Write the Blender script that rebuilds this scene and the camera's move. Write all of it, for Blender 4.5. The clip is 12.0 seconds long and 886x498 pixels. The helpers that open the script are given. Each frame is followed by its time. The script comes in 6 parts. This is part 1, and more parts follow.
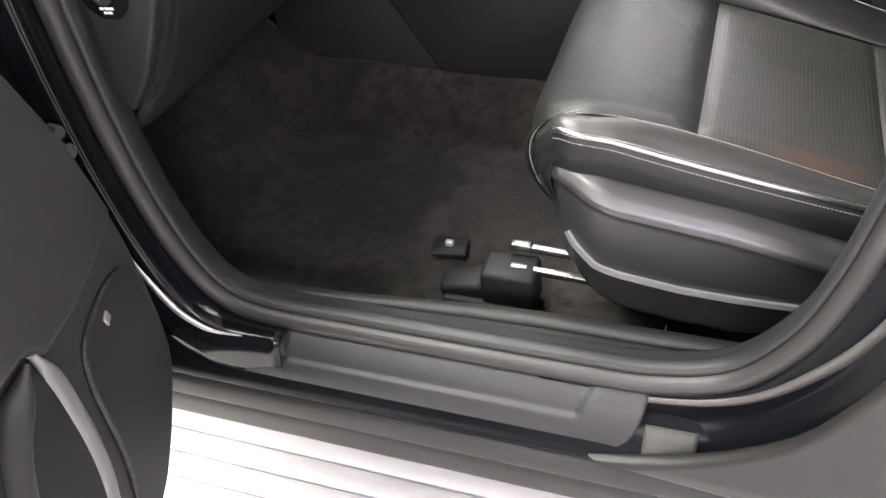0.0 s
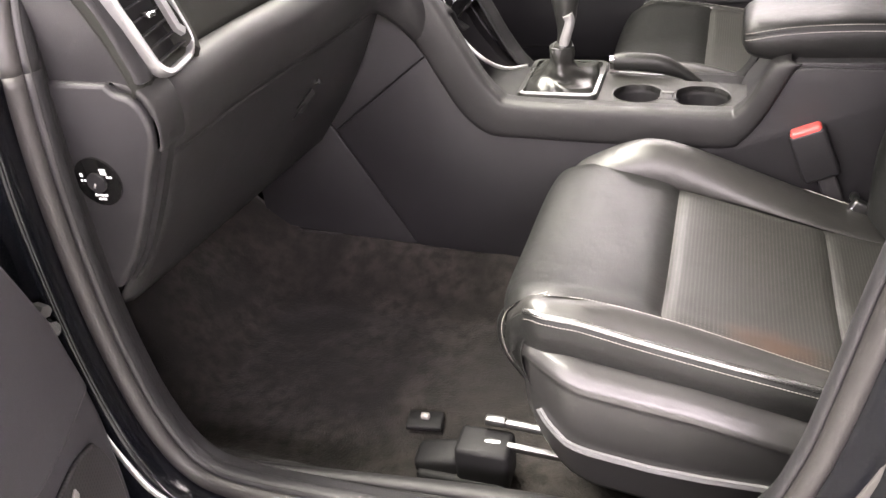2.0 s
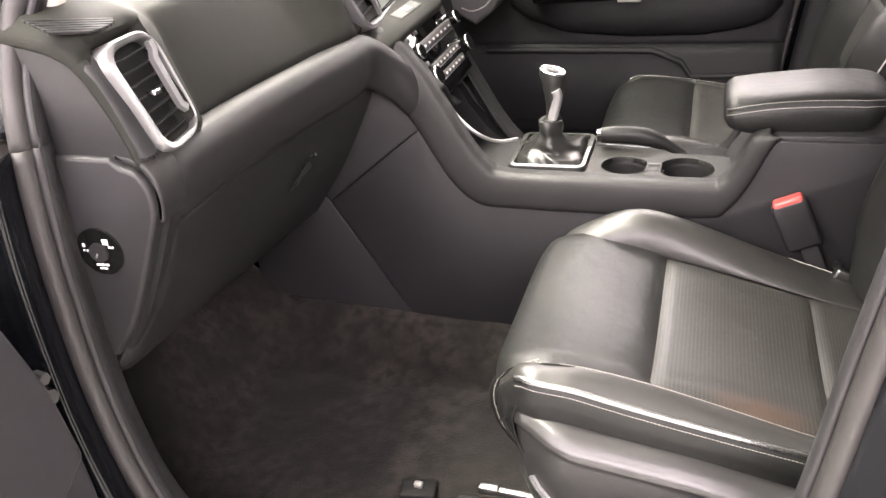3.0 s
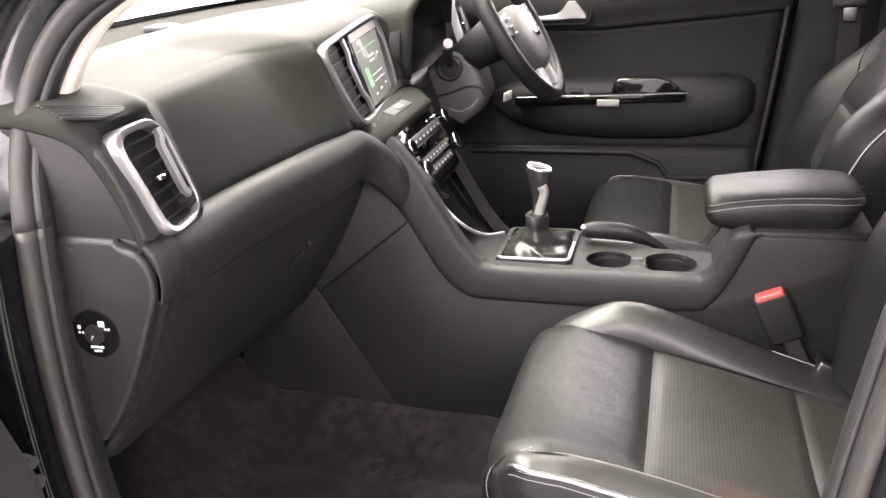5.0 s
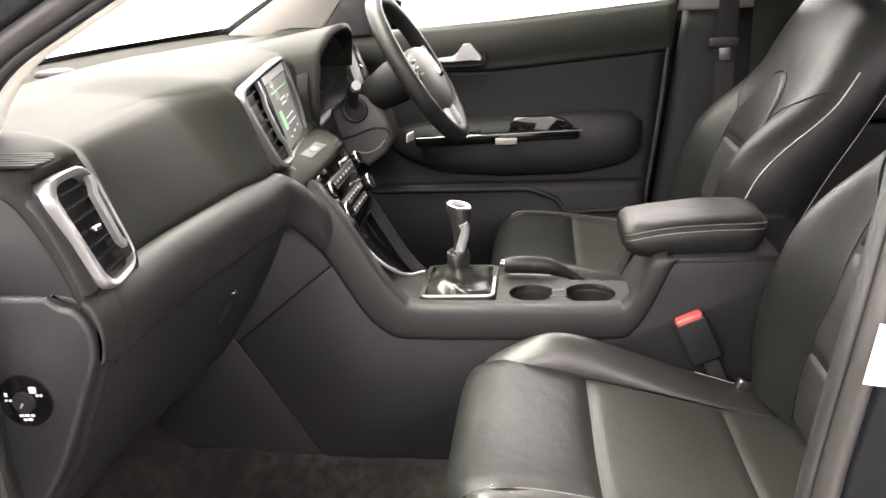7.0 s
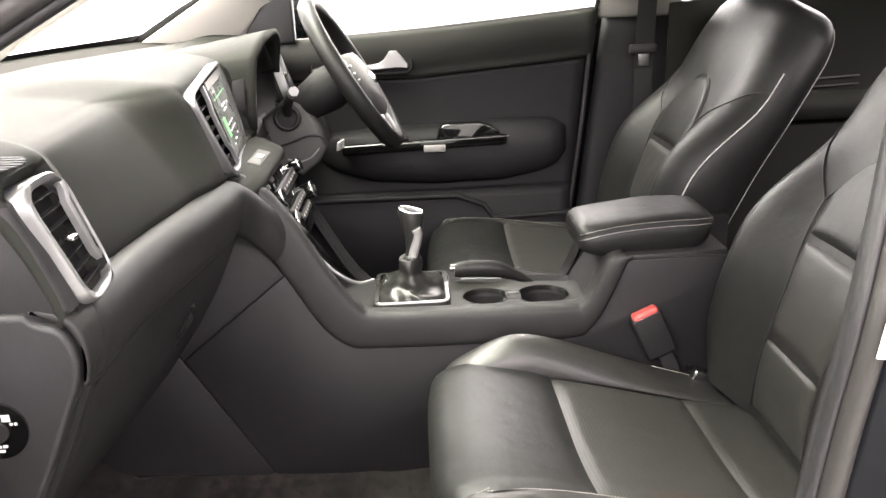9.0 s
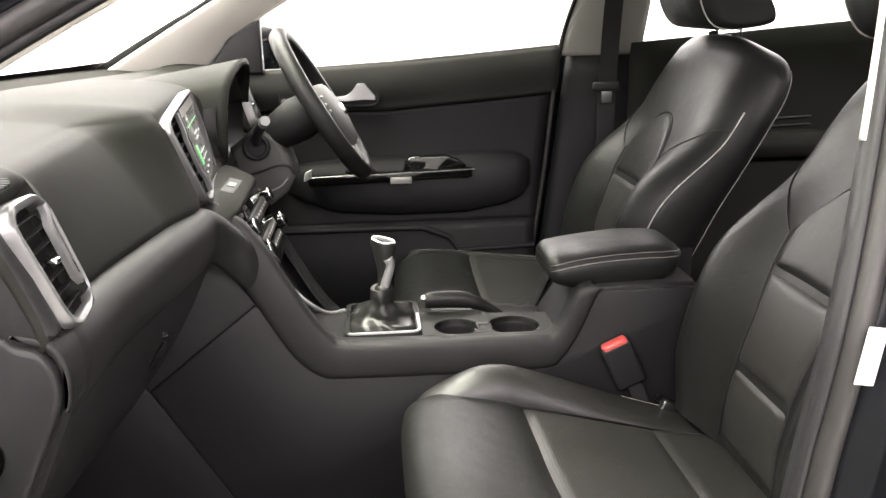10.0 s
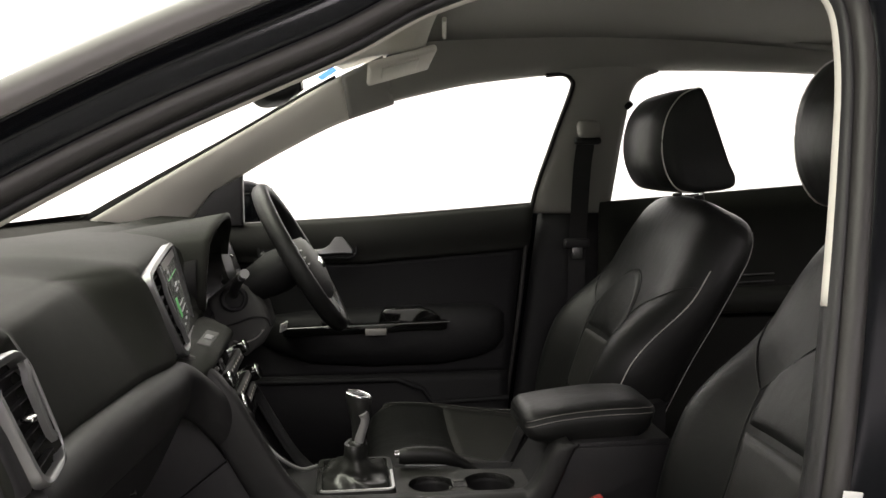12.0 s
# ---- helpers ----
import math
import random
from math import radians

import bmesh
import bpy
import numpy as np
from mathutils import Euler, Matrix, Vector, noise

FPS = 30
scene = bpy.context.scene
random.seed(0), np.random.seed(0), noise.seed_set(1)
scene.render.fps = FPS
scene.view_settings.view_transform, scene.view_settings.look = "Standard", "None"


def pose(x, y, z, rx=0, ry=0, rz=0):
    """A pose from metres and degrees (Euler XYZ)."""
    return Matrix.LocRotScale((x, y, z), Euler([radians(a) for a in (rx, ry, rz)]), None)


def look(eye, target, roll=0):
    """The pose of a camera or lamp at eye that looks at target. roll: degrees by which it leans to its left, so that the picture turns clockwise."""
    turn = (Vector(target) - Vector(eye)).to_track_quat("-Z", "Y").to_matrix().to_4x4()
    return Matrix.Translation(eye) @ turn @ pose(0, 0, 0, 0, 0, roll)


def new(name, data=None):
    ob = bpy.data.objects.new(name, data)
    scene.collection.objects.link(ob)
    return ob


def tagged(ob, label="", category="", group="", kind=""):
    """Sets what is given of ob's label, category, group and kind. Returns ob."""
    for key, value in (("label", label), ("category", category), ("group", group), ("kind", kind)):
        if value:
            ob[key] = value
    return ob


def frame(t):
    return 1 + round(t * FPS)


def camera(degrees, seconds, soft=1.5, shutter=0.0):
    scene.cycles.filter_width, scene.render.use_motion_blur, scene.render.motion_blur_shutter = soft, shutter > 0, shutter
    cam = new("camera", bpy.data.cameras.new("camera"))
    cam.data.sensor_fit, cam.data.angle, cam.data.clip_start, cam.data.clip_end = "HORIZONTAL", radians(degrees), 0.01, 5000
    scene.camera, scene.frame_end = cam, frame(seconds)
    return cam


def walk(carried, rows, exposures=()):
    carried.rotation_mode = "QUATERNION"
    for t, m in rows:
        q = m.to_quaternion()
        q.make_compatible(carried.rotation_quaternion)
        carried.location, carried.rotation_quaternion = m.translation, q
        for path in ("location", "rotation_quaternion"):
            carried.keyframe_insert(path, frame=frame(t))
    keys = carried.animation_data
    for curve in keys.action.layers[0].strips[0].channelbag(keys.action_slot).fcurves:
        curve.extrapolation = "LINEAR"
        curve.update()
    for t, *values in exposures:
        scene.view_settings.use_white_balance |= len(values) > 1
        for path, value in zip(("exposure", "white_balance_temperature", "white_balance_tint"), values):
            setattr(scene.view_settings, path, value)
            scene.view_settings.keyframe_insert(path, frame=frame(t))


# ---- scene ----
cam = camera(56.2, 12.0)
PATH = [
    (0, (0.168, -1.349, 1.196), (-0.408, -0.02, -0.182), -8.4),
    (0.5, (0.165, -1.344, 1.21), (-0.407, 0.051, -0.103), -7.4),
    (1, (0.171, -1.345, 1.218), (-0.404, 0.121, -0.016), -6.7),
    (1.5, (0.178, -1.348, 1.225), (-0.401, 0.176, 0.066), -6.2),
    (2, (0.185, -1.354, 1.233), (-0.397, 0.22, 0.146), -5.9),
    (2.5, (0.187, -1.362, 1.241), (-0.396, 0.257, 0.223), -5.7),
    (3, (0.192, -1.373, 1.246), (-0.387, 0.29, 0.297), -5.4),
    (3.5, (0.195, -1.382, 1.248), (-0.382, 0.316, 0.363), -5.0),
    (5.5, (0.158, -1.402, 1.237), (-0.317, 0.41, 0.535), -3.2),
    (6, (0.137, -1.401, 1.235), (-0.248, 0.443, 0.56), -3.0),
    (6.5, (0.11, -1.407, 1.24), (-0.193, 0.458, 0.587), -3.0),
    (7, (0.083, -1.411, 1.238), (-0.146, 0.465, 0.582), -3.1),
    (9, (-0.034, -1.402, 1.222), (0.011, 0.494, 0.587), -2.5),
    (9.5, (-0.05, -1.405, 1.222), (0.061, 0.498, 0.616), -1.9),
    (10, (-0.069, -1.408, 1.218), (0.095, 0.506, 0.659), -1.0),
    (10.5, (-0.089, -1.408, 1.211), (0.11, 0.516, 0.705), 0.3),
    (11, (-0.085, -1.406, 1.217), (0.138, 0.535, 0.792), 0.6),
    (11.5, (-0.081, -1.418, 1.225), (0.157, 0.543, 0.908), 0.3),
    (12, (-0.079, -1.425, 1.234), (0.163, 0.549, 1.022), -0.0),
]
EXPOSURES = [(0, 0.82, 6300, 25), (0.5, 1.38, 6520, 28), (1.0, 1.51, 6600, 28), (2.5, 1.55, 6740, 28), (3.5, 1.36, 6760, 26), (5.5, 1.17, 6760, 24), (7, 1.09, 6710, 23), (9, 1.12, 6650, 22), (9.5, 0.95, 6640, 22), (10, 0.60, 6640, 21), (10.5, 0.27, 6660, 20), (11, -0.08, 6680, 19), (11.5, -0.53, 6680, 19), (12, -1.08, 6680, 19)]
walk(cam, [(t, look(eye, target, roll)) for t, eye, target, roll in PATH], EXPOSURES)

# ---- light: a white photo booth with soft panels and an added side fill ----
world = bpy.data.worlds.new("booth_air")
world.use_nodes = True
world.node_tree.nodes["Background"].inputs[0].default_value = (1, 1, 1, 1)
world.node_tree.nodes["Background"].inputs[1].default_value = 0.1
scene.world = world


def area_lamp(name, at, target, wide, deep, watts, tone=(1, 1, 1)):
    lamp = bpy.data.lights.new(name, "AREA")
    lamp.shape, lamp.size, lamp.size_y, lamp.energy, lamp.color = "RECTANGLE", wide, deep, watts, tone
    ob = new(name, lamp)
    ob.matrix_world = look(at, target)
    return ob


# Low side fill, added so that light reaches the footwell
area_lamp("near_fill", (0.3, -3.7, 2.7), (0.3, -0.9, 0.5), 7.0, 0.5, 165, (1, 0.970, 0.975))
area_lamp("softbox_far", (0.3, 2.6, 4.4), (0.3, 5.0, 3.6), 9.0, 1.0, 1400, (1, 0.988, 0.955))
area_lamp("softbox_front", (-1.75, 0.4, 4.3), (-1.75, 0.35, 0), 2.2, 6.0, 640, (0.93, 1.0, 0.82))

# ---- materials ----


def material(name, colour, rough=0.5, metal=0.0, grain=None, bump=0.0, vary=0.15, stain=3.0, coat=0.0, spec=0.5, sheen=0.0, emit=0.0, kind="noise", uneven=0.0):
    m = bpy.data.materials.new(name)
    m.use_nodes = True
    nt = m.node_tree
    b = nt.nodes["Principled BSDF"]
    b.inputs["Metallic"].default_value, b.inputs["Roughness"].default_value = metal, rough
    b.inputs["Coat Weight"].default_value, b.inputs["Coat Roughness"].default_value = coat, 0.04
    b.inputs["Specular IOR Level"].default_value, b.inputs["Sheen Weight"].default_value = spec, sheen
    co = nt.nodes.new("ShaderNodeTexCoord")
    big = nt.nodes.new("ShaderNodeTexNoise")
    big.inputs["Scale"].default_value, big.inputs["Detail"].default_value = stain, 5
    nt.links.new(co.outputs["Object"], big.inputs["Vector"])
    mix = nt.nodes.new("ShaderNodeMix")
    mix.data_type = "RGBA"
    mix.inputs["A"].default_value = (*[c * (1 - vary) for c in colour], 1)
    mix.inputs["B"].default_value = (*[min(1, c * (1 + vary)) for c in colour], 1)
    nt.links.new(big.outputs["Fac"], mix.inputs["Factor"])
    nt.links.new(mix.outputs["Result"], b.inputs["Base Color"])
    rr = nt.nodes.new("ShaderNodeMapRange")
    rr.inputs["To Min"].default_value, rr.inputs["To Max"].default_value = max(0, rough - 0.08 * (rough > 0.1)), rough + 0.08 * (rough > 0.1)
    nt.links.new(big.outputs["Fac"], rr.inputs["Value"])
    nt.links.new(rr.outputs["Result"], b.inputs["Roughness"])
    if grain:
        if kind == "cells":
            fine = nt.nodes.new("ShaderNodeTexVoronoi")
            out = fine.outputs["Distance"]
        else:
            fine = nt.nodes.new("ShaderNodeTexNoise")
            fine.inputs["Detail"].default_value = 4
            out = fine.outputs["Fac"]
        fine.inputs["Scale"].default_value = grain
        nt.links.new(co.outputs["Object"], fine.inputs["Vector"])
        bp = nt.nodes.new("ShaderNodeBump")
        bp.inputs["Strength"].default_value, bp.inputs["Distance"].default_value = bump, 0.001
        nt.links.new(out, bp.inputs["Height"])
        nt.links.new(bp.outputs["Normal"], b.inputs["Normal"])
        if uneven:
            mid = nt.nodes.new("ShaderNodeTexNoise")
            mid.inputs["Scale"].default_value, mid.inputs["Detail"].default_value = 38, 6
            nt.links.new(co.outputs["Object"], mid.inputs["Vector"])
            wave = nt.nodes.new("ShaderNodeBump")
            wave.inputs["Strength"].default_value, wave.inputs["Distance"].default_value = uneven, 0.004
            nt.links.new(mid.outputs["Fac"], wave.inputs["Height"])
            nt.links.new(wave.outputs["Normal"], bp.inputs["Normal"])
    if emit:
        b.inputs["Emission Color"].default_value, b.inputs["Emission Strength"].default_value = (*colour, 1), emit
    return m


def perforate(m, pitch, hole, tone):
    """Rows of small pricked holes, laid out across the leather seen from above or in front."""
    nt = m.node_tree
    b = nt.nodes["Principled BSDF"]
    co = nt.nodes.new("ShaderNodeTexCoord")
    sc = nt.nodes.new("ShaderNodeVectorMath")
    sc.operation, sc.inputs[1].default_value = "SCALE", (1, 1, 1)
    sc.inputs["Scale"].default_value = 1 / pitch
    nt.links.new(co.outputs["UV"], sc.inputs[0])
    fr = nt.nodes.new("ShaderNodeVectorMath")
    fr.operation = "FRACTION"
    nt.links.new(sc.outputs[0], fr.inputs[0])
    ds = nt.nodes.new("ShaderNodeVectorMath")
    ds.operation, ds.inputs[1].default_value = "DISTANCE", (0.5, 0.5, 0)
    nt.links.new(fr.outputs[0], ds.inputs[0])
    lt = nt.nodes.new("ShaderNodeMath")
    lt.operation, lt.inputs[1].default_value = "LESS_THAN", hole
    nt.links.new(ds.outputs["Value"], lt.inputs[0])
    old = b.inputs["Base Color"].links[0].from_socket
    mx = nt.nodes.new("ShaderNodeMix")
    mx.data_type = "RGBA"
    mx.inputs["B"].default_value = (*tone, 1)
    nt.links.new(lt.outputs[0], mx.inputs["Factor"])
    nt.links.new(old, mx.inputs["A"])
    nt.links.new(mx.outputs["Result"], b.inputs["Base Color"])
    return m


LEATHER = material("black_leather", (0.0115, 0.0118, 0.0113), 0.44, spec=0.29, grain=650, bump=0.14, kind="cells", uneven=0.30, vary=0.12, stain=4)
PERF = perforate(material("perforated_leather", (0.0175, 0.0174, 0.0162), 0.46, spec=0.4, grain=650, bump=0.14, kind="cells", uneven=0.25, vary=0.12, stain=5), 0.0044, 0.24, (0.058, 0.056, 0.052))


def reddish_patch(m, at, size, tone):
    """A reddish patch with a soft ragged edge on the leather."""
    nt = m.node_tree
    b = nt.nodes["Principled BSDF"]
    co, mp, ln, ad, nz, rg, mx = (nt.nodes.new("ShaderNode" + k) for k in ("TexCoord", "Mapping", "VectorMath", "Math", "TexNoise", "MapRange", "Mix"))
    mp.vector_type = "TEXTURE"
    mp.inputs["Location"].default_value, mp.inputs["Scale"].default_value = at, size
    ln.operation, ad.operation, mx.data_type = "LENGTH", "ADD", "RGBA"
    nz.inputs["Scale"].default_value, nz.inputs["Detail"].default_value = 60, 6
    rg.inputs["From Min"].default_value, rg.inputs["From Max"].default_value = 1.55, 0.75
    mx.inputs["B"].default_value = (*tone, 1)
    nt.links.new(co.outputs["Object"], mp.inputs["Vector"])
    nt.links.new(co.outputs["Object"], nz.inputs["Vector"])
    nt.links.new(mp.outputs["Vector"], ln.inputs[0])
    nt.links.new(ln.outputs["Value"], ad.inputs[0])
    nt.links.new(nz.outputs["Fac"], ad.inputs[1])
    nt.links.new(ad.outputs[0], rg.inputs["Value"])
    nt.links.new(rg.outputs["Result"], mx.inputs["Factor"])
    nt.links.new(b.inputs["Base Color"].links[0].from_socket, mx.inputs["A"])
    nt.links.new(mx.outputs["Result"], b.inputs["Base Color"])


GLAZED = material("polished_leather", (0.018, 0.0184, 0.0172), 0.30, grain=650, bump=0.06, kind="cells", vary=0.12, stain=4)
reddish_patch(PERF, (0.280, -0.580, 0.620), (0.070, 0.030, 0.05), (0.046, 0.029, 0.022))
WELT_LEATHER = material("shiny_welt_leather", (0.024, 0.0244, 0.0232), 0.24, spec=1.0, coat=0.0, grain=650, bump=0.03, kind="cells", vary=0.12, stain=4)
WELT_LEATHER.node_tree.nodes["Principled BSDF"].inputs["IOR"].default_value = 2.3
# Leather lightened to carry the lamp light on the bolsters
LIT_LEATHER = material("lit_leather", (0.021, 0.0205, 0.0195), 0.42, spec=0.6, grain=650, bump=0.10, kind="cells", uneven=0.25, vary=0.15, stain=6)
STITCH = material("stitch_thread", (0.36, 0.34, 0.31), 0.7, vary=0.1)
PIPING = material("grey_piping", (0.50, 0.48, 0.45), 0.35, vary=0.08)
SOFT = material("soft_dash_plastic", (0.0156, 0.0162, 0.0137), 0.66, spec=0.15, grain=900, bump=0.15, kind="cells", uneven=0.10, vary=0.12)
KICK = material("kick_panel_plastic", (0.0200, 0.0192, 0.0208), 0.55, spec=0.4, grain=700, bump=0.3, uneven=0.12, vary=0.16, stain=4)
HARD = material("hard_grained_plastic", (0.0160, 0.0154, 0.0168), 0.50, spec=0.44, grain=700, bump=0.3, uneven=0.12, vary=0.14)
# Darker than the hard plastic, for the shade below the dash pad
GLOVEBOX = material("shaded_glovebox_plastic", (0.0118, 0.0113, 0.0120), 0.52, spec=0.40, grain=700, bump=0.3, uneven=0.16, vary=0.22, stain=5)
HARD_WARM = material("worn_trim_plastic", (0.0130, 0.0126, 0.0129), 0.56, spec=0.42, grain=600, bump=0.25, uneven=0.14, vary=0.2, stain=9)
SKIRT_PLASTIC = material("seat_skirt_plastic", (0.020, 0.0195, 0.0192), 0.36, spec=0.8, grain=600, bump=0.15, uneven=0.10, vary=0.15)
RIM_GREY = material("satin_grey_plastic", (0.17, 0.17, 0.173), 0.38, grain=500, bump=0.1, vary=0.15)
# Grey lightened to carry windscreen light on the column and airbag pad
GREY = material("lightened_grey_plastic", (0.066, 0.066, 0.064), 0.55, spec=0.35, grain=700, bump=0.25, vary=0.1)
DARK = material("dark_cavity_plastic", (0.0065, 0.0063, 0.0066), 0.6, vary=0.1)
CARPET = material("brown_black_carpet", (0.0140, 0.0127, 0.0122), 0.97, grain=300, bump=1.6, vary=0.32, stain=24, sheen=0.10, spec=0.1)
DOORCARD = material("open_door_plastic", (0.034, 0.0325, 0.0365), 0.55, spec=0.35, grain=700, bump=0.3, uneven=0.12, vary=0.14)
COWL = material("cowl_plastic", (0.030, 0.029, 0.027), 0.85, spec=0.06, grain=500, bump=0.5, vary=0.15)
DOORTOP = material("door_shoulder_plastic", (0.030, 0.0305, 0.0275), 0.66, spec=0.25, grain=900, bump=0.2, uneven=0.10, vary=0.12)
DECK = material("console_deck_plastic", (0.0105, 0.0108, 0.0090), 0.55, spec=0.35, grain=700, bump=0.25, uneven=0.1, vary=0.15)
# Lining darkened for the little light that reaches the far door
DOORSKIN = material("shaded_lining_plastic", (0.0120, 0.0119, 0.0130), 0.62, spec=0.30, grain=800, bump=0.25, uneven=0.10, vary=0.12)
# Black roof paint with the grey of its reflection put into the base colour
ROOFEDGE = material("greyed_roof_paint", (0.095, 0.089, 0.086), 0.40, spec=0.6, vary=0.12, stain=7)
# Black door paint, greyed to carry the white floor's reflection
DOOR_EDGE = material("greyed_door_paint", (0.0165, 0.0155, 0.0152), 0.42, spec=0.30, vary=0.15, stain=9)
# Pale tone standing in for the floor's reflection in the black pillar paint
PILLAR_GLEAM = material("pillar_gleam_paint", (0.060, 0.056, 0.053), 0.42, spec=0.5, vary=0.12, stain=7)
# Body paint with its reflection cut, standing in for dark surroundings mirrored in it
DIM_PAINT = material("dim_black_paint", (0.006, 0.0064, 0.0078), 0.20, vary=0.1, spec=0.07)
FILM = material("grey_film_patch", (0.042, 0.0415, 0.036), 0.5, spec=0.35, vary=0.10, stain=8)
# Glow of the lit screen, with the grey reflection on its glass added in
DISPLAY = material("lit_display", (0.17, 0.18, 0.165), 0.25, emit=0.20, vary=0.35, stain=14)
RUBBER = material("rubber_seal", (0.028, 0.0262, 0.0258), 0.45, spec=0.40, grain=200, bump=0.1, uneven=0.20, vary=0.2)
GLOSS = material("piano_black", (0.004, 0.004, 0.004), 0.06, coat=0.6, vary=0.1)
PAINT = material("black_body_paint", (0.004, 0.0045, 0.006), 0.16, coat=0.10, vary=0.1, spec=0.22)
CLAD = material("sill_cladding", (0.0125, 0.0118, 0.0112), 0.6, grain=300, bump=0.2, vary=0.2)
CHROME = material("satin_silver", (0.24, 0.24, 0.245), 0.34, metal=0.7, vary=0.06)
BRIGHT = material("bright_chrome", (0.80, 0.80, 0.80), 0.12, metal=1.0, vary=0.03)
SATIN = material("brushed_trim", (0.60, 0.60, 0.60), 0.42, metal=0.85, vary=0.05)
SPOKE = material("silver_spoke", (0.56, 0.56, 0.55), 0.42, metal=0.35, vary=0.05)
# Extra dark to hold the shade under the seat and on the far cheek
UNDER = material("extra_dark_plastic", (0.0080, 0.0078, 0.0084), 0.6, spec=0.25, grain=600, bump=0.3, vary=0.15)
STEEL = material("seat_rail_steel", (0.22, 0.22, 0.22), 0.34, metal=1.0, vary=0.2)
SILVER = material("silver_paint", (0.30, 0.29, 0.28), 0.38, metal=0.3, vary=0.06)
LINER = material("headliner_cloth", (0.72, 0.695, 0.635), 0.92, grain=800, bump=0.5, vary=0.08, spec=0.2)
# Darker copy of the liner cloth, for the falloff of light under the roof
SHADED_LINER = material("shaded_roof_cloth", (0.30, 0.292, 0.275), 0.92, grain=800, bump=0.5, vary=0.08, spec=0.2)
WHITE = material("white_print", (0.78, 0.78, 0.78), 0.6, vary=0.03)
BOOTH = material("white_booth_wall", (0.86, 0.86, 0.85), 0.8, vary=0.02, grain=60, bump=0.05)
# Grey of the unseen walls and ceiling, set only to temper bounce light
SHADE = material("bounce_limiting_grey", (0.50, 0.495, 0.505), 0.8, vary=0.1)
BOARD = material("white_floor_board", (0.82, 0.81, 0.78), 0.45, vary=0.04, grain=80, bump=0.1, stain=6)
RED = material("red_button", (0.62, 0.085, 0.075), 0.35, vary=0.08)
SCREEN = material("screen_glass", (0.015, 0.017, 0.02), 0.08, coat=0.4, vary=0.2)
GREEN = material("screen_green", (0.14, 0.50, 0.17), 0.4, emit=0.45)
PALE = material("screen_grey", (0.5, 0.5, 0.5), 0.4, emit=0.35)
BELT = material("belt_webbing", (0.022, 0.021, 0.022), 0.75, grain=500, bump=0.6, vary=0.12)
STICKER = material("white_sticker", (0.80, 0.80, 0.78), 0.45, vary=0.03)


def dotted(m, pitch, hole, tone, turn):
    """A field of punched dots on an upright panel that is turned about z."""
    nt = m.node_tree
    b = nt.nodes["Principled BSDF"]
    co, rot, sc = nt.nodes.new("ShaderNodeTexCoord"), nt.nodes.new("ShaderNodeMapping"), nt.nodes.new("ShaderNodeMapping")
    rot.inputs["Rotation"].default_value = (0, 0, turn)
    sc.inputs["Scale"].default_value = (1 / pitch, 0, 1 / pitch)
    fr, ds, lt = nt.nodes.new("ShaderNodeVectorMath"), nt.nodes.new("ShaderNodeVectorMath"), nt.nodes.new("ShaderNodeMath")
    fr.operation, ds.operation, lt.operation = "FRACTION", "DISTANCE", "LESS_THAN"
    ds.inputs[1].default_value, lt.inputs[1].default_value = (0.5, 0, 0.5), hole
    nt.links.new(co.outputs["Object"], rot.inputs[0])
    nt.links.new(rot.outputs[0], sc.inputs[0])
    nt.links.new(sc.outputs[0], fr.inputs[0])
    nt.links.new(fr.outputs[0], ds.inputs[0])
    nt.links.new(ds.outputs["Value"], lt.inputs[0])
    mx = nt.nodes.new("ShaderNodeMix")
    mx.data_type = "RGBA"
    mx.inputs["B"].default_value = (*tone, 1)
    nt.links.new(lt.outputs[0], mx.inputs["Factor"])
    nt.links.new(b.inputs["Base Color"].links[0].from_socket, mx.inputs["A"])
    nt.links.new(mx.outputs["Result"], b.inputs["Base Color"])
    return m


SPEAKER = dotted(material("speaker_mesh", (0.026, 0.024, 0.025), 0.5, vary=0.12), 0.0055, 0.30, (0.006, 0.006, 0.006), radians(68))


def clear_glass(name, tone=(1, 1, 1)):
    m = bpy.data.materials.new(name)
    m.use_nodes = True
    nt = m.node_tree
    out = nt.nodes["Material Output"]
    nt.nodes.remove(nt.nodes["Principled BSDF"])
    clear, gloss = nt.nodes.new("ShaderNodeBsdfTransparent"), nt.nodes.new("ShaderNodeBsdfGlossy")
    clear.inputs["Color"].default_value = (*tone, 1)
    gloss.inputs["Roughness"].default_value = 0.02
    mix = nt.nodes.new("ShaderNodeMixShader")
    mix.inputs[0].default_value = 0.02
    nt.links.new(clear.outputs[0], mix.inputs[1])
    nt.links.new(gloss.outputs[0], mix.inputs[2])
    nt.links.new(mix.outputs[0], out.inputs["Surface"])
    return m


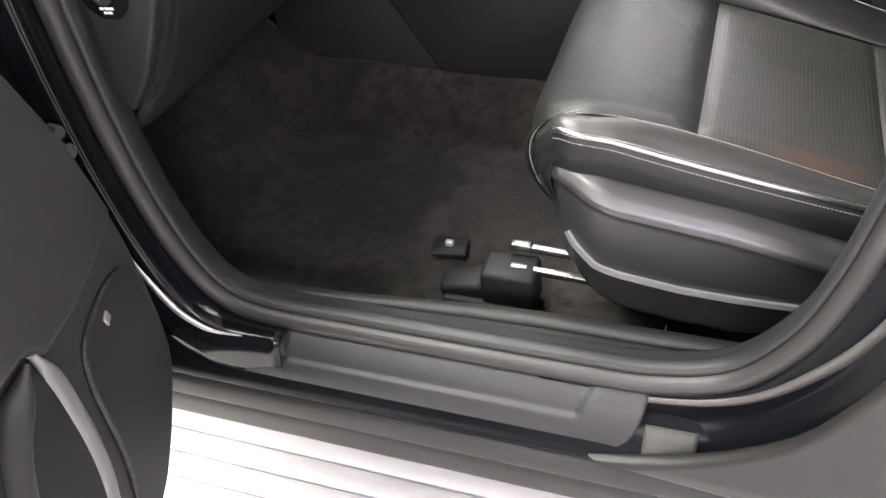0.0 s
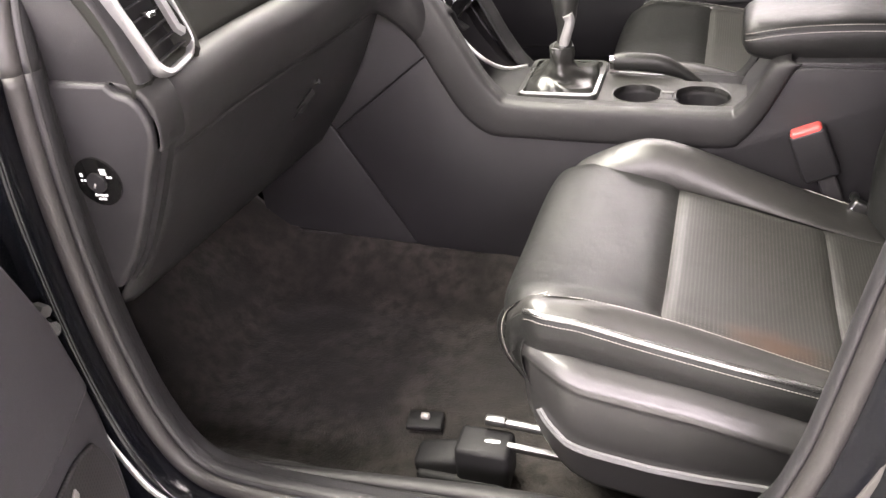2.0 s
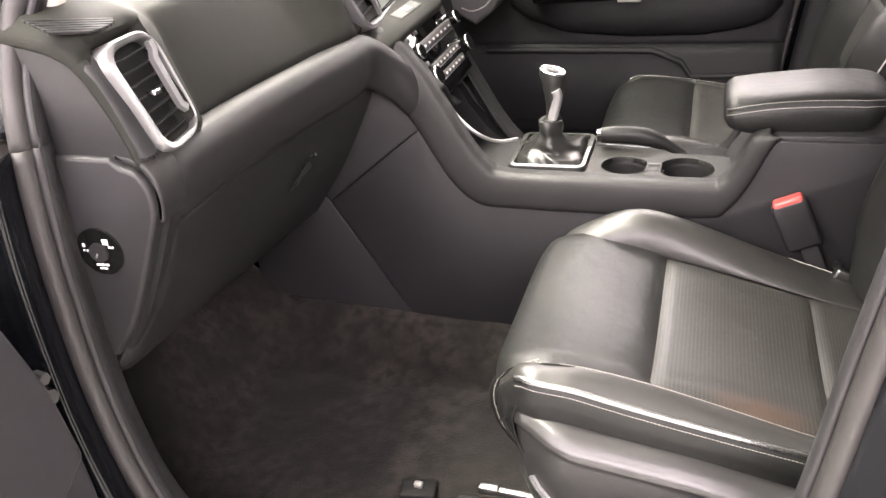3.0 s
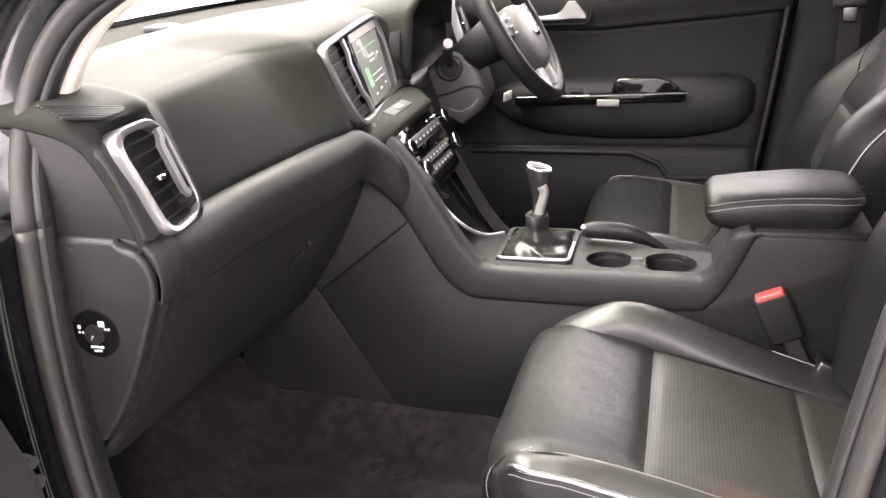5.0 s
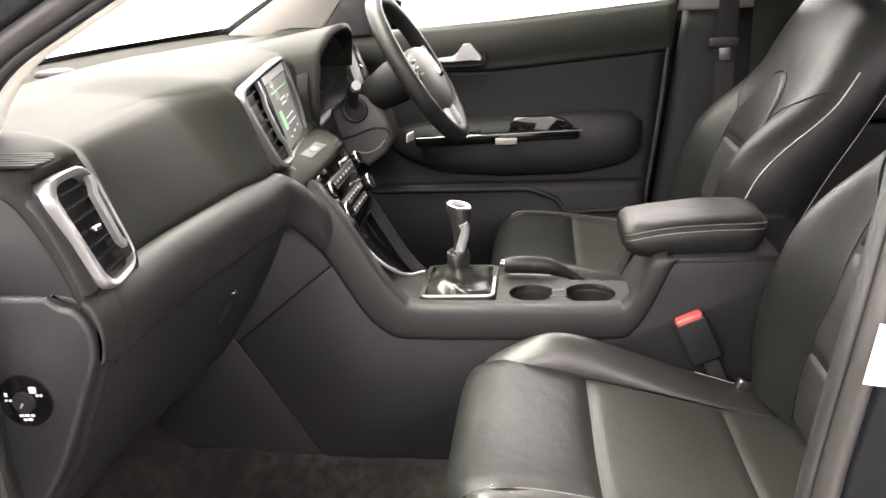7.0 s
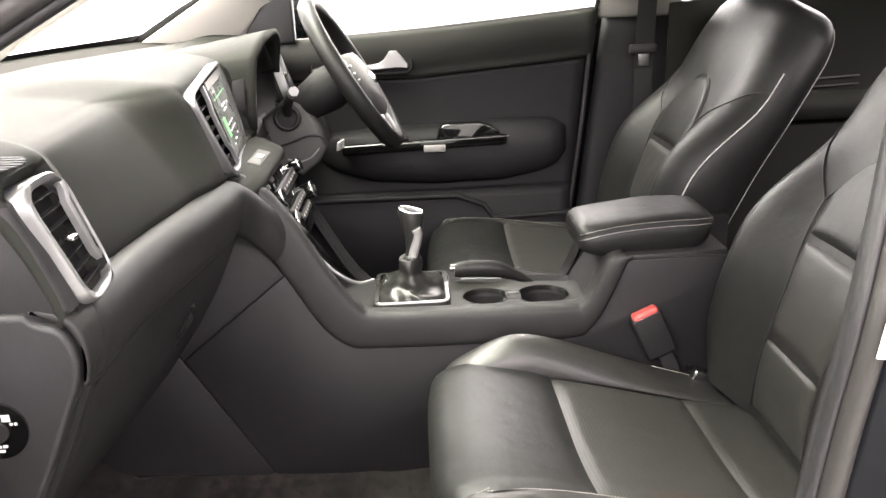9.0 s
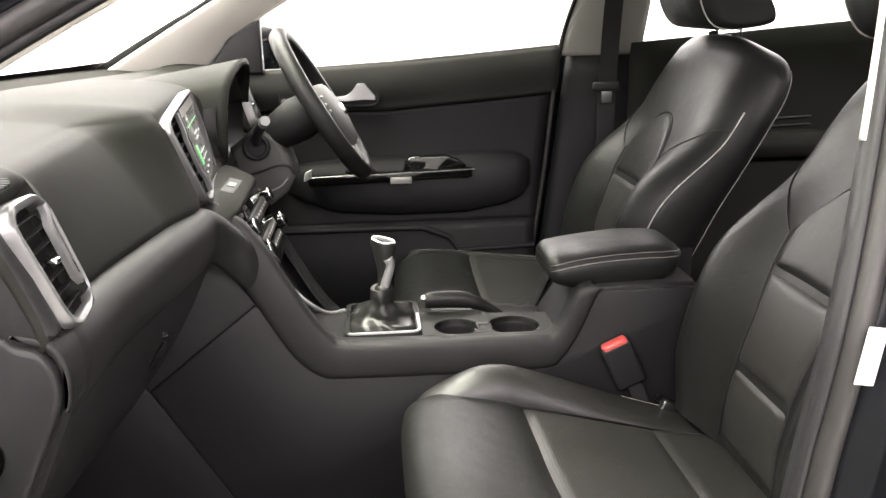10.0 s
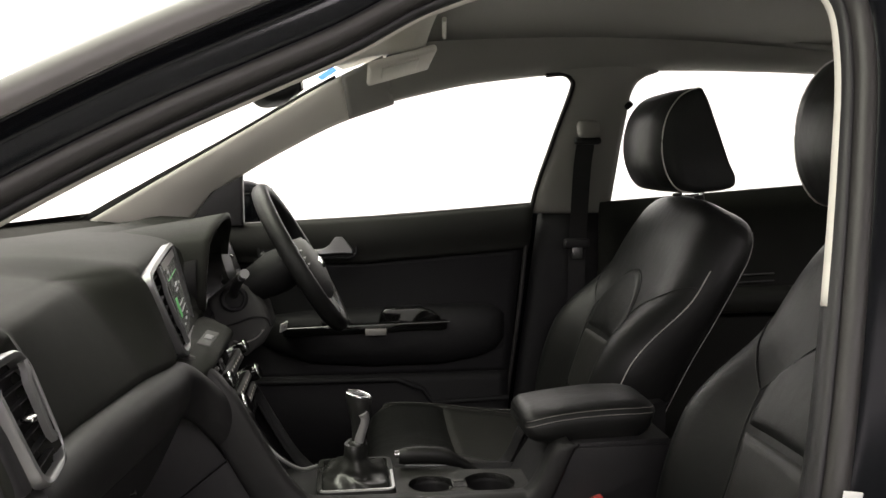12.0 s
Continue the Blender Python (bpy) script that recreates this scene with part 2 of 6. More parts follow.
def mottle(m, tone, scale, low, high):
    """Worn, paler patches with soft ragged edges and a speckle of fibres."""
    nt = m.node_tree
    b = nt.nodes["Principled BSDF"]
    co = nt.nodes.new("ShaderNodeTexCoord")
    big, fine = nt.nodes.new("ShaderNodeTexNoise"), nt.nodes.new("ShaderNodeTexNoise")
    big.inputs["Scale"].default_value, big.inputs["Detail"].default_value, big.inputs["Distortion"].default_value = scale, 8, 0.6
    fine.inputs["Scale"].default_value, fine.inputs["Detail"].default_value = 48, 9
    ramp, add = nt.nodes.new("ShaderNodeMapRange"), nt.nodes.new("ShaderNodeMath")
    ramp.inputs["From Min"].default_value, ramp.inputs["From Max"].default_value = low, high
    add.operation = "MULTIPLY"
    mx = nt.nodes.new("ShaderNodeMix")
    mx.data_type = "RGBA"
    mx.inputs["B"].default_value = (*tone, 1)
    for n in (big, fine):
        nt.links.new(co.outputs["Object"], n.inputs["Vector"])
    nt.links.new(big.outputs["Fac"], ramp.inputs["Value"])
    nt.links.new(ramp.outputs["Result"], add.inputs[0])
    spec = nt.nodes.new("ShaderNodeMapRange")
    spec.inputs["From Min"].default_value, spec.inputs["From Max"].default_value = 0.36, 0.64
    spec.inputs["To Min"].default_value, spec.inputs["To Max"].default_value = 0.15, 1.0
    nt.links.new(fine.outputs["Fac"], spec.inputs["Value"])
    nt.links.new(spec.outputs["Result"], add.inputs[1])
    old = b.inputs["Base Color"].links[0].from_socket
    nt.links.new(add.outputs[0], mx.inputs["Factor"])
    nt.links.new(old, mx.inputs["A"])
    nt.links.new(mx.outputs["Result"], b.inputs["Base Color"])
    return m


mottle(CARPET, (0.050, 0.0435, 0.039), 6.0, 0.34, 0.78)
GLASS = clear_glass("window_glass", (0.96, 0.98, 0.97))
BLUE_TINT = clear_glass("blue_tinted_glass", (0.07, 0.22, 0.85))

# ---- mesh tools ----


def thing(name, label, category, at=(0, 0, 0), group="", kind=""):
    ob = new(name)
    ob.empty_display_size = 0.05
    ob.location = at
    return tagged(ob, label, category, group, kind)


def part(name, bm, mat, parent=None, label="", solid=0.0, bevel=0.0, sub=0, smooth=True, shadow=True):
    """One mesh object out of a bmesh in world coordinates, under its thing."""
    bmesh.ops.recalc_face_normals(bm, faces=bm.faces) if not solid else None
    for f in bm.faces:
        f.smooth = smooth
    me = bpy.data.meshes.new(name)
    bm.to_mesh(me)
    bm.free()
    me.materials.append(mat)
    ob = new(name, me)
    if smooth and not sub:
        me.set_sharp_from_angle(angle=radians(50))
    if parent:
        ob.parent = parent
        ob.matrix_parent_inverse = Matrix.Identity(4) if parent.data else Matrix.Translation(-Vector(parent.location))
    if label:
        ob["label"] = label
    if bevel:
        md = ob.modifiers.new("bevel", "BEVEL")
        md.width, md.segments, md.limit_method, md.angle_limit = bevel, 3, "ANGLE", radians(40)
    if sub:
        md = ob.modifiers.new("sub", "SUBSURF")
        md.levels = md.render_levels = sub
    if solid:
        md = ob.modifiers.new("solid", "SOLIDIFY")
        md.thickness, md.offset = solid, -1
    ob.visible_shadow = shadow
    return ob


def grid(fn, nu, nv, uv=None):
    """A sheet of fn(u, v), u and v from 0 to 1; uv: its size in metres, for patterns."""
    bm = bmesh.new()
    vs = [[bm.verts.new(fn(i / nu, j / nv)) for j in range(nv + 1)] for i in range(nu + 1)]
    lay = bm.loops.layers.uv.new("uv") if uv else None
    for i in range(nu):
        for j in range(nv):
            f = bm.faces.new((vs[i][j], vs[i + 1][j], vs[i + 1][j + 1], vs[i][j + 1]))
            if lay:
                for lp, (a, b) in zip(f.loops, ((i, j), (i + 1, j), (i + 1, j + 1), (i, j + 1))):
                    lp[lay].uv = (a / nu * uv[0], b / nv * uv[1])
    return bm


def pillow(fn, nu, nv, puff, up, edge=0.12, uv=None):
    """A padded panel: fn's sheet swollen by puff along up, falling to its seams."""
    up = Vector(up)

    def f(u, v):
        a = min(u, 1 - u) / edge
        b = min(v, 1 - v) / edge
        k = (1 - (1 - min(1, a)) ** 2.2) * (1 - (1 - min(1, b)) ** 2.2)
        return Vector(fn(u, v)) + up * puff * k
    return grid(f, nu, nv, uv)


def spline(pts, n):
    """Points along a smooth line through pts."""
    p = [Vector(q) for q in pts]
    p = [2 * p[0] - p[1]] + p + [2 * p[-1] - p[-2]]
    out = []
    segs = len(p) - 3
    for k in range(n + 1):
        s = min(k / n * segs, segs - 1e-6)
        i, t = int(s), s - int(s)
        a, b, c, d = p[i:i + 4]
        out.append(0.5 * (2 * b + (c - a) * t + (2 * a - 5 * b + 4 * c - d) * t * t + (3 * b - a - 3 * c + d) * t ** 3))
    return out


def step(x, a, b):
    t = max(0.0, min(1.0, (x - a) / (b - a)))
    return t * t * (3 - 2 * t)


def lerp_table(rows, x):
    """Straight-line reading of rows (x, values...)."""
    if x <= rows[0][0]:
        return rows[0][1:]
    for a, b in zip(rows, rows[1:]):
        if x <= b[0]:
            t = (x - a[0]) / (b[0] - a[0])
            return [p + (q - p) * t for p, q in zip(a[1:], b[1:])]
    return rows[-1][1:]


def sweep(pts, prof, closed=False, up=(0, 0, 1), caps=True):
    """A profile of (side, up) pairs, or a round of radius prof, drawn along pts."""
    if not isinstance(prof, (list, tuple)):
        prof = [(prof * math.cos(a * math.pi / 4), prof * math.sin(a * math.pi / 4)) for a in range(8)]
    bm = bmesh.new()
    pts = [Vector(p) for p in pts]
    n = len(pts)
    rings = []
    for i, p in enumerate(pts):
        a = pts[(i - 1) % n] if closed or i else p
        b = pts[(i + 1) % n] if closed or i < n - 1 else p
        d = (b - a).normalized()
        s = d.cross(Vector(up))
        if s.length < 1e-4:
            s = d.cross(Vector((0.01, 1, 0)))
        s.normalize()
        w = s.cross(d)
        rings.append([bm.verts.new(p + s * x + w * y) for x, y in prof])
    m = len(prof)
    for i in range(n if closed else n - 1):
        for j in range(m):
            bm.faces.new((rings[i][j], rings[i][(j + 1) % m], rings[(i + 1) % n][(j + 1) % m], rings[(i + 1) % n][j]))
    if caps and not closed:
        bm.faces.new(rings[0]), bm.faces.new(rings[-1])
    return bm


def loft(rings, caps=True, closed=True):
    bm = bmesh.new()
    vs = [[bm.verts.new(p) for p in r] for r in rings]
    m = len(vs[0])
    for a, b in zip(vs, vs[1:]):
        for j in range(m if closed else m - 1):
            bm.faces.new((a[j], a[(j + 1) % m], b[(j + 1) % m], b[j]))
    if caps:
        bm.faces.new(vs[0]), bm.faces.new(vs[-1])
    return bm


def rbox(at, size, r=0.005, turn=None, seg=2):
    """A box with rounded edges."""
    bm = bmesh.new()
    bmesh.ops.create_cube(bm, size=1)
    bmesh.ops.scale(bm, vec=size, verts=bm.verts)
    if r:
        bmesh.ops.bevel(bm, geom=bm.edges[:], offset=min(r, min(size) * 0.49), segments=seg, affect="EDGES", profile=0.5)
    m = Matrix.Translation(at) @ (turn if turn else Matrix.Identity(4))
    bmesh.ops.transform(bm, matrix=m, verts=bm.verts)
    return bm


def prism(poly, lo, hi, axis="y", r=0.0, seg=2):
    """A flat outline given in the two other axes, drawn out from lo to hi."""
    bm = bmesh.new()

    def put(a, b, c):
        return {"y": (a, c, b), "z": (a, b, c), "x": (c, a, b)}[axis]
    p = [bm.verts.new(put(a, b, lo)) for a, b in poly]
    q = [bm.verts.new(put(a, b, hi)) for a, b in poly]
    bm.faces.new(p), bm.faces.new(q[::-1])
    n = len(poly)
    for i in range(n):
        bm.faces.new((p[i], p[(i + 1) % n], q[(i + 1) % n], q[i]))
    bmesh.ops.recalc_face_normals(bm, faces=bm.faces)
    if not r:
        bmesh.ops.triangulate(bm, faces=[f for f in bm.faces if len(f.verts) > 4], ngon_method="EAR_CLIP")
    if r:
        es = [e for e in bm.edges if abs(e.verts[0].co["xyz".index(axis)] - e.verts[1].co["xyz".index(axis)]) < 1e-6]
        bmesh.ops.bevel(bm, geom=es, offset=r, segments=seg, affect="EDGES", profile=0.5)
    return bm


def holed(outer, holes, z, thick):
    """A level plate with holes through it."""
    bm = bmesh.new()
    edges = []
    for loop in (outer, *holes):
        vs = [bm.verts.new((x, y, z)) for x, y in loop]
        edges += [bm.edges.new((a, b)) for a, b in zip(vs, vs[1:] + vs[:1])]
    bmesh.ops.triangle_fill(bm, use_beauty=True, use_dissolve=False, edges=edges)
    ex = bmesh.ops.extrude_face_region(bm, geom=bm.faces[:])
    bmesh.ops.translate(bm, vec=(0, 0, -thick), verts=[v for v in ex["geom"] if isinstance(v, bmesh.types.BMVert)])
    return bm


def tube(a, b, r, n=12, r2=None):
    a, b = Vector(a), Vector(b)
    d = (b - a).normalized()
    s = d.orthogonal().normalized()
    w = d.cross(s)
    ring = lambda p, q: [p + (s * math.cos(k * 2 * math.pi / n) + w * math.sin(k * 2 * math.pi / n)) * q for k in range(n)]
    return loft([ring(a, r), ring(b, r if r2 is None else r2)])


def stitches(pts, step, length, r, lift=(0, 0, 0)):
    """Short thread stitches along a line, as one row of tiny rods."""
    bm = bmesh.new()
    pts = [Vector(p) + Vector(lift) for p in pts]
    run, nxt = 0.0, 0.0
    for a, b in zip(pts, pts[1:]):
        d = b - a
        while nxt < run + d.length:
            p = a + d.normalized() * (nxt - run)
            t = tube(p, p + d.normalized() * length, r, 5)
            me = bpy.data.meshes.new("tmp")
            t.to_mesh(me)
            t.free()
            bm.from_mesh(me)
            bpy.data.meshes.remove(me)
            nxt += step
        run += d.length
    return bm


def arc(cx, cy, r, a0, a1, n, ry=None):
    ry = r if ry is None else ry
    return [(cx + r * math.cos(radians(a0 + (a1 - a0) * k / n)), cy + ry * math.sin(radians(a0 + (a1 - a0) * k / n))) for k in range(n + 1)]


def round_rect(cx, cy, w, h, r, n=4):
    pts = []
    for sx, sy, a in ((1, 1, 0), (-1, 1, 90), (-1, -1, 180), (1, -1, 270)):
        pts += arc(cx + sx * (w / 2 - r), cy + sy * (h / 2 - r), r, a, a + 90, n)
    return pts


# ==== STRUCTURE ====
# booth
booth_floor = thing("floor", "white booth floor of narrow boards", "floor", kind="structure")
part("floor_base", rbox((0, 0, -0.06), (12, 10, 0.09), 0), DARK, booth_floor)
part("floor_sheet", rbox((0, 2.8, -0.008), (12, 4.4, 0.02), 0), BOARD, booth_floor)
part("floor_sheet", rbox((0, -3.55, -0.008), (12, 2.9, 0.02), 0), BOARD, booth_floor)
part("floor_sheet", rbox((-4.235, -0.75, -0.008), (3.53, 2.69, 0.02), 0), BOARD, booth_floor)
part("floor_sheet", rbox((3.60, -0.75, -0.008), (4.80, 2.69, 0.02), 0), BOARD, booth_floor)
part("floor_sheet", rbox((-0.635, 0.0, -0.010), (3.66, 1.19, 0.02), 0), BOARD, booth_floor)
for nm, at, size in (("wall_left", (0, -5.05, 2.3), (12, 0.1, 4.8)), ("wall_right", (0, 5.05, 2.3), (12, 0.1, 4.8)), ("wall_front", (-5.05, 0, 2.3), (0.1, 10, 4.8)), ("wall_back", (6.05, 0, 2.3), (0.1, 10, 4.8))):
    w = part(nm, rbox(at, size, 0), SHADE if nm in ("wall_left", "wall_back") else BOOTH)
    tagged(w, "unseen wall, greyed to set the fill light" if nm in ("wall_left", "wall_back") else "plain white photo booth wall", "wall", kind="structure")
tagged(part("ceiling", rbox((0, 0, 4.75), (12.2, 10.2, 0.1), 0), SHADE), "unseen ceiling, greyed to limit bounce light", "ceiling", kind="structure")

# sill, drawn along the car; (y, z) from the footwell to the cladding
SX0, SX1 = -0.62, 0.60


def along(name, prof, mat, parent, x0=SX0, x1=SX1, label=""):
    prof = [Vector((0, a, b)) for a, b in prof]
    sm = spline(prof, len(prof) * 4)
    return part(name, grid(lambda u, v: (x0 + (x1 - x0) * u, sm[round(v * (len(sm) - 1))].y, sm[round(v * (len(sm) - 1))].z), 24, len(sm) - 1), mat, parent, label, solid=0.004)


sill = thing("door_sill", "black painted door sill with rubber seal and grey cladding", "door sill", (0, -0.78, 0.4), kind="structure")
TRIM = spline([(0, a, b) for a, b in ((-0.660, 0.320), (-0.678, 0.400), (-0.690, 0.424), (-0.704, 0.435), (-0.714, 0.436), (-0.7165, 0.428), (-0.721, 0.427), (-0.726, 0.434), (-0.742, 0.437), (-0.757, 0.430))], 60)


def sill_trim(u, v):
    x, p = -0.47 + 1.07 * u, TRIM[round(v * 60)]
    slant = 0.030 * (1 - step(x, -0.42, 0.05))
    return (x, p.y - slant * min(1, max(0, (p.y + 0.757) / 0.060)), p.z)


part("inner_sill_trim", grid(sill_trim, 40, 60), HARD_WARM, sill, "worn stepped sill trim", solid=0.004)
part("trim_joint", rbox((0.148, -0.702, 0.4305), (0.0014, 0.030, 0.010), 0), DARK, sill)
PS = spline([(0, a, b) for a, b in ((-0.750, 0.405), (-0.795, 0.402), (-0.824, 0.376), (-0.831, 0.358), (-0.822, 0.344))], 24)


def painted(u, v):
    """The painted sill, sinking into the rear pillar at its end."""
    x, p = -0.60 + 0.92 * u, PS[round(v * 24)]
    t = step(x, 0.10, 0.30)
    return (x, p.y + 0.034 * t * v, p.z - 0.010 * t)


part("painted_sill", grid(painted, 60, 24), DIM_PAINT, sill, solid=0.004)
part("sill_lip", sweep([Vector(painted(k / 60, 0.86)) + Vector((0, -0.001, 0)) for k in range(6, 54)], 0.0036), PAINT, sill, "rounded lower lip of the painted sill")
film = part("film_patch", grid(lambda u, v: Vector(painted((0.742 + 0.058 * u) / 0.92, 0.28 + 0.55 * v)) + Vector((0, -0.0044, 0.0036)), 10, 12), FILM, solid=0.0008)
tagged(film, "grey-olive film patch on the painted sill", "film patch")
along("lower_cladding", [(-0.818, 0.350), (-0.834, 0.340), (-0.836, 0.318), (-0.822, 0.300), (-0.828, 0.285), (-0.818, 0.240), (-0.790, 0.212), (-0.70, 0.19)], CLAD, sill, -0.60, 0.50)
car_floor = thing("car_floor", "dark carpeted car floor pan", "car floor", (0, 0, 0.25), kind="structure")
part("floor_pan", rbox((0.4, 0, 0.26), (2.7, 1.62, 0.06), 0.01), DARK, car_floor)


# carpet of the footwell, rising to the toe board
def carpet_z(x, y):
    z = 0.322 + 0.010 * math.sin(9 * x + 3 * y) * math.cos(7 * y)
    z += max(0, -0.55 - x) ** 1.15 * 1.15
    z += 0.078 * max(0, min(1, (y + 0.25) / 0.1)) ** 1.5
    z += 0.05 * max(0, min(1, (-0.62 - y) / 0.05))
    return z + 0.004 * noise.noise(Vector((x * 30, y * 30, 0)))


def carpet_at(u, v):
    x, y = -0.98 + 1.6 * u, -0.705 + 0.575 * v
    return (x, y, carpet_z(x, y))


part("carpet", grid(carpet_at, 90, 40), CARPET, car_floor, "worn black-brown carpet", solid=0.004)
part("driver_carpet", grid(lambda u, v: (-0.95 + 1.6 * u, 0.13 + 0.55 * v, carpet_z(-0.95 + 1.6 * u, -0.4)), 40, 12), CARPET, car_floor, solid=0.004)

# left door opening: sill plate, seal, pillars
plate = thing("sill_plate", "black grained plastic sill scuff plate", "scuff plate", (-0.12, -0.765, 0.41))
PLATE_TOP = [(-0.774, 0.428), (-0.788, 0.425), (-0.806, 0.412), (-0.821, 0.392), (-0.828, 0.374)]
PT = spline([(0, a, b) for a, b in PLATE_TOP], 32)


def plate_at(u, v):
    p = PT[round(v * 32)]
    end = v ** 3
    x = -0.388 + 0.004 * end + (0.530 - 0.034 * end) * u
    press = 0.0050 * step(u, 0.115 + 0.05 * v, 0.130 + 0.05 * v) * (1 - step(u, 0.885 - 0.04 * v, 0.90 - 0.04 * v)) * step(v, 0.10, 0.16) * (1 - step(v, 0.58, 0.64))
    press += 0.004 * (1 - step(u, 0.0, 0.012))
    return (x, p.y + press * 0.7, p.z - press * 0.7)


part("plate", grid(plate_at, 120, 32), HARD, plate, "black scuff plate with pressed panel", solid=-0.006)

SEAL = [(-0.464, -0.740, 0.97), (-0.465, -0.753, 0.85), (-0.466, -0.755, 0.71), (-0.458, -0.755, 0.60), (-0.437, -0.758, 0.515), (-0.400, -0.763, 0.458), (-0.340, -0.767, 0.438), (-0.20, -0.768, 0.436),
        (0.05, -0.768, 0.436), (0.15, -0.767, 0.440), (0.227, -0.763, 0.466), (0.278, -0.760, 0.535), (0.304, -0.757, 0.615), (0.318, -0.757, 0.700), (0.333, -0.757, 0.82), (0.352, -0.752, 0.933),
        (0.392, -0.704, 1.066), (0.437, -0.640, 1.225), (0.464, -0.593, 1.343), (0.462, -0.560, 1.420), (0.400, -0.545, 1.462), (0.27, -0.545, 1.462), (0.13, -0.556, 1.440),
        (0.012, -0.572, 1.400), (-0.079, -0.590, 1.350), (-0.237, -0.617, 1.276), (-0.37, -0.642, 1.205), (-0.432, -0.660, 1.163), (-0.464, -0.686, 1.105), (-0.470, -0.716, 1.040)]


def ring_line(pts, n):
    """Points along a smooth closed line through pts."""
    p, out = [Vector(q) for q in pts], []
    for k in range(n):
        i, t = int(k / n * len(p)), k / n * len(p) % 1
        a, b, c, d = (p[(i + j) % len(p)] for j in (-1, 0, 1, 2))
        out.append(0.5 * (2 * b + (c - a) * t + (2 * a - 5 * b + 4 * c - d) * t * t + (3 * b - a - 3 * c + d) * t ** 3))
    return out


loop = ring_line(SEAL, 260)


def outward(i):
    """The way out of the door opening, in its plane, at point i of the seal's line."""
    d = loop[(i + 3) % 260] - loop[i - 3]
    return Vector((d.z, 0, -d.x)).normalized() * (1 if d.z * (loop[i].x + 0.06) - d.x * (loop[i].z - 0.92) > 0 else -1)


seal = thing("door_seal", "black rubber seal round the open door frame", "door seal", (-0.12, -0.74, 0.44), kind="structure")


def frame_band(name, steps, mat, label, a=0, b=260, parent=None, tuck=0.0):
    """A band that follows the door frame: steps of (outwards in the frame's plane, y)."""
    closed = b - a >= 260
    sm = spline([(p, q, 0) for p, q in steps], 4 * len(steps))
    n, m = b - a, len(sm) - 1

    def at(u, v):
        i = (a + round(u * (n if closed else n - 1))) % 260
        q = sm[round(v * m)]
        return loop[i] + outward(i) * q.x + Vector((0, q.y + tuck * step(u, 0.86, 1.0), 0))
    return part(name, grid(at, n if closed else n - 1, m), mat, parent, label, solid=0.003)


frame_band("seal_bulb", [(-0.003, 0.008), (-0.004, -0.004), (-0.001, -0.011), (0.005, -0.014), (0.011, -0.010), (0.013, 0.006)], RUBBER, "wide grey rubber bulb", parent=seal)
frame_band("seal_carrier", [(-0.010, 0.016), (-0.0125, 0.010), (-0.0125, 0.003), (-0.0095, -0.001), (-0.0075, 0.004), (-0.007, 0.014)], HARD, "narrow dark carrier strip", parent=seal)
frame_band("seal_groove", [(-0.009, 0.012), (-0.003, 0.006), (0.002, 0.006)], DARK, "", parent=seal)
LIP = [(-0.002, 0.034), (-0.009, 0.018), (-0.012, 0.008), (-0.011, 0.003), (-0.008, 0.007)]
frame_band("seal_lip", LIP, HARD, "dark inner lip", 172, 401, seal)
part("lip_bead", sweep([loop[i] + outward(i) * -0.0125 + Vector((0, 0.001, 0)) for i in [k % 260 for k in range(168, 346)]], 0.0026, up=(0, 1, 0)), DARK, seal)
door_frame = thing("door_frame", "black painted left door frame with pillars", "door frame", (-0.06, -0.8, 0.42), kind="structure")
FRONT = [(0.008, 0.006), (0.013, -0.008), (0.010, -0.025), (0.007, -0.042), (0.012, -0.050), (0.030, -0.056), (0.060, -0.060)]
frame_band("front_pillar", FRONT, PAINT, "gloss black painted pillar", 0, 56, door_frame, 0.008)
REAR = [(0.008, 0.006), (0.014, -0.012), (0.030, -0.017), (0.046, -0.020), (0.056, -0.030), (0.076, -0.046), (0.098, -0.060), (0.112, -0.068)]
frame_band("rear_pillar", REAR, DIM_PAINT, "gloss black painted pillar", 68, 164, door_frame)
GLEAM_LINE = [(74, 0.0150, 0.002), (78, 0.0172, 0.003), (85, 0.022, 0.005), (93, 0.032, 0.0072), (98, 0.040, 0.0085), (102, 0.046, 0.009), (112, 0.055, 0.009)]


def gleam_at(u, v):
    """A pale raised strip for the floor mirrored in the rear pillar, drawing away from the seal as it rises."""
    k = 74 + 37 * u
    i, (q, half) = round(k), lerp_table(GLEAM_LINE, k)
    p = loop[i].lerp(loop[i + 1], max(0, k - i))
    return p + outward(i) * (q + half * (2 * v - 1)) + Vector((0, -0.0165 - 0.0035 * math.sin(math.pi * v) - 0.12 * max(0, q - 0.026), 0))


part("pillar_gleam", grid(gleam_at, 37, 6), PILLAR_GLEAM, door_frame, "pale narrow strip for the floor's reflection on the pillar", solid=0.002)
ROOF = [(0.008, 0.006), (0.016, -0.004), (0.030, -0.008), (0.042, -0.009), (0.050, -0.020), (0.056, -0.030)]
frame_band("roof_rail", ROOF, PAINT, "gloss black painted roof rail", 163, 260, door_frame)
# Highlight on the roof edge, drawn as a line of silver paint
part("roof_glint", sweep([loop[i % 260] + outward(i % 260) * 0.057 + Vector((0, -0.031, 0)) for i in range(176, 262)], 0.0022, up=(0, 1, 0)), SILVER, door_frame, "thin silver line for the roof edge highlight")
part("front_flange", sweep([loop[i] + outward(i) * 0.0075 + Vector((0, -0.045, 0)) for i in range(0, 40)], 0.0042, up=(0, 1, 0)), PAINT, door_frame, "bright edge of the front wing")
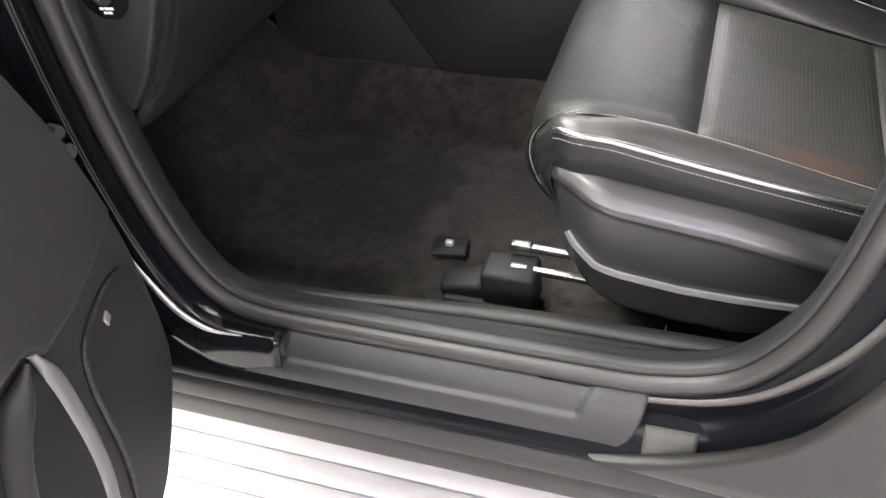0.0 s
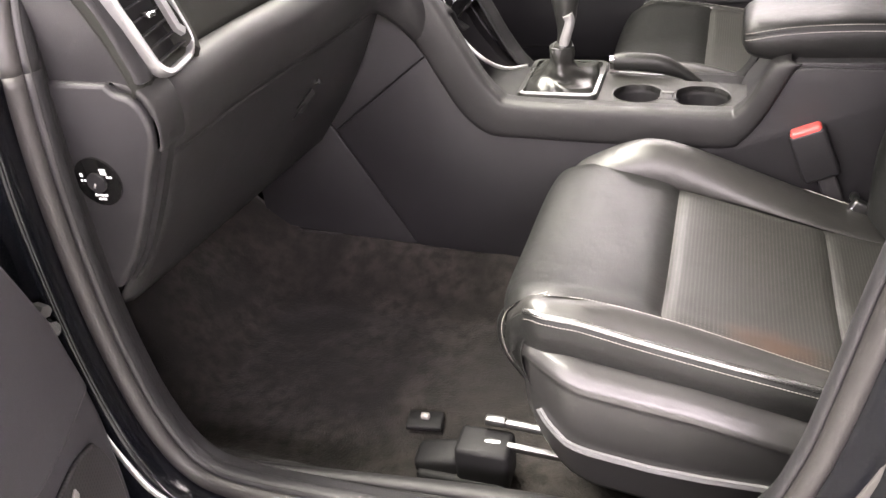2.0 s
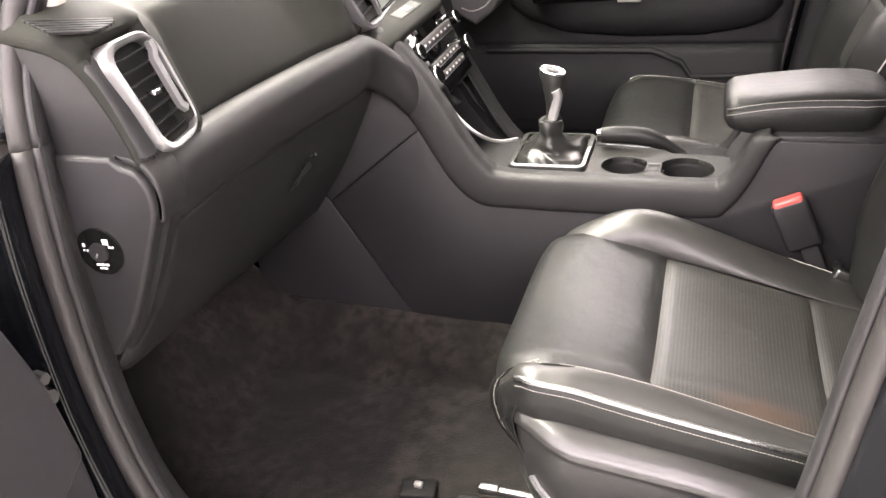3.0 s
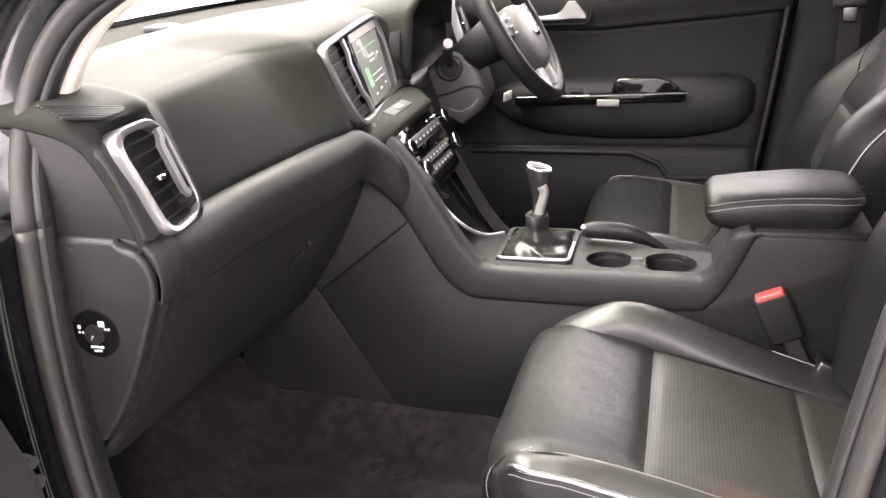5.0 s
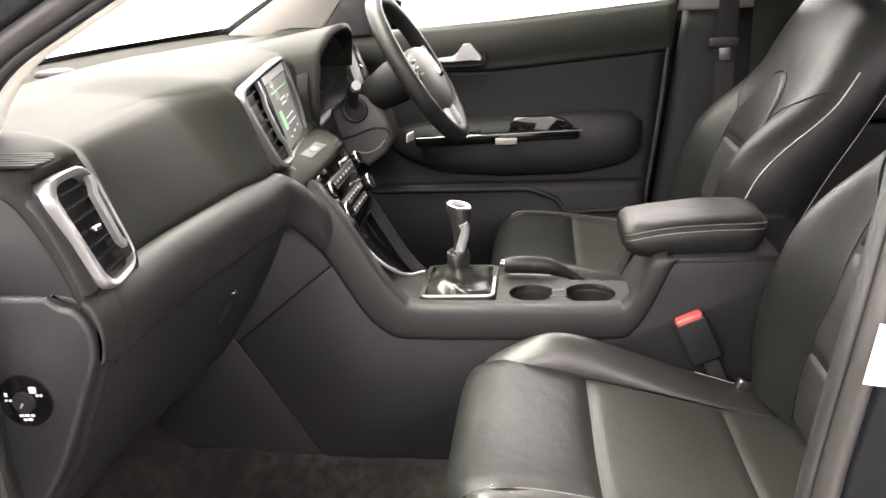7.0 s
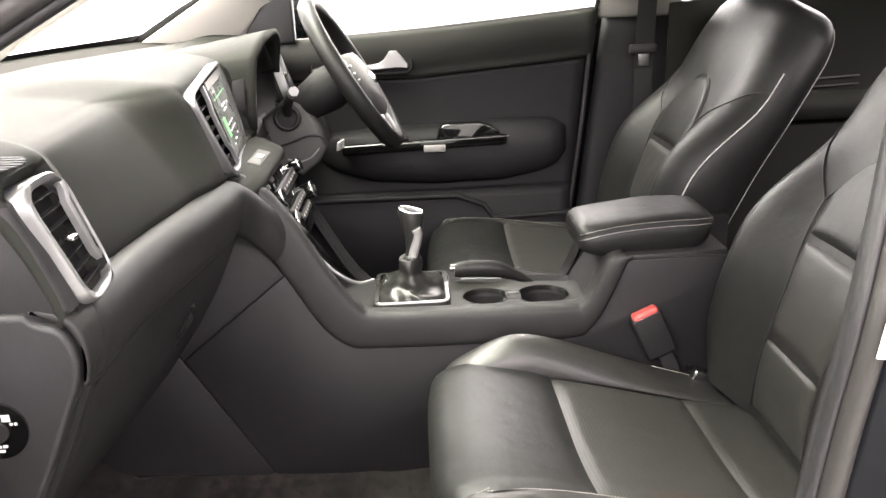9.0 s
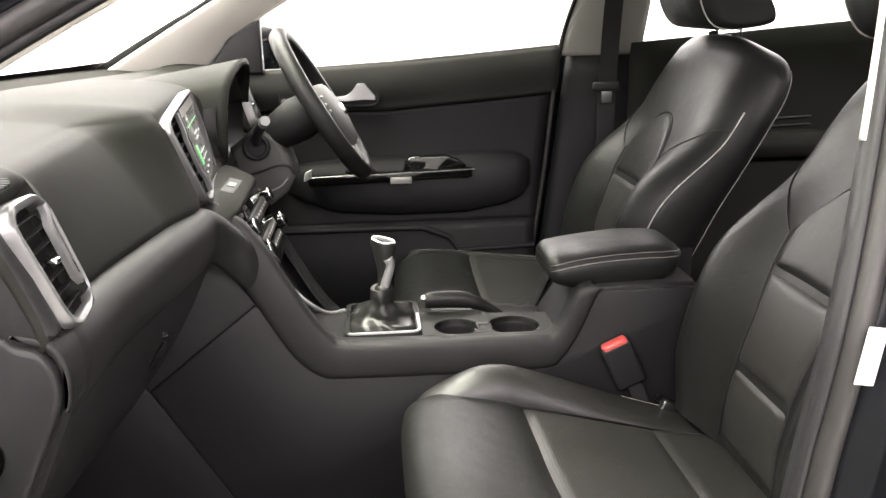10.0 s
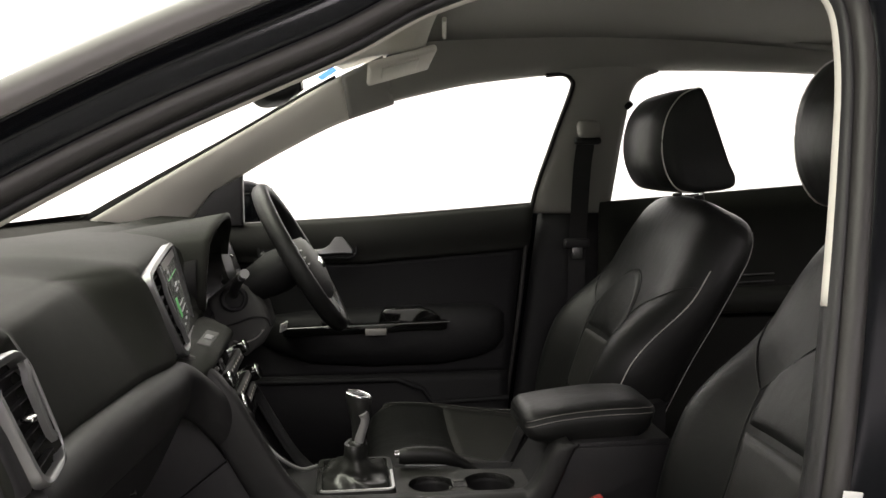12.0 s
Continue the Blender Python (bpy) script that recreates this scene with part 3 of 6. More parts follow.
# Lamp highlight on the black wing edge, shaped as a bright metal strip
WING_GLINT = [(26, 0.0210, -0.0550), (33, 0.0200, -0.0550), (40, 0.0170, -0.0548), (45, 0.0120, -0.0530), (51, 0.0040, -0.0460)]
part("wing_glint", loft([[loop[i] + outward(i) * (lerp_table(WING_GLINT, i)[0] + r * math.cos(a)) + Vector((0, lerp_table(WING_GLINT, i)[1] + 0.7 * r * math.sin(a), 0)) for a in [k * math.pi / 5 for k in range(10)]] for i, r in [(i, 0.0016 + 0.0040 * math.sin(math.pi * (i - 26) / 25) ** 1.5) for i in range(26, 52)]]), SATIN, door_frame, "bright metal strip for the wing edge highlight")
frame_band("outer_roof_edge", [(0.056, -0.031), (0.068, -0.034), (0.080, -0.028), (0.086, -0.012)], ROOFEDGE, "satin roof rail skin, greyed for its reflection", 176, 254, door_frame)

# B-pillar trim of the left side, behind the seal
left_pillar = thing("left_pillar_trim", "dark lower and pale upper pillar trim", "pillar trim", (0.5, -0.72, 0.45), kind="structure")
frame_band("pillar_upper", [(0.004, 0.026), (-0.006, 0.022), (-0.0136, 0.0165), (-0.0150, 0.012), (-0.0130, 0.0080)], LINER, "pale upper pillar trim", 140, 172, left_pillar)
part("pillar_lower", grid(lambda u, v: loop[94 + round(48 * v)] + outward(94 + round(48 * v)) * (0.010 + 0.12 * u) + Vector((0, 0.040 + 0.006 * u, 0)), 6, 38), HARD, left_pillar, "dark lower pillar trim", solid=0.003)
frame_band("front_pillar_trim", [(0.002, 0.060), (-0.009, 0.052), (-0.0130, 0.040), (-0.0120, 0.030), (-0.004, 0.026)], LINER, "pale inner windscreen pillar trim", 178, 250, left_pillar)
for x, y, z, w, h in ((0.356, -0.779, 0.921, 0.018, 0.054),):
    st = part("sticker", rbox((x, y, z), (w, 0.002, h), 0.0006, pose(0, 0, 0, 0, 8, 0)), STICKER)
    tagged(st, "white information sticker on the black pillar", "sticker")

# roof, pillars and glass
headliner = part("headliner", grid(lambda u, v: (-0.16 + 2.3 * u, -0.56 + 1.12 * v, 1.50 + 0.055 * (1 - (2 * v - 1) ** 4) + 0.03 * math.sin(math.pi * min(1, u * 1.6)) - 0.10 * max(0, 0.12 - u)), 30, 24), SHADED_LINER, solid=0.02)
tagged(headliner, "woven cloth roof lining, darkened for shade", "headliner", kind="structure")
tagged(part("roof_skin", grid(lambda u, v: (-0.12 + 2.3 * u, -0.54 + 1.10 * v, 1.535 + 0.085 * (1 - (2 * v - 1) ** 4) + 0.02 * math.sin(math.pi * u)), 16, 16), PAINT, solid=0.004), "black painted car roof", "car roof", kind="structure")
tagged(part("windscreen_header", grid(lambda u, v: (lambda q: (-0.195 + 0.125 * q + (0.30 - 0.11 * q) * v, -0.57 + 1.14 * u, 1.472 - 0.026 * q + 0.040 * v + 0.006 * math.sin(math.pi * v)))((2 * u - 1) ** 2), 24, 8), LINER, solid=0.008), "pale cloth trim above the windscreen", "trim", kind="structure")
wy = lambda z: 0.74 - 0.40 * (z - 1.08)

right_pillars = thing("right_pillar_trim", "pale cloth-look pillar and roof rail trim", "pillar trim", (0.5, 0.7, 0.5), kind="structure")
APL = spline([(-0.70, 0, 1.085), (-0.55, 0, 1.17), (-0.357, 0, 1.277), (-0.20, 0, 1.365), (-0.098, 0, 1.420), (0.02, 0, 1.475)], 50)
APR = spline([(-0.46, 0, 1.085), (-0.40, 0, 1.15), (-0.322, 0, 1.209), (-0.20, 0, 1.277), (-0.086, 0, 1.332), (0.05, 0, 1.379)], 50)


def a_pillar(u, v):
    p = APL[round(u * 50)].lerp(APR[round(u * 50)], v)
    return (p.x, wy(p.z) - 0.055 * (1 - v) - 0.014 * math.sin(math.pi * v), p.z)


part("a_pillar", grid(lambda u, v: a_pillar(u * 0.84, v), 42, 10), LINER, right_pillars, "pale grey windscreen pillar trim", solid=0.012)
# Pillar cloth goes on in the darker tone, where the light falls off
part("pillar_head", grid(lambda u, v: a_pillar(0.845 + 0.155 * u, v), 8, 10), SHADED_LINER, right_pillars, "cloth head of the pillar, darkened for light falloff", solid=0.012)
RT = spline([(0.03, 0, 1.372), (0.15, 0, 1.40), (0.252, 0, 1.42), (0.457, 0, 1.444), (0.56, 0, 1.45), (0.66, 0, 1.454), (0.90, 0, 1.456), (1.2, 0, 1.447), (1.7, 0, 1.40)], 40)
part("roof_rail", grid(lambda u, v: (RT[round(u * 40)].x, wy(RT[round(u * 40)].z) - 0.09 * v ** 0.8, RT[round(u * 40)].z + 0.075 * v + 0.045 * max(0, v - 0.6) / 0.4 - 0.012 * math.sin(math.pi * v)), 40, 8), SHADED_LINER, right_pillars, "roof rail lining, darkened for light falloff", solid=0.012)
BPF = [(1.09, 0.428), (1.276, 0.468), (1.40, 0.500), (1.418, 0.501), (1.432, 0.494), (1.442, 0.475), (1.450, 0.42)]
BPB = [(1.09, 0.628), (1.276, 0.632), (1.40, 0.638), (1.425, 0.648), (1.440, 0.664), (1.450, 0.700)]


def b_upper(u, v):
    z = 1.095 + 0.375 * v
    a, b = lerp_table(BPF, z)[0] - 0.012, lerp_table(BPB, z)[0] + 0.006
    return (a + (b - a) * u, wy(z) - 0.022 * math.sin(math.pi * u) ** 0.6 - 0.004, z)


part("b_pillar_upper", grid(b_upper, 12, 40), SHADED_LINER, right_pillars, "upper pillar trim, darkened for shade", solid=0.012)
part("b_pillar_lower", grid(lambda u, v: (0.355 + 0.085 * v + (0.26 - 0.06 * v) * u, 0.735 - 0.03 * math.sin(math.pi * u) ** 0.5, 0.42 + 0.675 * v), 12, 12), DOORSKIN, right_pillars, "dark lower pillar trim", solid=0.012)
part("b_pillar_seal", sweep(spline([(0.338, 0.725, 0.45), (0.385, 0.725, 0.8), (0.418, 0.722, 1.10), (0.455, 0.655, 1.276), (0.488, 0.60, 1.405), (0.484, 0.590, 1.432), (0.462, 0.585, 1.4445), (0.42, 0.584, 1.4405)], 48), 0.0060, up=(0, 1, 0)), RUBBER, right_pillars)

w1 = thing("window_1", "clear driver's door window glass", "window", (0, 0.74, 1.08), kind="structure")
part("pane", grid(lambda u, v: (-0.31 + 0.81 * u, wy(1.06 + 0.42 * v) + 0.03, 1.06 + 0.42 * v), 2, 2), GLASS, w1, shadow=False)
w2 = thing("window_2", "clear rear door window glass", "window", (0.9, 0.74, 1.1), kind="structure")
part("pane", grid(lambda u, v: (0.60 + 1.0 * u, wy(1.06 + 0.42 * v) + 0.03, 1.06 + 0.42 * v), 2, 2), GLASS, w2, shadow=False)
w3 = thing("windscreen", "raked clear windscreen with black lower band", "windscreen", (-0.6, 0, 1.08), kind="structure")


def screen_at(u, v, lift=0.0):
    y = -0.72 + 1.44 * u
    bow = (2 * u - 1) ** 2
    lo, hi = Vector((-0.860 + 0.165 * bow, y, 1.076)), Vector((-0.20 + 0.10 * bow, y * 0.82, 1.475 - 0.02 * bow))
    p = lo.lerp(hi, v)
    return p + Vector((0, 0, 0.02 + lift))


part("pane", grid(lambda u, v: screen_at(u, v), 16, 4), GLASS, w3, shadow=False)
part("lower_band", grid(lambda u, v: screen_at(u, -0.010 + (0.032 + 0.02 * abs(2 * u - 1) ** 6) * v, -0.003), 24, 2), DARK, w3, "black printed lower edge")
part("tint_band", grid(lambda u, v: (-0.130 + 0.036 * v + 0.010 * u, 0.525 + 0.04 * u, 1.424 + 0.024 * v - 0.004 * u), 4, 4), BLUE_TINT, w3, "blue tinted top corner", shadow=False)
part("side_band", sweep([(p.x - 0.002, wy(p.z) - 0.058, p.z + 0.002) for p in APL[:42]], 0.0035), DARK, w3, "black printed side edge")
part("corner_band", loft([[(p.x - 0.003 + 0.6 * r * math.cos(a), wy(p.z) - 0.060, p.z + 0.003 + 0.6 * r * math.sin(a)) for a in [j * math.pi / 4 for j in range(8)]] for p, r in zip(APL[0:24:2], (0.013, 0.014, 0.014, 0.013, 0.012, 0.010, 0.009, 0.007, 0.006, 0.005, 0.004, 0.003))]), DARK, w3, "black corner of the printed edge")
wing = thing("wing_mirror", "black door mirror outside the driver's window", "wing mirror", (-0.45, 0.9, 1.08))
part("housing", rbox((-0.36, 0.98, 1.105), (0.11, 0.20, 0.15), 0.045, pose(0, 0, 0, 0, 12, 15), 4), PAINT, wing)
part("mirror_glass", rbox((-0.300, 0.98, 1.105), (0.006, 0.165, 0.115), 0.002, pose(0, 0, 0, 0, 12, 15)), BRIGHT, wing, "mirror glass")
part("foot", rbox((-0.38, 0.85, 1.065), (0.07, 0.12, 0.04), 0.015), PAINT, wing)
sail = part("mirror_corner_trim", prism([(-0.46, 1.07), (-0.322, 1.07), (-0.322, 1.215), (-0.40, 1.155)], 0.685, 0.72, "y", 0.006), HARD)
tagged(sail, "black triangular trim at the front window corner", "trim", kind="structure")

# right doors
right_door = thing("front_door", "closed black driver's door lining with silver handle", "car door", (0, 0.78, 0.45))


def door_belt(x):
    return lerp_table([(-0.5, 1.058), (-0.28, 1.066), (0.056, 1.083), (0.42, 1.112)], x)[0]


part("upper_trim", grid(lambda u, v: (lambda x: (x, 0.722 + 0.022 * v ** 2 - 0.012 * math.sin(math.pi * min(1, v * 1.3)), door_belt(x) - (door_belt(x) - lerp_table([(-0.5, 0.985), (-0.03, 0.976), (0.33, 1.003), (0.42, 1.012)], x)[0]) * v))(-0.50 + 0.915 * u), 40, 10), DOORTOP, right_door, "soft shoulder of the door", solid=0.02)
part("belt_seal", sweep([(x, 0.738, door_belt(x) + 0.004) for x in (-0.5, -0.25, 0, 0.2, 0.42)], 0.008), RUBBER, right_door)
part("mid_insert", grid(lambda u, v: (lambda x, top: (x, 0.748 + 0.010 * math.sin(math.pi * v), top + (0.66 - top) * v))(-0.50 + 0.90 * u - 0.03 * v * u, lerp_table([(-0.5, 0.983), (-0.03, 0.974), (0.33, 1.001), (0.42, 1.010)], -0.50 + 0.90 * u)[0]), 30, 16), DOORSKIN, right_door, "soft black door insert", solid=0.01)
part("lower_panel", grid(lambda u, v: (-0.50 + 0.86 * u, 0.735 + 0.02 * v - 0.02 * math.sin(math.pi * v), 0.672 - 0.25 * v), 30, 10), DOORSKIN, right_door, solid=0.01)
ARM = [(-0.30, 0.010, 0.79, 0.025), (-0.25, 0.040, 0.785, 0.050), (-0.16, 0.062, 0.775, 0.070), (0.0, 0.070, 0.772, 0.078), (0.18, 0.070, 0.776, 0.080), (0.27, 0.066, 0.783, 0.072), (0.315, 0.060, 0.788, 0.062), (0.340, 0.048, 0.790, 0.050), (0.352, 0.012, 0.792, 0.034)]


def arm_ring(x, out, zc, h):
    return [(x, 0.752 - out * max(0, math.cos(a)) ** 0.6, zc + h * math.sin(a)) for a in [radians(-90 + 15 * k) for k in range(13)]] + [(x, 0.765, zc + h), (x, 0.765, zc - h)]


arm_rows = [lerp_table(ARM, -0.30 + 0.652 * k / 26) for k in range(27)]
part("armrest", loft([arm_ring(-0.30 + 0.652 * k / 26, *arm_rows[k]) for k in range(27)]), DOORSKIN, right_door, "padded black armrest")
part("pull_cup", prism([(0.012, 0.822), (0.018, 0.845), (0.030, 0.856), (0.120, 0.858), (0.150, 0.848), (0.172, 0.832), (0.178, 0.796), (0.012, 0.800)], 0.674, 0.704, "y", 0.004), GLOSS, right_door, "piano black pull cup")
sw = part("switch_panel", rbox((-0.02, 0.686, 0.806), (0.42, 0.030, 0.026), 0.006, pose(0, 0, 0, 0, -1.5, 0)), GLOSS, right_door, "piano black switch panel")
part("silver_line", rbox((0.06, 0.670, 0.817), (0.27, 0.003, 0.002), 0.0006, pose(0, 0, 0, 0, -1.5, 0)), CHROME, sw, "thin bright line")
for x in (-0.12, -0.075, 0.03, 0.075):
    part("window_switch", rbox((x, 0.688, 0.824), (0.030, 0.018, 0.010), 0.003), HARD, sw)
part("switch_face", rbox((0.005, 0.670, 0.797), (0.055, 0.005, 0.018), 0.002), SILVER, sw, "pale reflecting switch face")
# Flat dark sheet for the shade inside the open pocket
part("pocket", prism([(-0.36, 0.655), (0.07, 0.655), (0.125, 0.625), (0.145, 0.585), (0.36, 0.59), (0.36, 0.50), (-0.36, 0.46)], 0.728, 0.742, "y", 0.004), DARK, right_door, "dark sheet for the shaded door pocket")
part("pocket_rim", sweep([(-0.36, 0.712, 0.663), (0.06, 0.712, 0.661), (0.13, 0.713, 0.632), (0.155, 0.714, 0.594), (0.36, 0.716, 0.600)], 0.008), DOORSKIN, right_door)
# Shade of the handle hollow as a dark plate on the trim
part("recess_shade", prism(round_rect(-0.165, 1.023, 0.245, 0.072, 0.018), 0.7015, 0.716, "y", 0.002), DARK, right_door, "dark plate for the shaded handle recess")
part("recess_rim", sweep([(x, 0.7010, z) for x, z in round_rect(-0.165, 1.023, 0.247, 0.074, 0.018)], 0.0032, closed=True, up=(0, 1, 0)), DOORSKIN, right_door)
part("door_pull", loft([[(x, 0.6885 + d, zc + h * s) for s, d in ((1, 0.004), (1, 0.014), (-1, 0.014), (-1, 0))] for x, zc, h in ((-0.190, 1.001, 0.004), (-0.125, 1.004, 0.0075), (-0.110, 1.009, 0.012), (-0.096, 1.020, 0.022), (-0.078, 1.021, 0.022), (-0.062, 1.010, 0.012), (-0.051, 1.003, 0.005))]), CHROME, right_door, "satin silver door pull", bevel=0.003)
rear_door = thing("rear_door", "closed dark rear door lining with thin silver line", "car door", (1.1, 0.78, 0.45))
part("door_panel", grid(lambda u, v: (0.60 + 1.05 * u, 0.715 + 0.03 * v, lerp_table([(0.6, 1.125), (1.17, 1.168), (1.65, 1.20)], 0.60 + 1.05 * u)[0] - 0.68 * v), 16, 12), SOFT, rear_door, solid=0.02)
part("silver_line", rbox((0.98, 0.690, 0.925), (0.22, 0.006, 0.004), 0.0015, pose(0, 0, 0, 0, -2, 0)), GREY, rear_door)
part("silver_line", rbox((0.98, 0.690, 0.905), (0.22, 0.006, 0.003), 0.001, pose(0, 0, 0, 0, -2, 0)), GREY, rear_door)
part("armrest", rbox((1.0, 0.68, 0.86), (0.50, 0.09, 0.07), 0.03), SOFT, rear_door)

# left door, standing open: along the door s, across it d, height z
TH = radians(68)
DU, DN = Vector((math.cos(TH), -math.sin(TH), 0)), Vector((math.sin(TH), math.cos(TH), 0))
HINGE = Vector((-0.43, -0.87, 0))


def dp(s, z, d=0.0):
    return HINGE + DU * s + DN * d + Vector((0, 0, z))


open_door = thing("front_door", "open black passenger door with speaker grille and pocket", "car door", tuple(dp(0, 0.4)))


def slab(name, outline, d0, d1, mat, parent, label="", bevel=0.006):
    bm = bmesh.new()
    a = [bm.verts.new(dp(s, z, d0)) for s, z in outline]
    b = [bm.verts.new(dp(s, z, d1)) for s, z in outline]
    bm.faces.new(a), bm.faces.new(b[::-1])
    for i in range(len(a)):
        j = (i + 1) % len(a)
        bm.faces.new((a[i], a[j], b[j], b[i]))
    return part(name, bm, mat, parent, label, bevel=bevel)


OUT = [tuple(p)[:2] for p in spline([(0.03, 0.93, 0), (-0.045, 0.90, 0), (-0.055, 0.80, 0), (-0.055, 0.64, 0), (-0.052, 0.56, 0), (-0.046, 0.46, 0), (-0.010, 0.395, 0), (0.08, 0.362, 0), (0.3, 0.345, 0), (0.9, 0.36, 0)], 40)]
slab("door_shell", [(0.03 if i == 0 else s - 0.03, z - 0.03) for i, (s, z) in enumerate(OUT)] + [(0.95, 1.05), (0.0, 0.99)], -0.15, -0.035, PAINT, open_door, "black painted door shell")
INN = [tuple(p)[:2] for p in spline([(0.02, 0.86, 0), (-0.02, 0.76, 0), (-0.052, 0.635, 0), (-0.055, 0.545, 0), (-0.040, 0.435, 0), (0.012, 0.384, 0), (0.14, 0.358, 0), (0.35, 0.345, 0), (0.9, 0.36, 0)], 40)]
slab("door_lining", INN + [(0.93, 0.98), (0.05, 0.95)], -0.035, 0.0, DOORCARD, open_door, "black grained door lining", 0.012)
SPK = [tuple(p)[:2] for p in spline([(-0.005, 0.593, 0), (0.036, 0.609, 0), (0.073, 0.614, 0), (0.107, 0.615, 0), (0.130, 0.608, 0), (0.144, 0.590, 0), (0.152, 0.565, 0), (0.157, 0.533, 0), (0.162, 0.50, 0), (0.172, 0.462, 0), (0.188, 0.430, 0), (0.196, 0.402, 0), (0.180, 0.380, 0), (0.136, 0.372, 0), (0.092, 0.379, 0), (0.045, 0.394, 0), (0.010, 0.420, 0), (-0.016, 0.458, 0), (-0.027, 0.503, 0), (-0.024, 0.549, 0), (-0.005, 0.593, 0)], 60)][:-1]
slab("speaker_grille", SPK, -0.002, 0.006, SPEAKER, open_door, "black perforated speaker grille", 0.004)
part("speaker_badge", rbox(dp(0.073, 0.594, 0.008), (0.012, 0.003, 0.012), 0.001, Matrix.Rotation(-TH, 4, "Z") @ pose(0, 0, 0, 0, 12, 0)), SILVER, open_door, "small silver badge")
RIM = spline([(0.204, 0.694, 0), (0.1975, 0.667, 0), (0.196, 0.640, 0), (0.198, 0.608, 0), (0.201, 0.577, 0), (0.207, 0.547, 0), (0.216, 0.520, 0), (0.230, 0.495, 0), (0.25, 0.465, 0)], 32)
part("pocket_rim", loft([[dp(p.x + w * math.cos(a), p.y + 0.35 * w * math.cos(a), 0.012 + 0.005 * math.sin(a)) for a in [j * math.pi / 6 for j in range(12)]] for p, w in [(p, 0.003 + 0.008 * step(k, 0, 6)) for k, p in enumerate(RIM)]]), RIM_GREY, open_door, "pale satin grey pocket rim")
slab("upper_lining", [(-0.030, 0.650), (0.05, 0.648), (0.12, 0.655), (0.185, 0.672), (0.212, 0.70), (0.30, 0.725), (0.6, 0.74), (0.92, 0.96), (0.07, 0.935), (0.03, 0.86), (-0.010, 0.76)], -0.004, 0.014, DOORCARD, open_door, "raised upper lining", 0.010)
part("pocket_wall", loft([[dp(p.x + 0.8 * r * math.cos(a), p.y + r * math.cos(a), 0.010 + 1.2 * r * math.sin(a)) for a in [j * math.pi / 6 for j in range(12)]] for p, r in [(p, 0.003 + 0.010 * step(k, 0, 8)) for k, p in enumerate(spline([(0.212, 0.693, 0), (0.235, 0.689, 0), (0.261, 0.685, 0), (0.285, 0.674, 0), (0.306, 0.652, 0), (0.325, 0.62, 0), (0.34, 0.56, 0)], 24))]]), DOORCARD, open_door, "outer pocket wall")
# Raised dark slab in place of the shaded pocket hollow
slab("pocket", [(0.208, 0.688), (0.200, 0.655), (0.200, 0.61), (0.206, 0.56), (0.220, 0.51), (0.245, 0.46), (0.6, 0.43), (0.7, 0.688)], 0.0, 0.012, DARK, open_door, "dark slab for the shaded pocket opening")
part("armrest", sweep([dp(*q, 0.035) for q in ((0.40, 0.76), (0.5, 0.74), (0.8, 0.78))], 0.045, up=tuple(DN)), SOFT, open_door, "padded door armrest")
ch = thing("door_check", "bare steel door check strap and bolt", "door check", (-0.46, -0.84, 0.70))
part("bolt", tube((-0.455, -0.845, 0.738), (-0.432, -0.850, 0.738), 0.010, 8), BRIGHT, ch)
part("bolt_head", tube((-0.452, -0.842, 0.758), (-0.436, -0.845, 0.758), 0.007, 6), STEEL, ch)
part("strap", rbox((-0.462, -0.86, 0.716), (0.02, 0.06, 0.010), 0.002), STEEL, ch)

# ==== DASHBOARD ====
dash = thing("dashboard", "black soft-touch dashboard with silver-framed vents", "dashboard", (-0.45, 0, 0.65))


def bulge(y):
    """How far the pad swells towards the vents: 1 beside the screen, 0 on the flat face."""
    return max(1 - step(y, -0.615, -0.572), step(y, -0.325, -0.215) * (1 - step(y, 0.16, 0.24)), step(y, 0.56, 0.62))


FACE = [(-0.745, 1.050), (-0.722, 1.077), (-0.60, 1.085), (-0.53, 1.0805), (-0.470, 1.0745), (-0.438, 1.0705), (-0.421, 1.0665), (-0.4125, 1.056), (-0.400, 1.010), (-0.384, 0.957), (-0.389, 0.949), (-0.42, 0.946), (-0.46, 0.945)]
SWELL = [(-0.745, 1.050), (-0.722, 1.079), (-0.58, 1.092), (-0.48, 1.091), (-0.412, 1.083), (-0.386, 1.071), (-0.372, 1.054), (-0.358, 1.020), (-0.346, 0.985), (-0.337, 0.957), (-0.341, 0.947), (-0.38, 0.943), (-0.46, 0.941)]


def drift(y):
    """The face comes rearwards towards the middle of the car."""
    return 0.040 * step(y, -0.60, -0.20) * (1 - step(y, 0.2, 0.4))


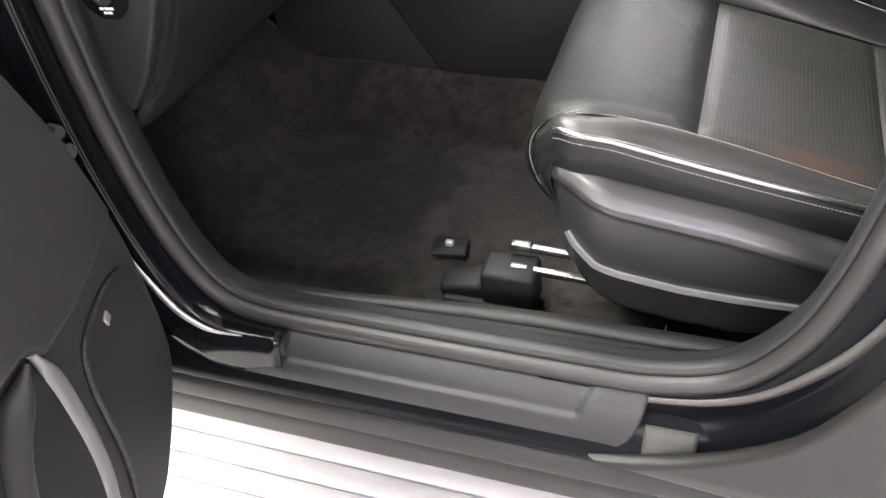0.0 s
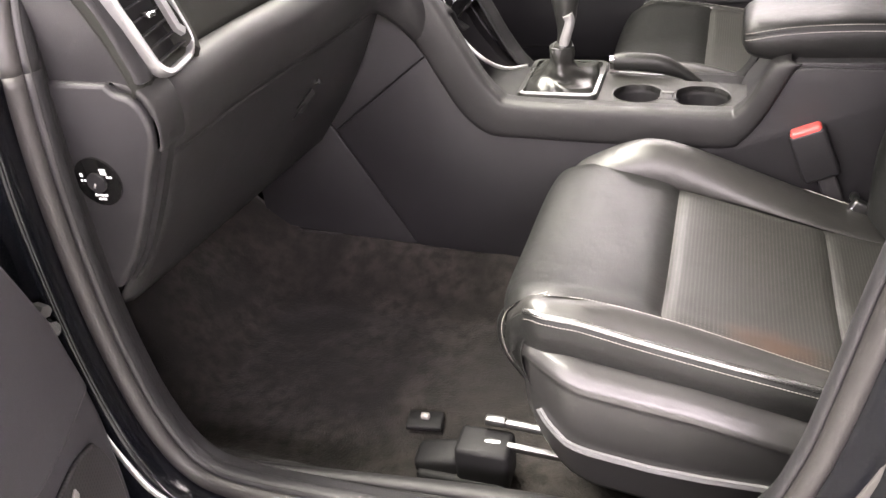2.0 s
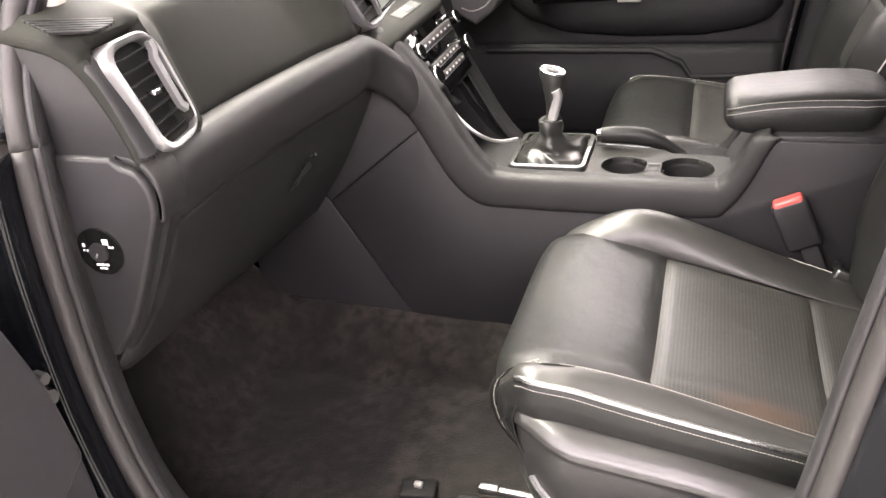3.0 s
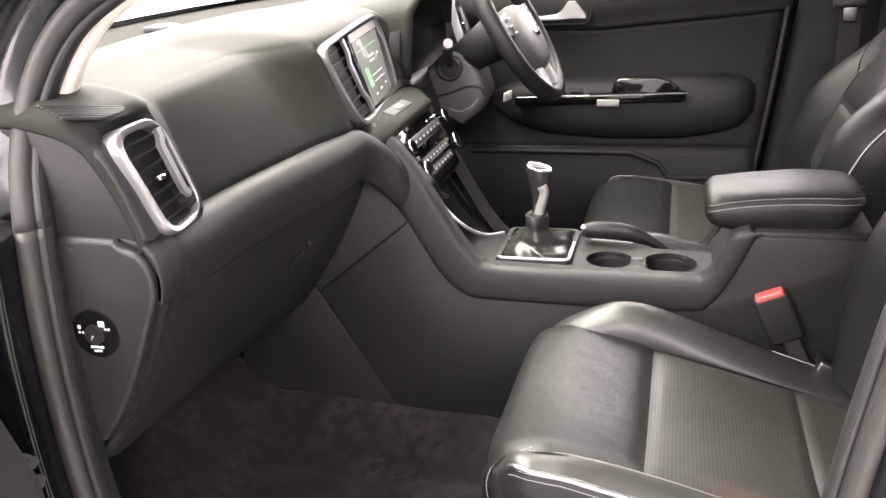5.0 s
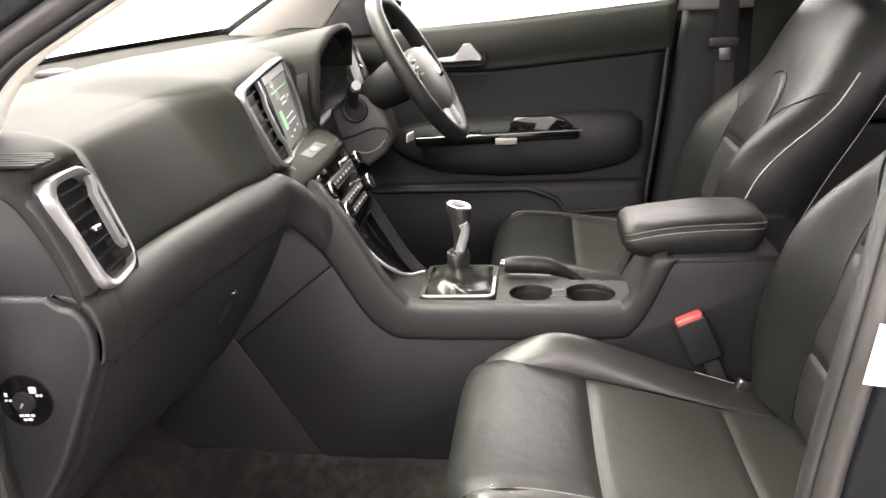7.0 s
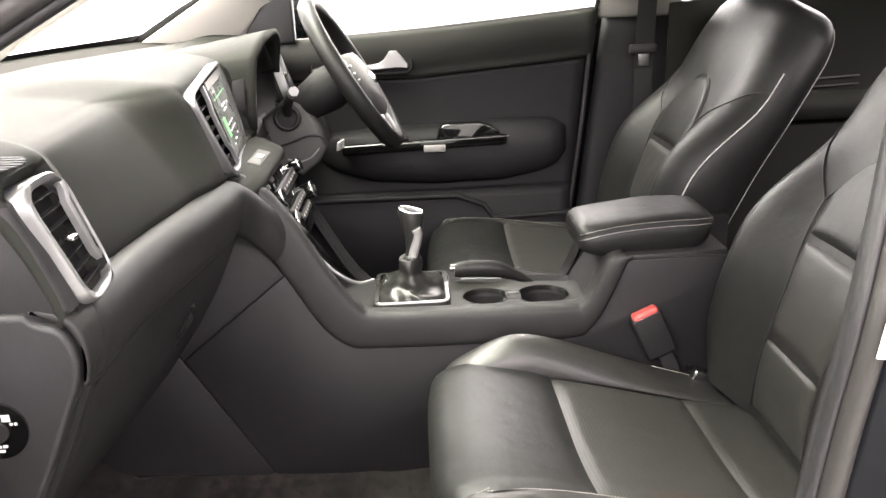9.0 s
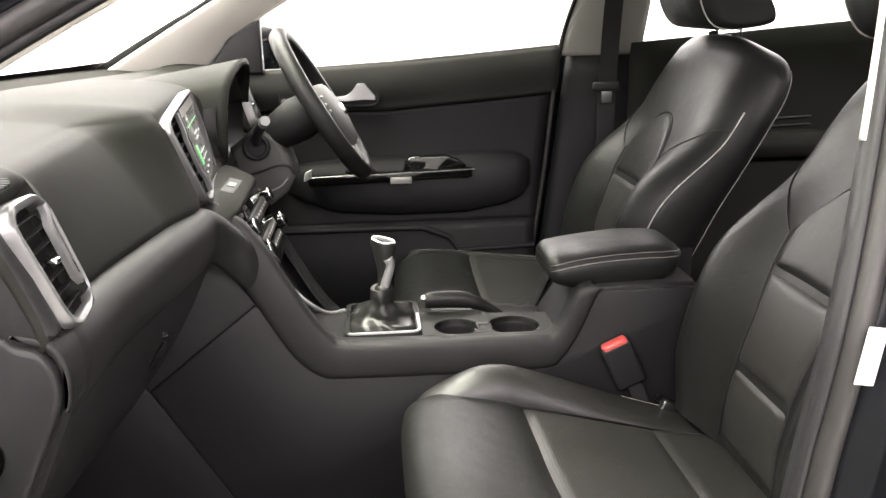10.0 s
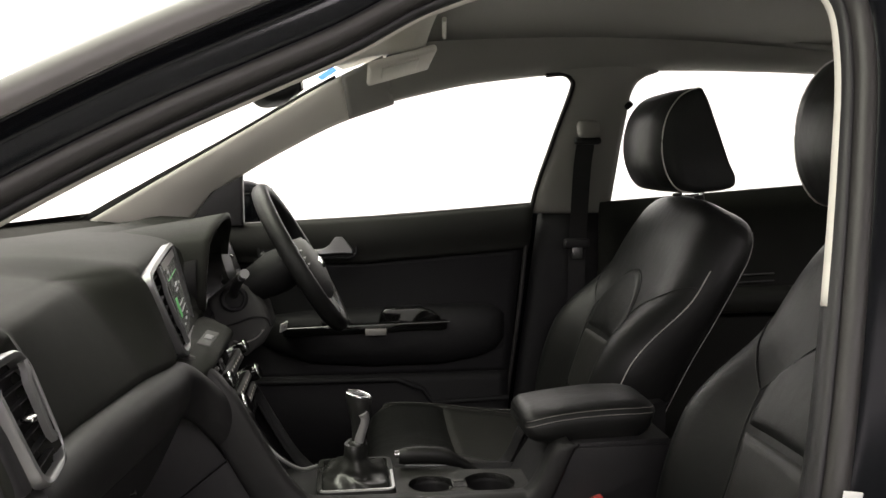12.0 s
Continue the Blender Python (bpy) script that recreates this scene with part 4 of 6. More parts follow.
def dash_top(u, v):
    y = -0.715 + 1.43 * u
    b = bulge(y)
    pod_gap = step(y, 0.150, 0.172) * (1 - step(y, 0.450, 0.472))
    rows = []
    inside = step(y, -0.214, -0.200) * (1 - step(y, 0.13, 0.16))
    in_vent = step(abs(y), 0.612, 0.622) * (1 - step(abs(y), 0.690, 0.700))
    edge = -0.018 if abs(y) > 0.45 else 0.010 - 0.07 * max(0, min(0.3, y + 0.2))
    for k, (f, s) in enumerate(zip(FACE, SWELL)):
        s = (s[0] + (edge if k > 3 else 0) - (0.045 * inside + 0.032 * in_vent if 5 < k < 10 else 0), s[1])
        f = (f[0] - 0.10 * pod_gap * (k > 4), f[1] - 0.012 * pod_gap * (3 < k < 8))
        d = drift(y) * (0.9 if 8 < k < 11 else 0.40 if k == 8 else -0.25 if k == 7 else -0.45 if k in (5, 6) else 0)
        rows.append((f[0] + d + (s[0] - f[0] - d) * b, 0, f[1] + (s[1] - f[1]) * b))
    p = spline(rows, 72)[round(v * 72)]
    end = step(abs(y), 0.690, 0.716)
    x = p.x + 0.15 * (y / 0.7) ** 2 * (1 - step(p.x, -0.70, -0.50))
    return (x - 0.010 * end, y, p.z - 0.018 * end * end * step(p.z, 0.98, 1.09) - 0.005 * (y / 0.7) ** 2)


part("dash_pad", grid(dash_top, 150, 72), SOFT, dash, "black soft dashboard pad", solid=0.01)
part("pad_seam", sweep([Vector(dash_top((y + 0.715) / 1.43, 34 / 72)) + Vector((0, 0, 0.0002)) for y in [-0.575 + 0.33 * k / 40 for k in range(41)]], 0.0010), DARK, dash, "fine fold seam along the pad")
part("dash_end", prism([(-0.56, 0.93), (-0.56, 1.06), (-0.48, 1.078), (-0.42, 1.068), (-0.386, 1.046), (-0.366, 1.0), (-0.348, 0.950), (-0.38, 0.93)], -0.716, -0.685, "y", 0.010, 3), HARD, dash, "smooth dashboard end panel")
part("dash_end", prism([(-0.56, 0.93), (-0.56, 1.06), (-0.48, 1.078), (-0.42, 1.066), (-0.392, 1.04), (-0.372, 1.0), (-0.36, 0.955), (-0.39, 0.94)], 0.69, 0.716, "y", 0.008), HARD, dash)
# side demister at the near end


GA, GB, GC = Vector((-0.424, -0.702, 1.083)), Vector((-0.396, -0.653, 1.072)), Vector((-0.397, -0.700, 1.069))
GN = (GB - GA).cross(GC - GA).normalized()
GN = GN if GN.z > 0 else -GN


def grille(s, t, lift):
    """Across the demister: s along its slats, t from its straight edge to its curved one."""
    return GA + (GC - GA) * t + (GB - GA) * (-0.5 + (1.5 - 0.9 * t ** 1.8) * s) + GN * lift


dv = part("demister", grid(lambda u, v: grille(u, v, 0.0065), 10, 12), DARK, dash, "slotted side demister", solid=0.002)
for k in range(6):
    part("slat", sweep([grille(j / 8, (k + 0.5) / 6, 0.0080) for j in range(9)], [(-0.0010, -0.002), (0.0010, -0.002), (0.0010, 0.0012), (-0.0010, 0.0012)], up=tuple(GN)), HARD, dv)
part("cowl_trim", grid(lambda u, v: (-0.660 - 0.196 * v + 0.16 * (2 * u - 1) ** 2, -0.70 + 1.40 * u, 1.062 + 0.030 * v + 0.004 * math.sin(math.pi * v)), 30, 6), COWL, dash, "grey trim below the windscreen", solid=0.004)
part("sun_sensor", rbox((-0.752, -0.02, 1.084), (0.05, 0.06, 0.018), 0.008, None, 3), HARD, dash)

BAND = [(-0.460, 0.900), (-0.430, 0.904), (-0.404, 0.916), (-0.386, 0.934), (-0.370, 0.941), (-0.354, 0.940), (-0.345, 0.932), (-0.341, 0.920), (-0.342, 0.904), (-0.347, 0.884), (-0.358, 0.863)]


def dash_band(u, v):
    """Straight along the dashboard, then round the inner corner and down on to the console's side."""
    p = spline([(a, 0, b) for a, b in BAND], 28)[round(v * 28)]
    if u > 0.72:
        turn, R = (u - 0.72) / 0.28 * math.pi / 2, 0.075
        r = R - (p.x + 0.341)
        fall = 1 - math.cos(turn)
        return (-0.301 + R - r * math.cos(turn), -0.222 + r * math.sin(turn) + 0.026 * step(turn, 0.95, 1.57), p.z - 0.118 * fall - (0.941 - p.z) * 0.35 * fall)
    y = -0.705 + 0.483 * u / 0.72
    left = 1 - step(y, -0.705, -0.665)
    return (p.x + drift(y) * step(p.x, -0.46, -0.40) - 0.02 * left * step(p.x, -0.40, -0.33), y, p.z - 0.004 * left)


part("trim_band", grid(dash_band, 75, 28), HARD_WARM, dash, "worn rounded trim band", solid=0.004)
part("band_right", grid(lambda u, v: (lambda p: (p.x - 0.02, 0.56 + 0.15 * u, p.z))(spline([(a, 0, b) for a, b in BAND], 28)[round(v * 28)]), 8, 28), HARD, dash, solid=0.008)


# glove box lid
def glove(u, v):
    y = -0.698 + 0.535 * u
    top = Vector((-0.3575 + drift(y) * 0.97, y, 0.8670))
    bot = Vector((-0.482 + 0.02 * u, y, 0.652 - 0.03 * u))
    p = top.lerp(bot, v)
    return (p.x + 0.012 * math.sin(math.pi * v) - 0.012 * (1 - step(u, 0, 0.03)), p.y, p.z)


part("glovebox_lid", grid(glove, 40, 20), GLOVEBOX, dash, "grained black glovebox lid", solid=0.004)
gl = part("glovebox_latch", sweep([(-0.3475, -0.372, 0.8035), (-0.352, -0.388, 0.796), (-0.358, -0.404, 0.786)], [(-0.0015, -0.007), (0.0025, -0.006), (0.0025, 0.002), (-0.0015, 0.003)]), DARK, dash, "dark recessed glovebox latch")
part("latch_pull", loft([[(-0.3585, -0.402, 0.786), (-0.352, -0.394, 0.792), (-0.3605, -0.420, 0.779)], [(-0.356, -0.401, 0.787), (-0.3495, -0.393, 0.793), (-0.358, -0.419, 0.780)]]), HARD_WARM, gl, "small worn pull tab")
part("lock", tube((-0.356, -0.345, 0.803), (-0.349, -0.345, 0.805), 0.0035, 10), BRIGHT, gl, "small bright lock")
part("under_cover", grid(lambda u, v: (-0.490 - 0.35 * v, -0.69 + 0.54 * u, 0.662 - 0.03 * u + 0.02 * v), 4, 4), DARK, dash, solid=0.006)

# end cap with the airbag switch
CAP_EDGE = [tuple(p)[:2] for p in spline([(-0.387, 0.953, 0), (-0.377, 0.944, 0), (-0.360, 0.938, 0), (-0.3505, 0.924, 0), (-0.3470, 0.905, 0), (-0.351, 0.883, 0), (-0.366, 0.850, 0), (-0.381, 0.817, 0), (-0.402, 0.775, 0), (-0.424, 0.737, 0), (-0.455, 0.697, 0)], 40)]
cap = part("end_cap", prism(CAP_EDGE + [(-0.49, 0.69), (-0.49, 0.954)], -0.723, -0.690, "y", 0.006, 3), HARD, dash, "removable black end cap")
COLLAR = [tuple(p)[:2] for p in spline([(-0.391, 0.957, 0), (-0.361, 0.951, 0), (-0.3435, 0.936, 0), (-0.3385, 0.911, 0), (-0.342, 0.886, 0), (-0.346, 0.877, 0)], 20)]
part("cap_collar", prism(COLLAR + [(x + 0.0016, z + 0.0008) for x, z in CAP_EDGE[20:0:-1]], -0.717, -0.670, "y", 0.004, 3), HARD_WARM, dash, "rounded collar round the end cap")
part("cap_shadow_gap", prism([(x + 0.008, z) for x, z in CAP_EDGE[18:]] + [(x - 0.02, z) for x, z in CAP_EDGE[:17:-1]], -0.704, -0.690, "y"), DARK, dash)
dial = part("airbag_dial", tube((-0.430, -0.7262, 0.843), (-0.430, -0.720, 0.843), 0.0285, 32), GLOSS, dash, "round airbag switch")
part("key_slot", tube((-0.430, -0.7295, 0.843), (-0.430, -0.726, 0.843), 0.0115, 24), HARD, dial)
part("slot", rbox((-0.432, -0.7298, 0.840), (0.0022, 0.001, 0.006), 0.0004, pose(0, 0, 0, 0, 30, 0)), SILVER, dial)
for x, z, w, h in ((-0.4485, 0.8505, 0.0035, 0.0045), (-0.4495, 0.8440, 0.0028, 0.0026), (-0.4450, 0.8440, 0.0028, 0.0026), (-0.4190, 0.8560, 0.0075, 0.0070), (-0.4150, 0.8500, 0.0028, 0.0026), (-0.4110, 0.8500, 0.0028, 0.0026), (-0.4365, 0.8270, 0.0050, 0.0030), (-0.4305, 0.8272, 0.0050, 0.0030), (-0.4245, 0.8274, 0.0045, 0.0030), (-0.4335, 0.8225, 0.0040, 0.0028), (-0.4280, 0.8227, 0.0050, 0.0028)):
    part("print_mark", rbox((x, -0.7266, z), (w, 0.001, h), 0.0004), WHITE, dial)


# vents with silver frames
def vent(name, tl, tr, br, bl, slats, parent, winged=1):
    q = [Vector(c) for c in (tl, tr, br, bl)]
    nrm = (q[1] - q[0]).cross(q[3] - q[0]).normalized()
    if nrm.x < 0:
        nrm = -nrm
    wide, high = (q[1] - q[0]).length, (q[3] - q[0]).length

    def outline(l, t, r, b, curve, out):
        """The opening's rounded outline, drawn in by l, t, r, b metres."""
        f = lambda u, v: q[0].lerp(q[1], u).lerp(q[3].lerp(q[2], u), v)
        cs = [(l / wide, t / high), (1 - r / wide, t / high), (1 - r / wide, 1 - b / high), (l / wide, 1 - b / high)]
        pts = []
        for i, (a, e) in enumerate(cs):
            for du, dv, k in [((cs[i - 1][0] - a), (cs[i - 1][1] - e), 1), ((cs[(i + 1) % 4][0] - a), (cs[(i + 1) % 4][1] - e), 0)][:1]:
                p0 = f(a, e) + (f(*cs[i - 1]) - f(a, e)).normalized() * curve
                p1 = f(a, e)
                p2 = f(a, e) + (f(*cs[(i + 1) % 4]) - f(a, e)).normalized() * curve
                for s in range(7):
                    h = s / 6
                    pts.append(p0 * (1 - h) ** 2 + p1 * 2 * h * (1 - h) + p2 * h * h + nrm * out)
        return pts

    lo = (0.013, 0.009, 0.004, 0.007) if winged > 0 else (0.004, 0.009, 0.013, 0.007)
    v = part(name, loft([outline(-0.001, -0.001, -0.001, -0.001, 0.030, -0.026), outline(0, 0, 0, 0, 0.030, 0.002), outline(0.002, 0.002, 0.002, 0.002, 0.029, 0.0045), outline(lo[0] * 0.75, lo[1] * 0.75, lo[2] * 0.75, lo[3] * 0.75, 0.024, 0.0040), outline(*lo, 0.020, 0.0015), outline(*lo, 0.020, -0.014)], caps=False), CHROME, parent, "satin silver vent frame")
    at = lambda u, w: q[0].lerp(q[1], u).lerp(q[3].lerp(q[2], u), w)
    u0, u1, v0, v1 = lo[0] / wide, 1 - lo[2] / wide, lo[1] / high, 1 - lo[3] / high
    hole = [(u0, v0), (u1, v0), (u1, v1), (u0, v1)]
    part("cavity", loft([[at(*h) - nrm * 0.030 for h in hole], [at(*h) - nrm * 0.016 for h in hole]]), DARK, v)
    for k in range(slats):
        t = v0 + (v1 - v0) * (k + 0.75) / (slats + 0.5)
        a, b = at(u0 + 0.02, t) - nrm * 0.007, at(u1 - 0.02, t) - nrm * 0.007
        part("slat", sweep([a, b], [(-0.004, -0.0006), (0.003, -0.0005), (0.003, 0.0009), (-0.004, 0.0006)], up=tuple((Vector((0, 0, 1)) - nrm * 0.15).normalized())), HARD, v)
    m = q[0].lerp(q[3], 0.5).lerp(q[1].lerp(q[2], 0.5), 0.45)
    part("slider", rbox(m + nrm * 0.002, (0.012, 0.012, 0.006), 0.002), BRIGHT, v)
    a, b = q[1].lerp(q[0], 0.12), q[2].lerp(q[3], 0.12)
    wing_pts = [a.lerp(b, t) + (q[0] - q[1]).normalized() * (0.006 if 0.25 < t < 0.75 else 0.0) + nrm * 0.001 for t in (0.12, 0.20, 0.27, 0.45, 0.65, 0.72, 0.78)]
    part("wheel_trim", sweep(wing_pts, [(-0.0045, -0.003), (0.005, -0.003), (0.004, 0.003), (-0.004, 0.003)], up=tuple(nrm)), CHROME, v)
    return v


vent("left_vent", (-0.383, -0.703, 1.060), (-0.381, -0.616, 1.062), (-0.347, -0.606, 0.947), (-0.341, -0.687, 0.940), 7, dash)
vent("right_vent", (-0.367, 0.612, 1.062), (-0.369, 0.682, 1.060), (-0.327, 0.679, 0.940), (-0.333, 0.598, 0.947), 7, dash, -1)

# centre unit: vent, screen, vent in one silver frame
cu = [Vector((-0.354, -0.216, 1.068)), Vector((-0.386, 0.122, 1.081)), Vector((-0.354, 0.118, 0.946)), Vector((-0.314, -0.180, 0.943))]


def cu_at(u, v, out=0.0):
    p = cu[0].lerp(cu[1], u).lerp(cu[3].lerp(cu[2], u), v)
    return p + Vector((0.945, 0.095, 0.31)) * out


part("centre_unit_back", loft([[cu_at(a, b, -0.031) for a, b in ((0.0, 0.0), (1.0, 0.0), (1.0, 1.0), (0.0, 1.0))], [cu_at(a, b, -0.07) for a, b in ((-0.05, -0.03), (1.05, -0.03), (1.05, 1.05), (-0.05, 1.05))]]), SOFT, dash)
rim = [cu_at(*q) for q in [tuple(p)[:2] for p in spline([(0.0, 0.13, 0), (0.03, 0.03, 0), (0.12, -0.01, 0), (0.5, -0.03, 0), (0.88, -0.03, 0), (0.97, 0.03, 0), (1.01, 0.16, 0), (1.03, 0.5, 0), (1.02, 0.82, 0), (0.96, 0.97, 0), (0.86, 1.01, 0), (0.5, 1.03, 0), (0.16, 1.02, 0), (0.06, 0.97, 0), (0.015, 0.86, 0), (-0.005, 0.5, 0), (0.0, 0.13, 0)], 64)][:-1]]
cf = part("centre_frame", sweep(rim, [(-0.0045, -0.030), (0.0045, -0.030), (0.0045, 0.003), (0.001, 0.006), (-0.0045, 0.004)], closed=True, up=(0.95, 0, 0.31)), CHROME, dash, "satin silver centre frame")
for u0, u1 in ((0.03, 0.30), (0.93, 1.0)):
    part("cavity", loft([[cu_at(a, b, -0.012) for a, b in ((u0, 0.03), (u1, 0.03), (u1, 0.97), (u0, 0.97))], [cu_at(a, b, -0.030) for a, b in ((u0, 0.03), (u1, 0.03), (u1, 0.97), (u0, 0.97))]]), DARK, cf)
    for k in range(7):
        t = 0.1 + 0.125 * k
        part("slat", sweep([cu_at(u0 + 0.01, t, -0.005), cu_at(u1 - 0.01, t, -0.005)], [(-0.004, -0.0006), (0.003, -0.0005), (0.003, 0.0009), (-0.004, 0.0006)], up=(-0.15, 0, 1)), HARD, cf)
    part("divider", sweep([cu_at(u1 if u0 < 0.5 else u0, t, 0.003) + Vector((0, (0.010 if 0.3 < t < 0.75 else 0) * (-1 if u0 < 0.5 else 1), 0)) for t in (0.02, 0.2, 0.32, 0.5, 0.72, 0.8, 0.98)], [(-0.004, -0.003), (0.004, -0.003), (0.004, 0.003), (-0.004, 0.003)], up=(0.95, 0, 0.31)), CHROME, cf)
sc = part("touch_screen", loft([[cu_at(a, b, 0.002) for a, b in ((0.40, 0.02), (0.92, 0.02), (0.90, 0.97), (0.33, 0.97))], [cu_at(a, b, -0.006) for a, b in ((0.40, 0.02), (0.92, 0.02), (0.90, 0.97), (0.33, 0.97))]]), SCREEN, dash, "lit dark touch screen", bevel=0.001)


def on_screen(name, u0, v0, u1, v1, mat):
    part(name, loft([[cu_at(a, b, o) for a, b in ((u0, v0), (u1, v0), (u1, v1), (u0, v1))] for o in (0.0022, 0.0034)]), mat, sc)


part("display", loft([[cu_at(a, b, o) for a, b in ((0.425, 0.13), (0.905, 0.13), (0.885, 0.95), (0.365, 0.95))] for o in (0.0010, 0.0025)]), DISPLAY, sc, "lit display, its grey partly glass reflection")
on_screen("bezel", 0.41, 0.02, 0.92, 0.12, SILVER)
on_screen("green_area", 0.46, 0.50, 0.52, 0.74, GREEN)
for u, v, w, h in ((0.60, 0.38, 0.12, 0.025), (0.60, 0.44, 0.10, 0.025), (0.78, 0.40, 0.03, 0.03), (0.56, 0.62, 0.22, 0.010), (0.56, 0.70, 0.24, 0.010), (0.50, 0.84, 0.03, 0.02), (0.62, 0.82, 0.05, 0.02), (0.76, 0.80, 0.03, 0.02), (0.50, 0.17, 0.05, 0.02)):
    on_screen("screen_mark", u, v, u + w, v + h, PALE)
on_screen("green_line", 0.46, 0.26, 0.84, 0.266, GREEN)
LEDGE = spline([(-0.365, 0, 0.946), (-0.325, 0, 0.942), (-0.298, 0, 0.936), (-0.285, 0, 0.929), (-0.281, 0, 0.921), (-0.290, 0, 0.906)], 24)
part("centre_ledge", grid(lambda u, v: (LEDGE[round(v * 24)].x - 0.030 * step(u, 0.80, 1.0) - 0.02 * (1 - step(u, 0, 0.25)), -0.190 + 0.350 * u, LEDGE[round(v * 24)].z - 0.002 - 0.016 * (1 - step(u, 0, 0.32))), 24, 24), SOFT, dash, "smooth ledge below the screen", solid=0.004)
hz = part("hazard_panel", rbox((-0.302, -0.028, 0.9390), (0.022, 0.105, 0.004), 0.0015, pose(0, 0, 0, 0, 17, 0)), GREY, dash)
part("hazard_button", rbox((-0.301, -0.028, 0.9412), (0.013, 0.030, 0.003), 0.001, pose(0, 0, 0, 0, 17, 0)), RIM_GREY, hz, "pale hazard button")

# climate panel
CT, CB = Vector((-0.300, 0, 0.914)), Vector((-0.244, 0, 0.788))
tilt = math.degrees(math.atan2(CB.x - CT.x, CT.z - CB.z))
cp = part("climate_panel", rbox((CT + CB) / 2 + Vector((0, 0.0, 0)), (0.03, 0.250, 0.142), 0.010, pose(0, 0, 0, 0, -tilt, 0), 3), GLOSS, dash, "piano black climate panel")


def on_climate(y, t, out=0.016):
    p = CT.lerp(CB, t)
    return Vector((p.x, y, p.z)) + Vector((math.cos(radians(tilt)), 0, math.sin(radians(tilt)))) * out


for y, t, r in ((-0.100, 0.30, 0.0125), (0.118, 0.26, 0.0125), (-0.080, 0.66, 0.0165), (0.118, 0.64, 0.0165)):
    a, b = on_climate(y, t, 0.012), on_climate(y, t, 0.033)
    kn = part("knob", tube(a, b, r, 20, r * 0.86), GLOSS, cp, "black knob with bright ring")
    part("knob_ring", sweep([a.lerp(b, 0.85) + (Vector((0, 1, 0)) * math.cos(k * 0.3927) + (b - a).normalized().cross(Vector((0, 1, 0))) * math.sin(k * 0.3927)) * r * 0.9 for k in range(16)], 0.0022, closed=True, up=tuple(b - a)), BRIGHT, kn)
for t, wide, high in ((0.30, 0.175, 0.020), (0.58, 0.150, 0.013), (0.74, 0.150, 0.013)):
    kb = part("key_bar", rbox(on_climate(0.012, t, 0.018), (0.008, wide, high), 0.003, pose(0, 0, 0, 0, -tilt, 0)), HARD, cp)
    part("bar_edge", rbox(on_climate(0.012, t + high * 3.2, 0.0195), (0.004, wide, 0.0018), 0.0006, pose(0, 0, 0, 0, -tilt, 0)), CHROME, kb)
    for k in range(7):
        part("key_mark", rbox(on_climate(0.012 + wide * (k - 3) / 7.6, t, 0.0222), (0.001, 0.008, 0.004), 0.0004, pose(0, 0, 0, 0, -tilt, 0)), PIPING, kb)
for y, t in ((-0.105, 0.12), (-0.060, 0.10), (-0.105, 0.47), (-0.075, 0.49)):
    part("key", rbox(on_climate(y, t, 0.017), (0.006, 0.014, 0.008), 0.002, pose(0, 0, 0, 0, -tilt, 0)), GREY, cp)

# instrument pod
pod = part("cluster_hood", grid(lambda u, v: (-0.62 + 0.285 * u + 0.02 * math.sin(math.pi * v) * u, 0.318 + (0.150 + 0.020 * u) * math.cos(math.pi * (1 - v)), 1.045 + (0.030 + 0.052 * u) * math.sin(math.pi * v) ** 0.7 - 0.02 * abs(2 * v - 1) ** 3 - 0.070 * u * max(0, 1 - v / 0.14)), 20, 42), SOFT, dash, "soft hood over the instruments", solid=0.012)
part("pod_tunnel", loft([[(x, 0.312 + w * math.cos(a), 1.008 + h * math.sin(a)) for a in [k * math.pi / 16 for k in range(32)]] for x, w, h in ((-0.348, 0.170, 0.094), (-0.47, 0.145, 0.076))], caps=False), DARK, dash, solid=0.003)
part("cluster_face", loft([[(x, 0.312 + 0.15 * math.cos(a), 1.008 + 0.08 * math.sin(a)) for a in [k * math.pi / 16 for k in range(32)]] for x in (-0.472, -0.480)]), SCREEN, dash, "dark unlit instrument face")
part("driver_lower_dash", grid(lambda u, v: (-0.385 + 0.06 * math.sin(math.pi * v) - 0.06 * v, 0.13 + 0.585 * u, 0.935 - 0.23 * v), 14, 14), HARD, dash, solid=0.02)
part("driver_face", grid(lambda u, v: (-0.40 + 0.03 * v, 0.49 + 0.22 * u, 1.05 - 0.10 * v), 8, 4), HARD, dash, solid=0.01)
tag = thing("paper_tag", "small white paper tag hanging below the steering column", "tag", (-0.217, 0.523, 0.845))
part("tag_sheet", rbox((-0.217, 0.523, 0.846), (0.004, 0.026, 0.022), 0.001, pose(0, 0, 0, 8, 15, -30)), STICKER, tag)
part("tag_mark", rbox((-0.2145, 0.521, 0.846), (0.0015, 0.006, 0.005), 0.0003, pose(0, 0, 0, 8, 15, -30)), PIPING, tag)

# steering wheel and column
WC, WN, WU = Vector((-0.166, 0.378, 1.026)), Vector((0.865, 0, 0.50)), Vector((-0.50, 0, 0.865))
WS = Vector((0, 1, 0))
wp = lambda s, t, o=0.0: WC + WS * s + WU * t + WN * o
wheel = thing("steering_wheel", "black leather steering wheel with silver spokes", "steering wheel", tuple(WC))
part("wheel_rim", sweep([wp(0.166 * math.cos(k * math.pi / 36), 0.166 * math.sin(k * math.pi / 36)) for k in range(72)], [(0.0150 * math.cos(a * math.pi / 6), 0.0185 * math.sin(a * math.pi / 6)) for a in range(12)], closed=True, up=tuple(WN)), LEATHER, wheel, "stitched black leather rim")
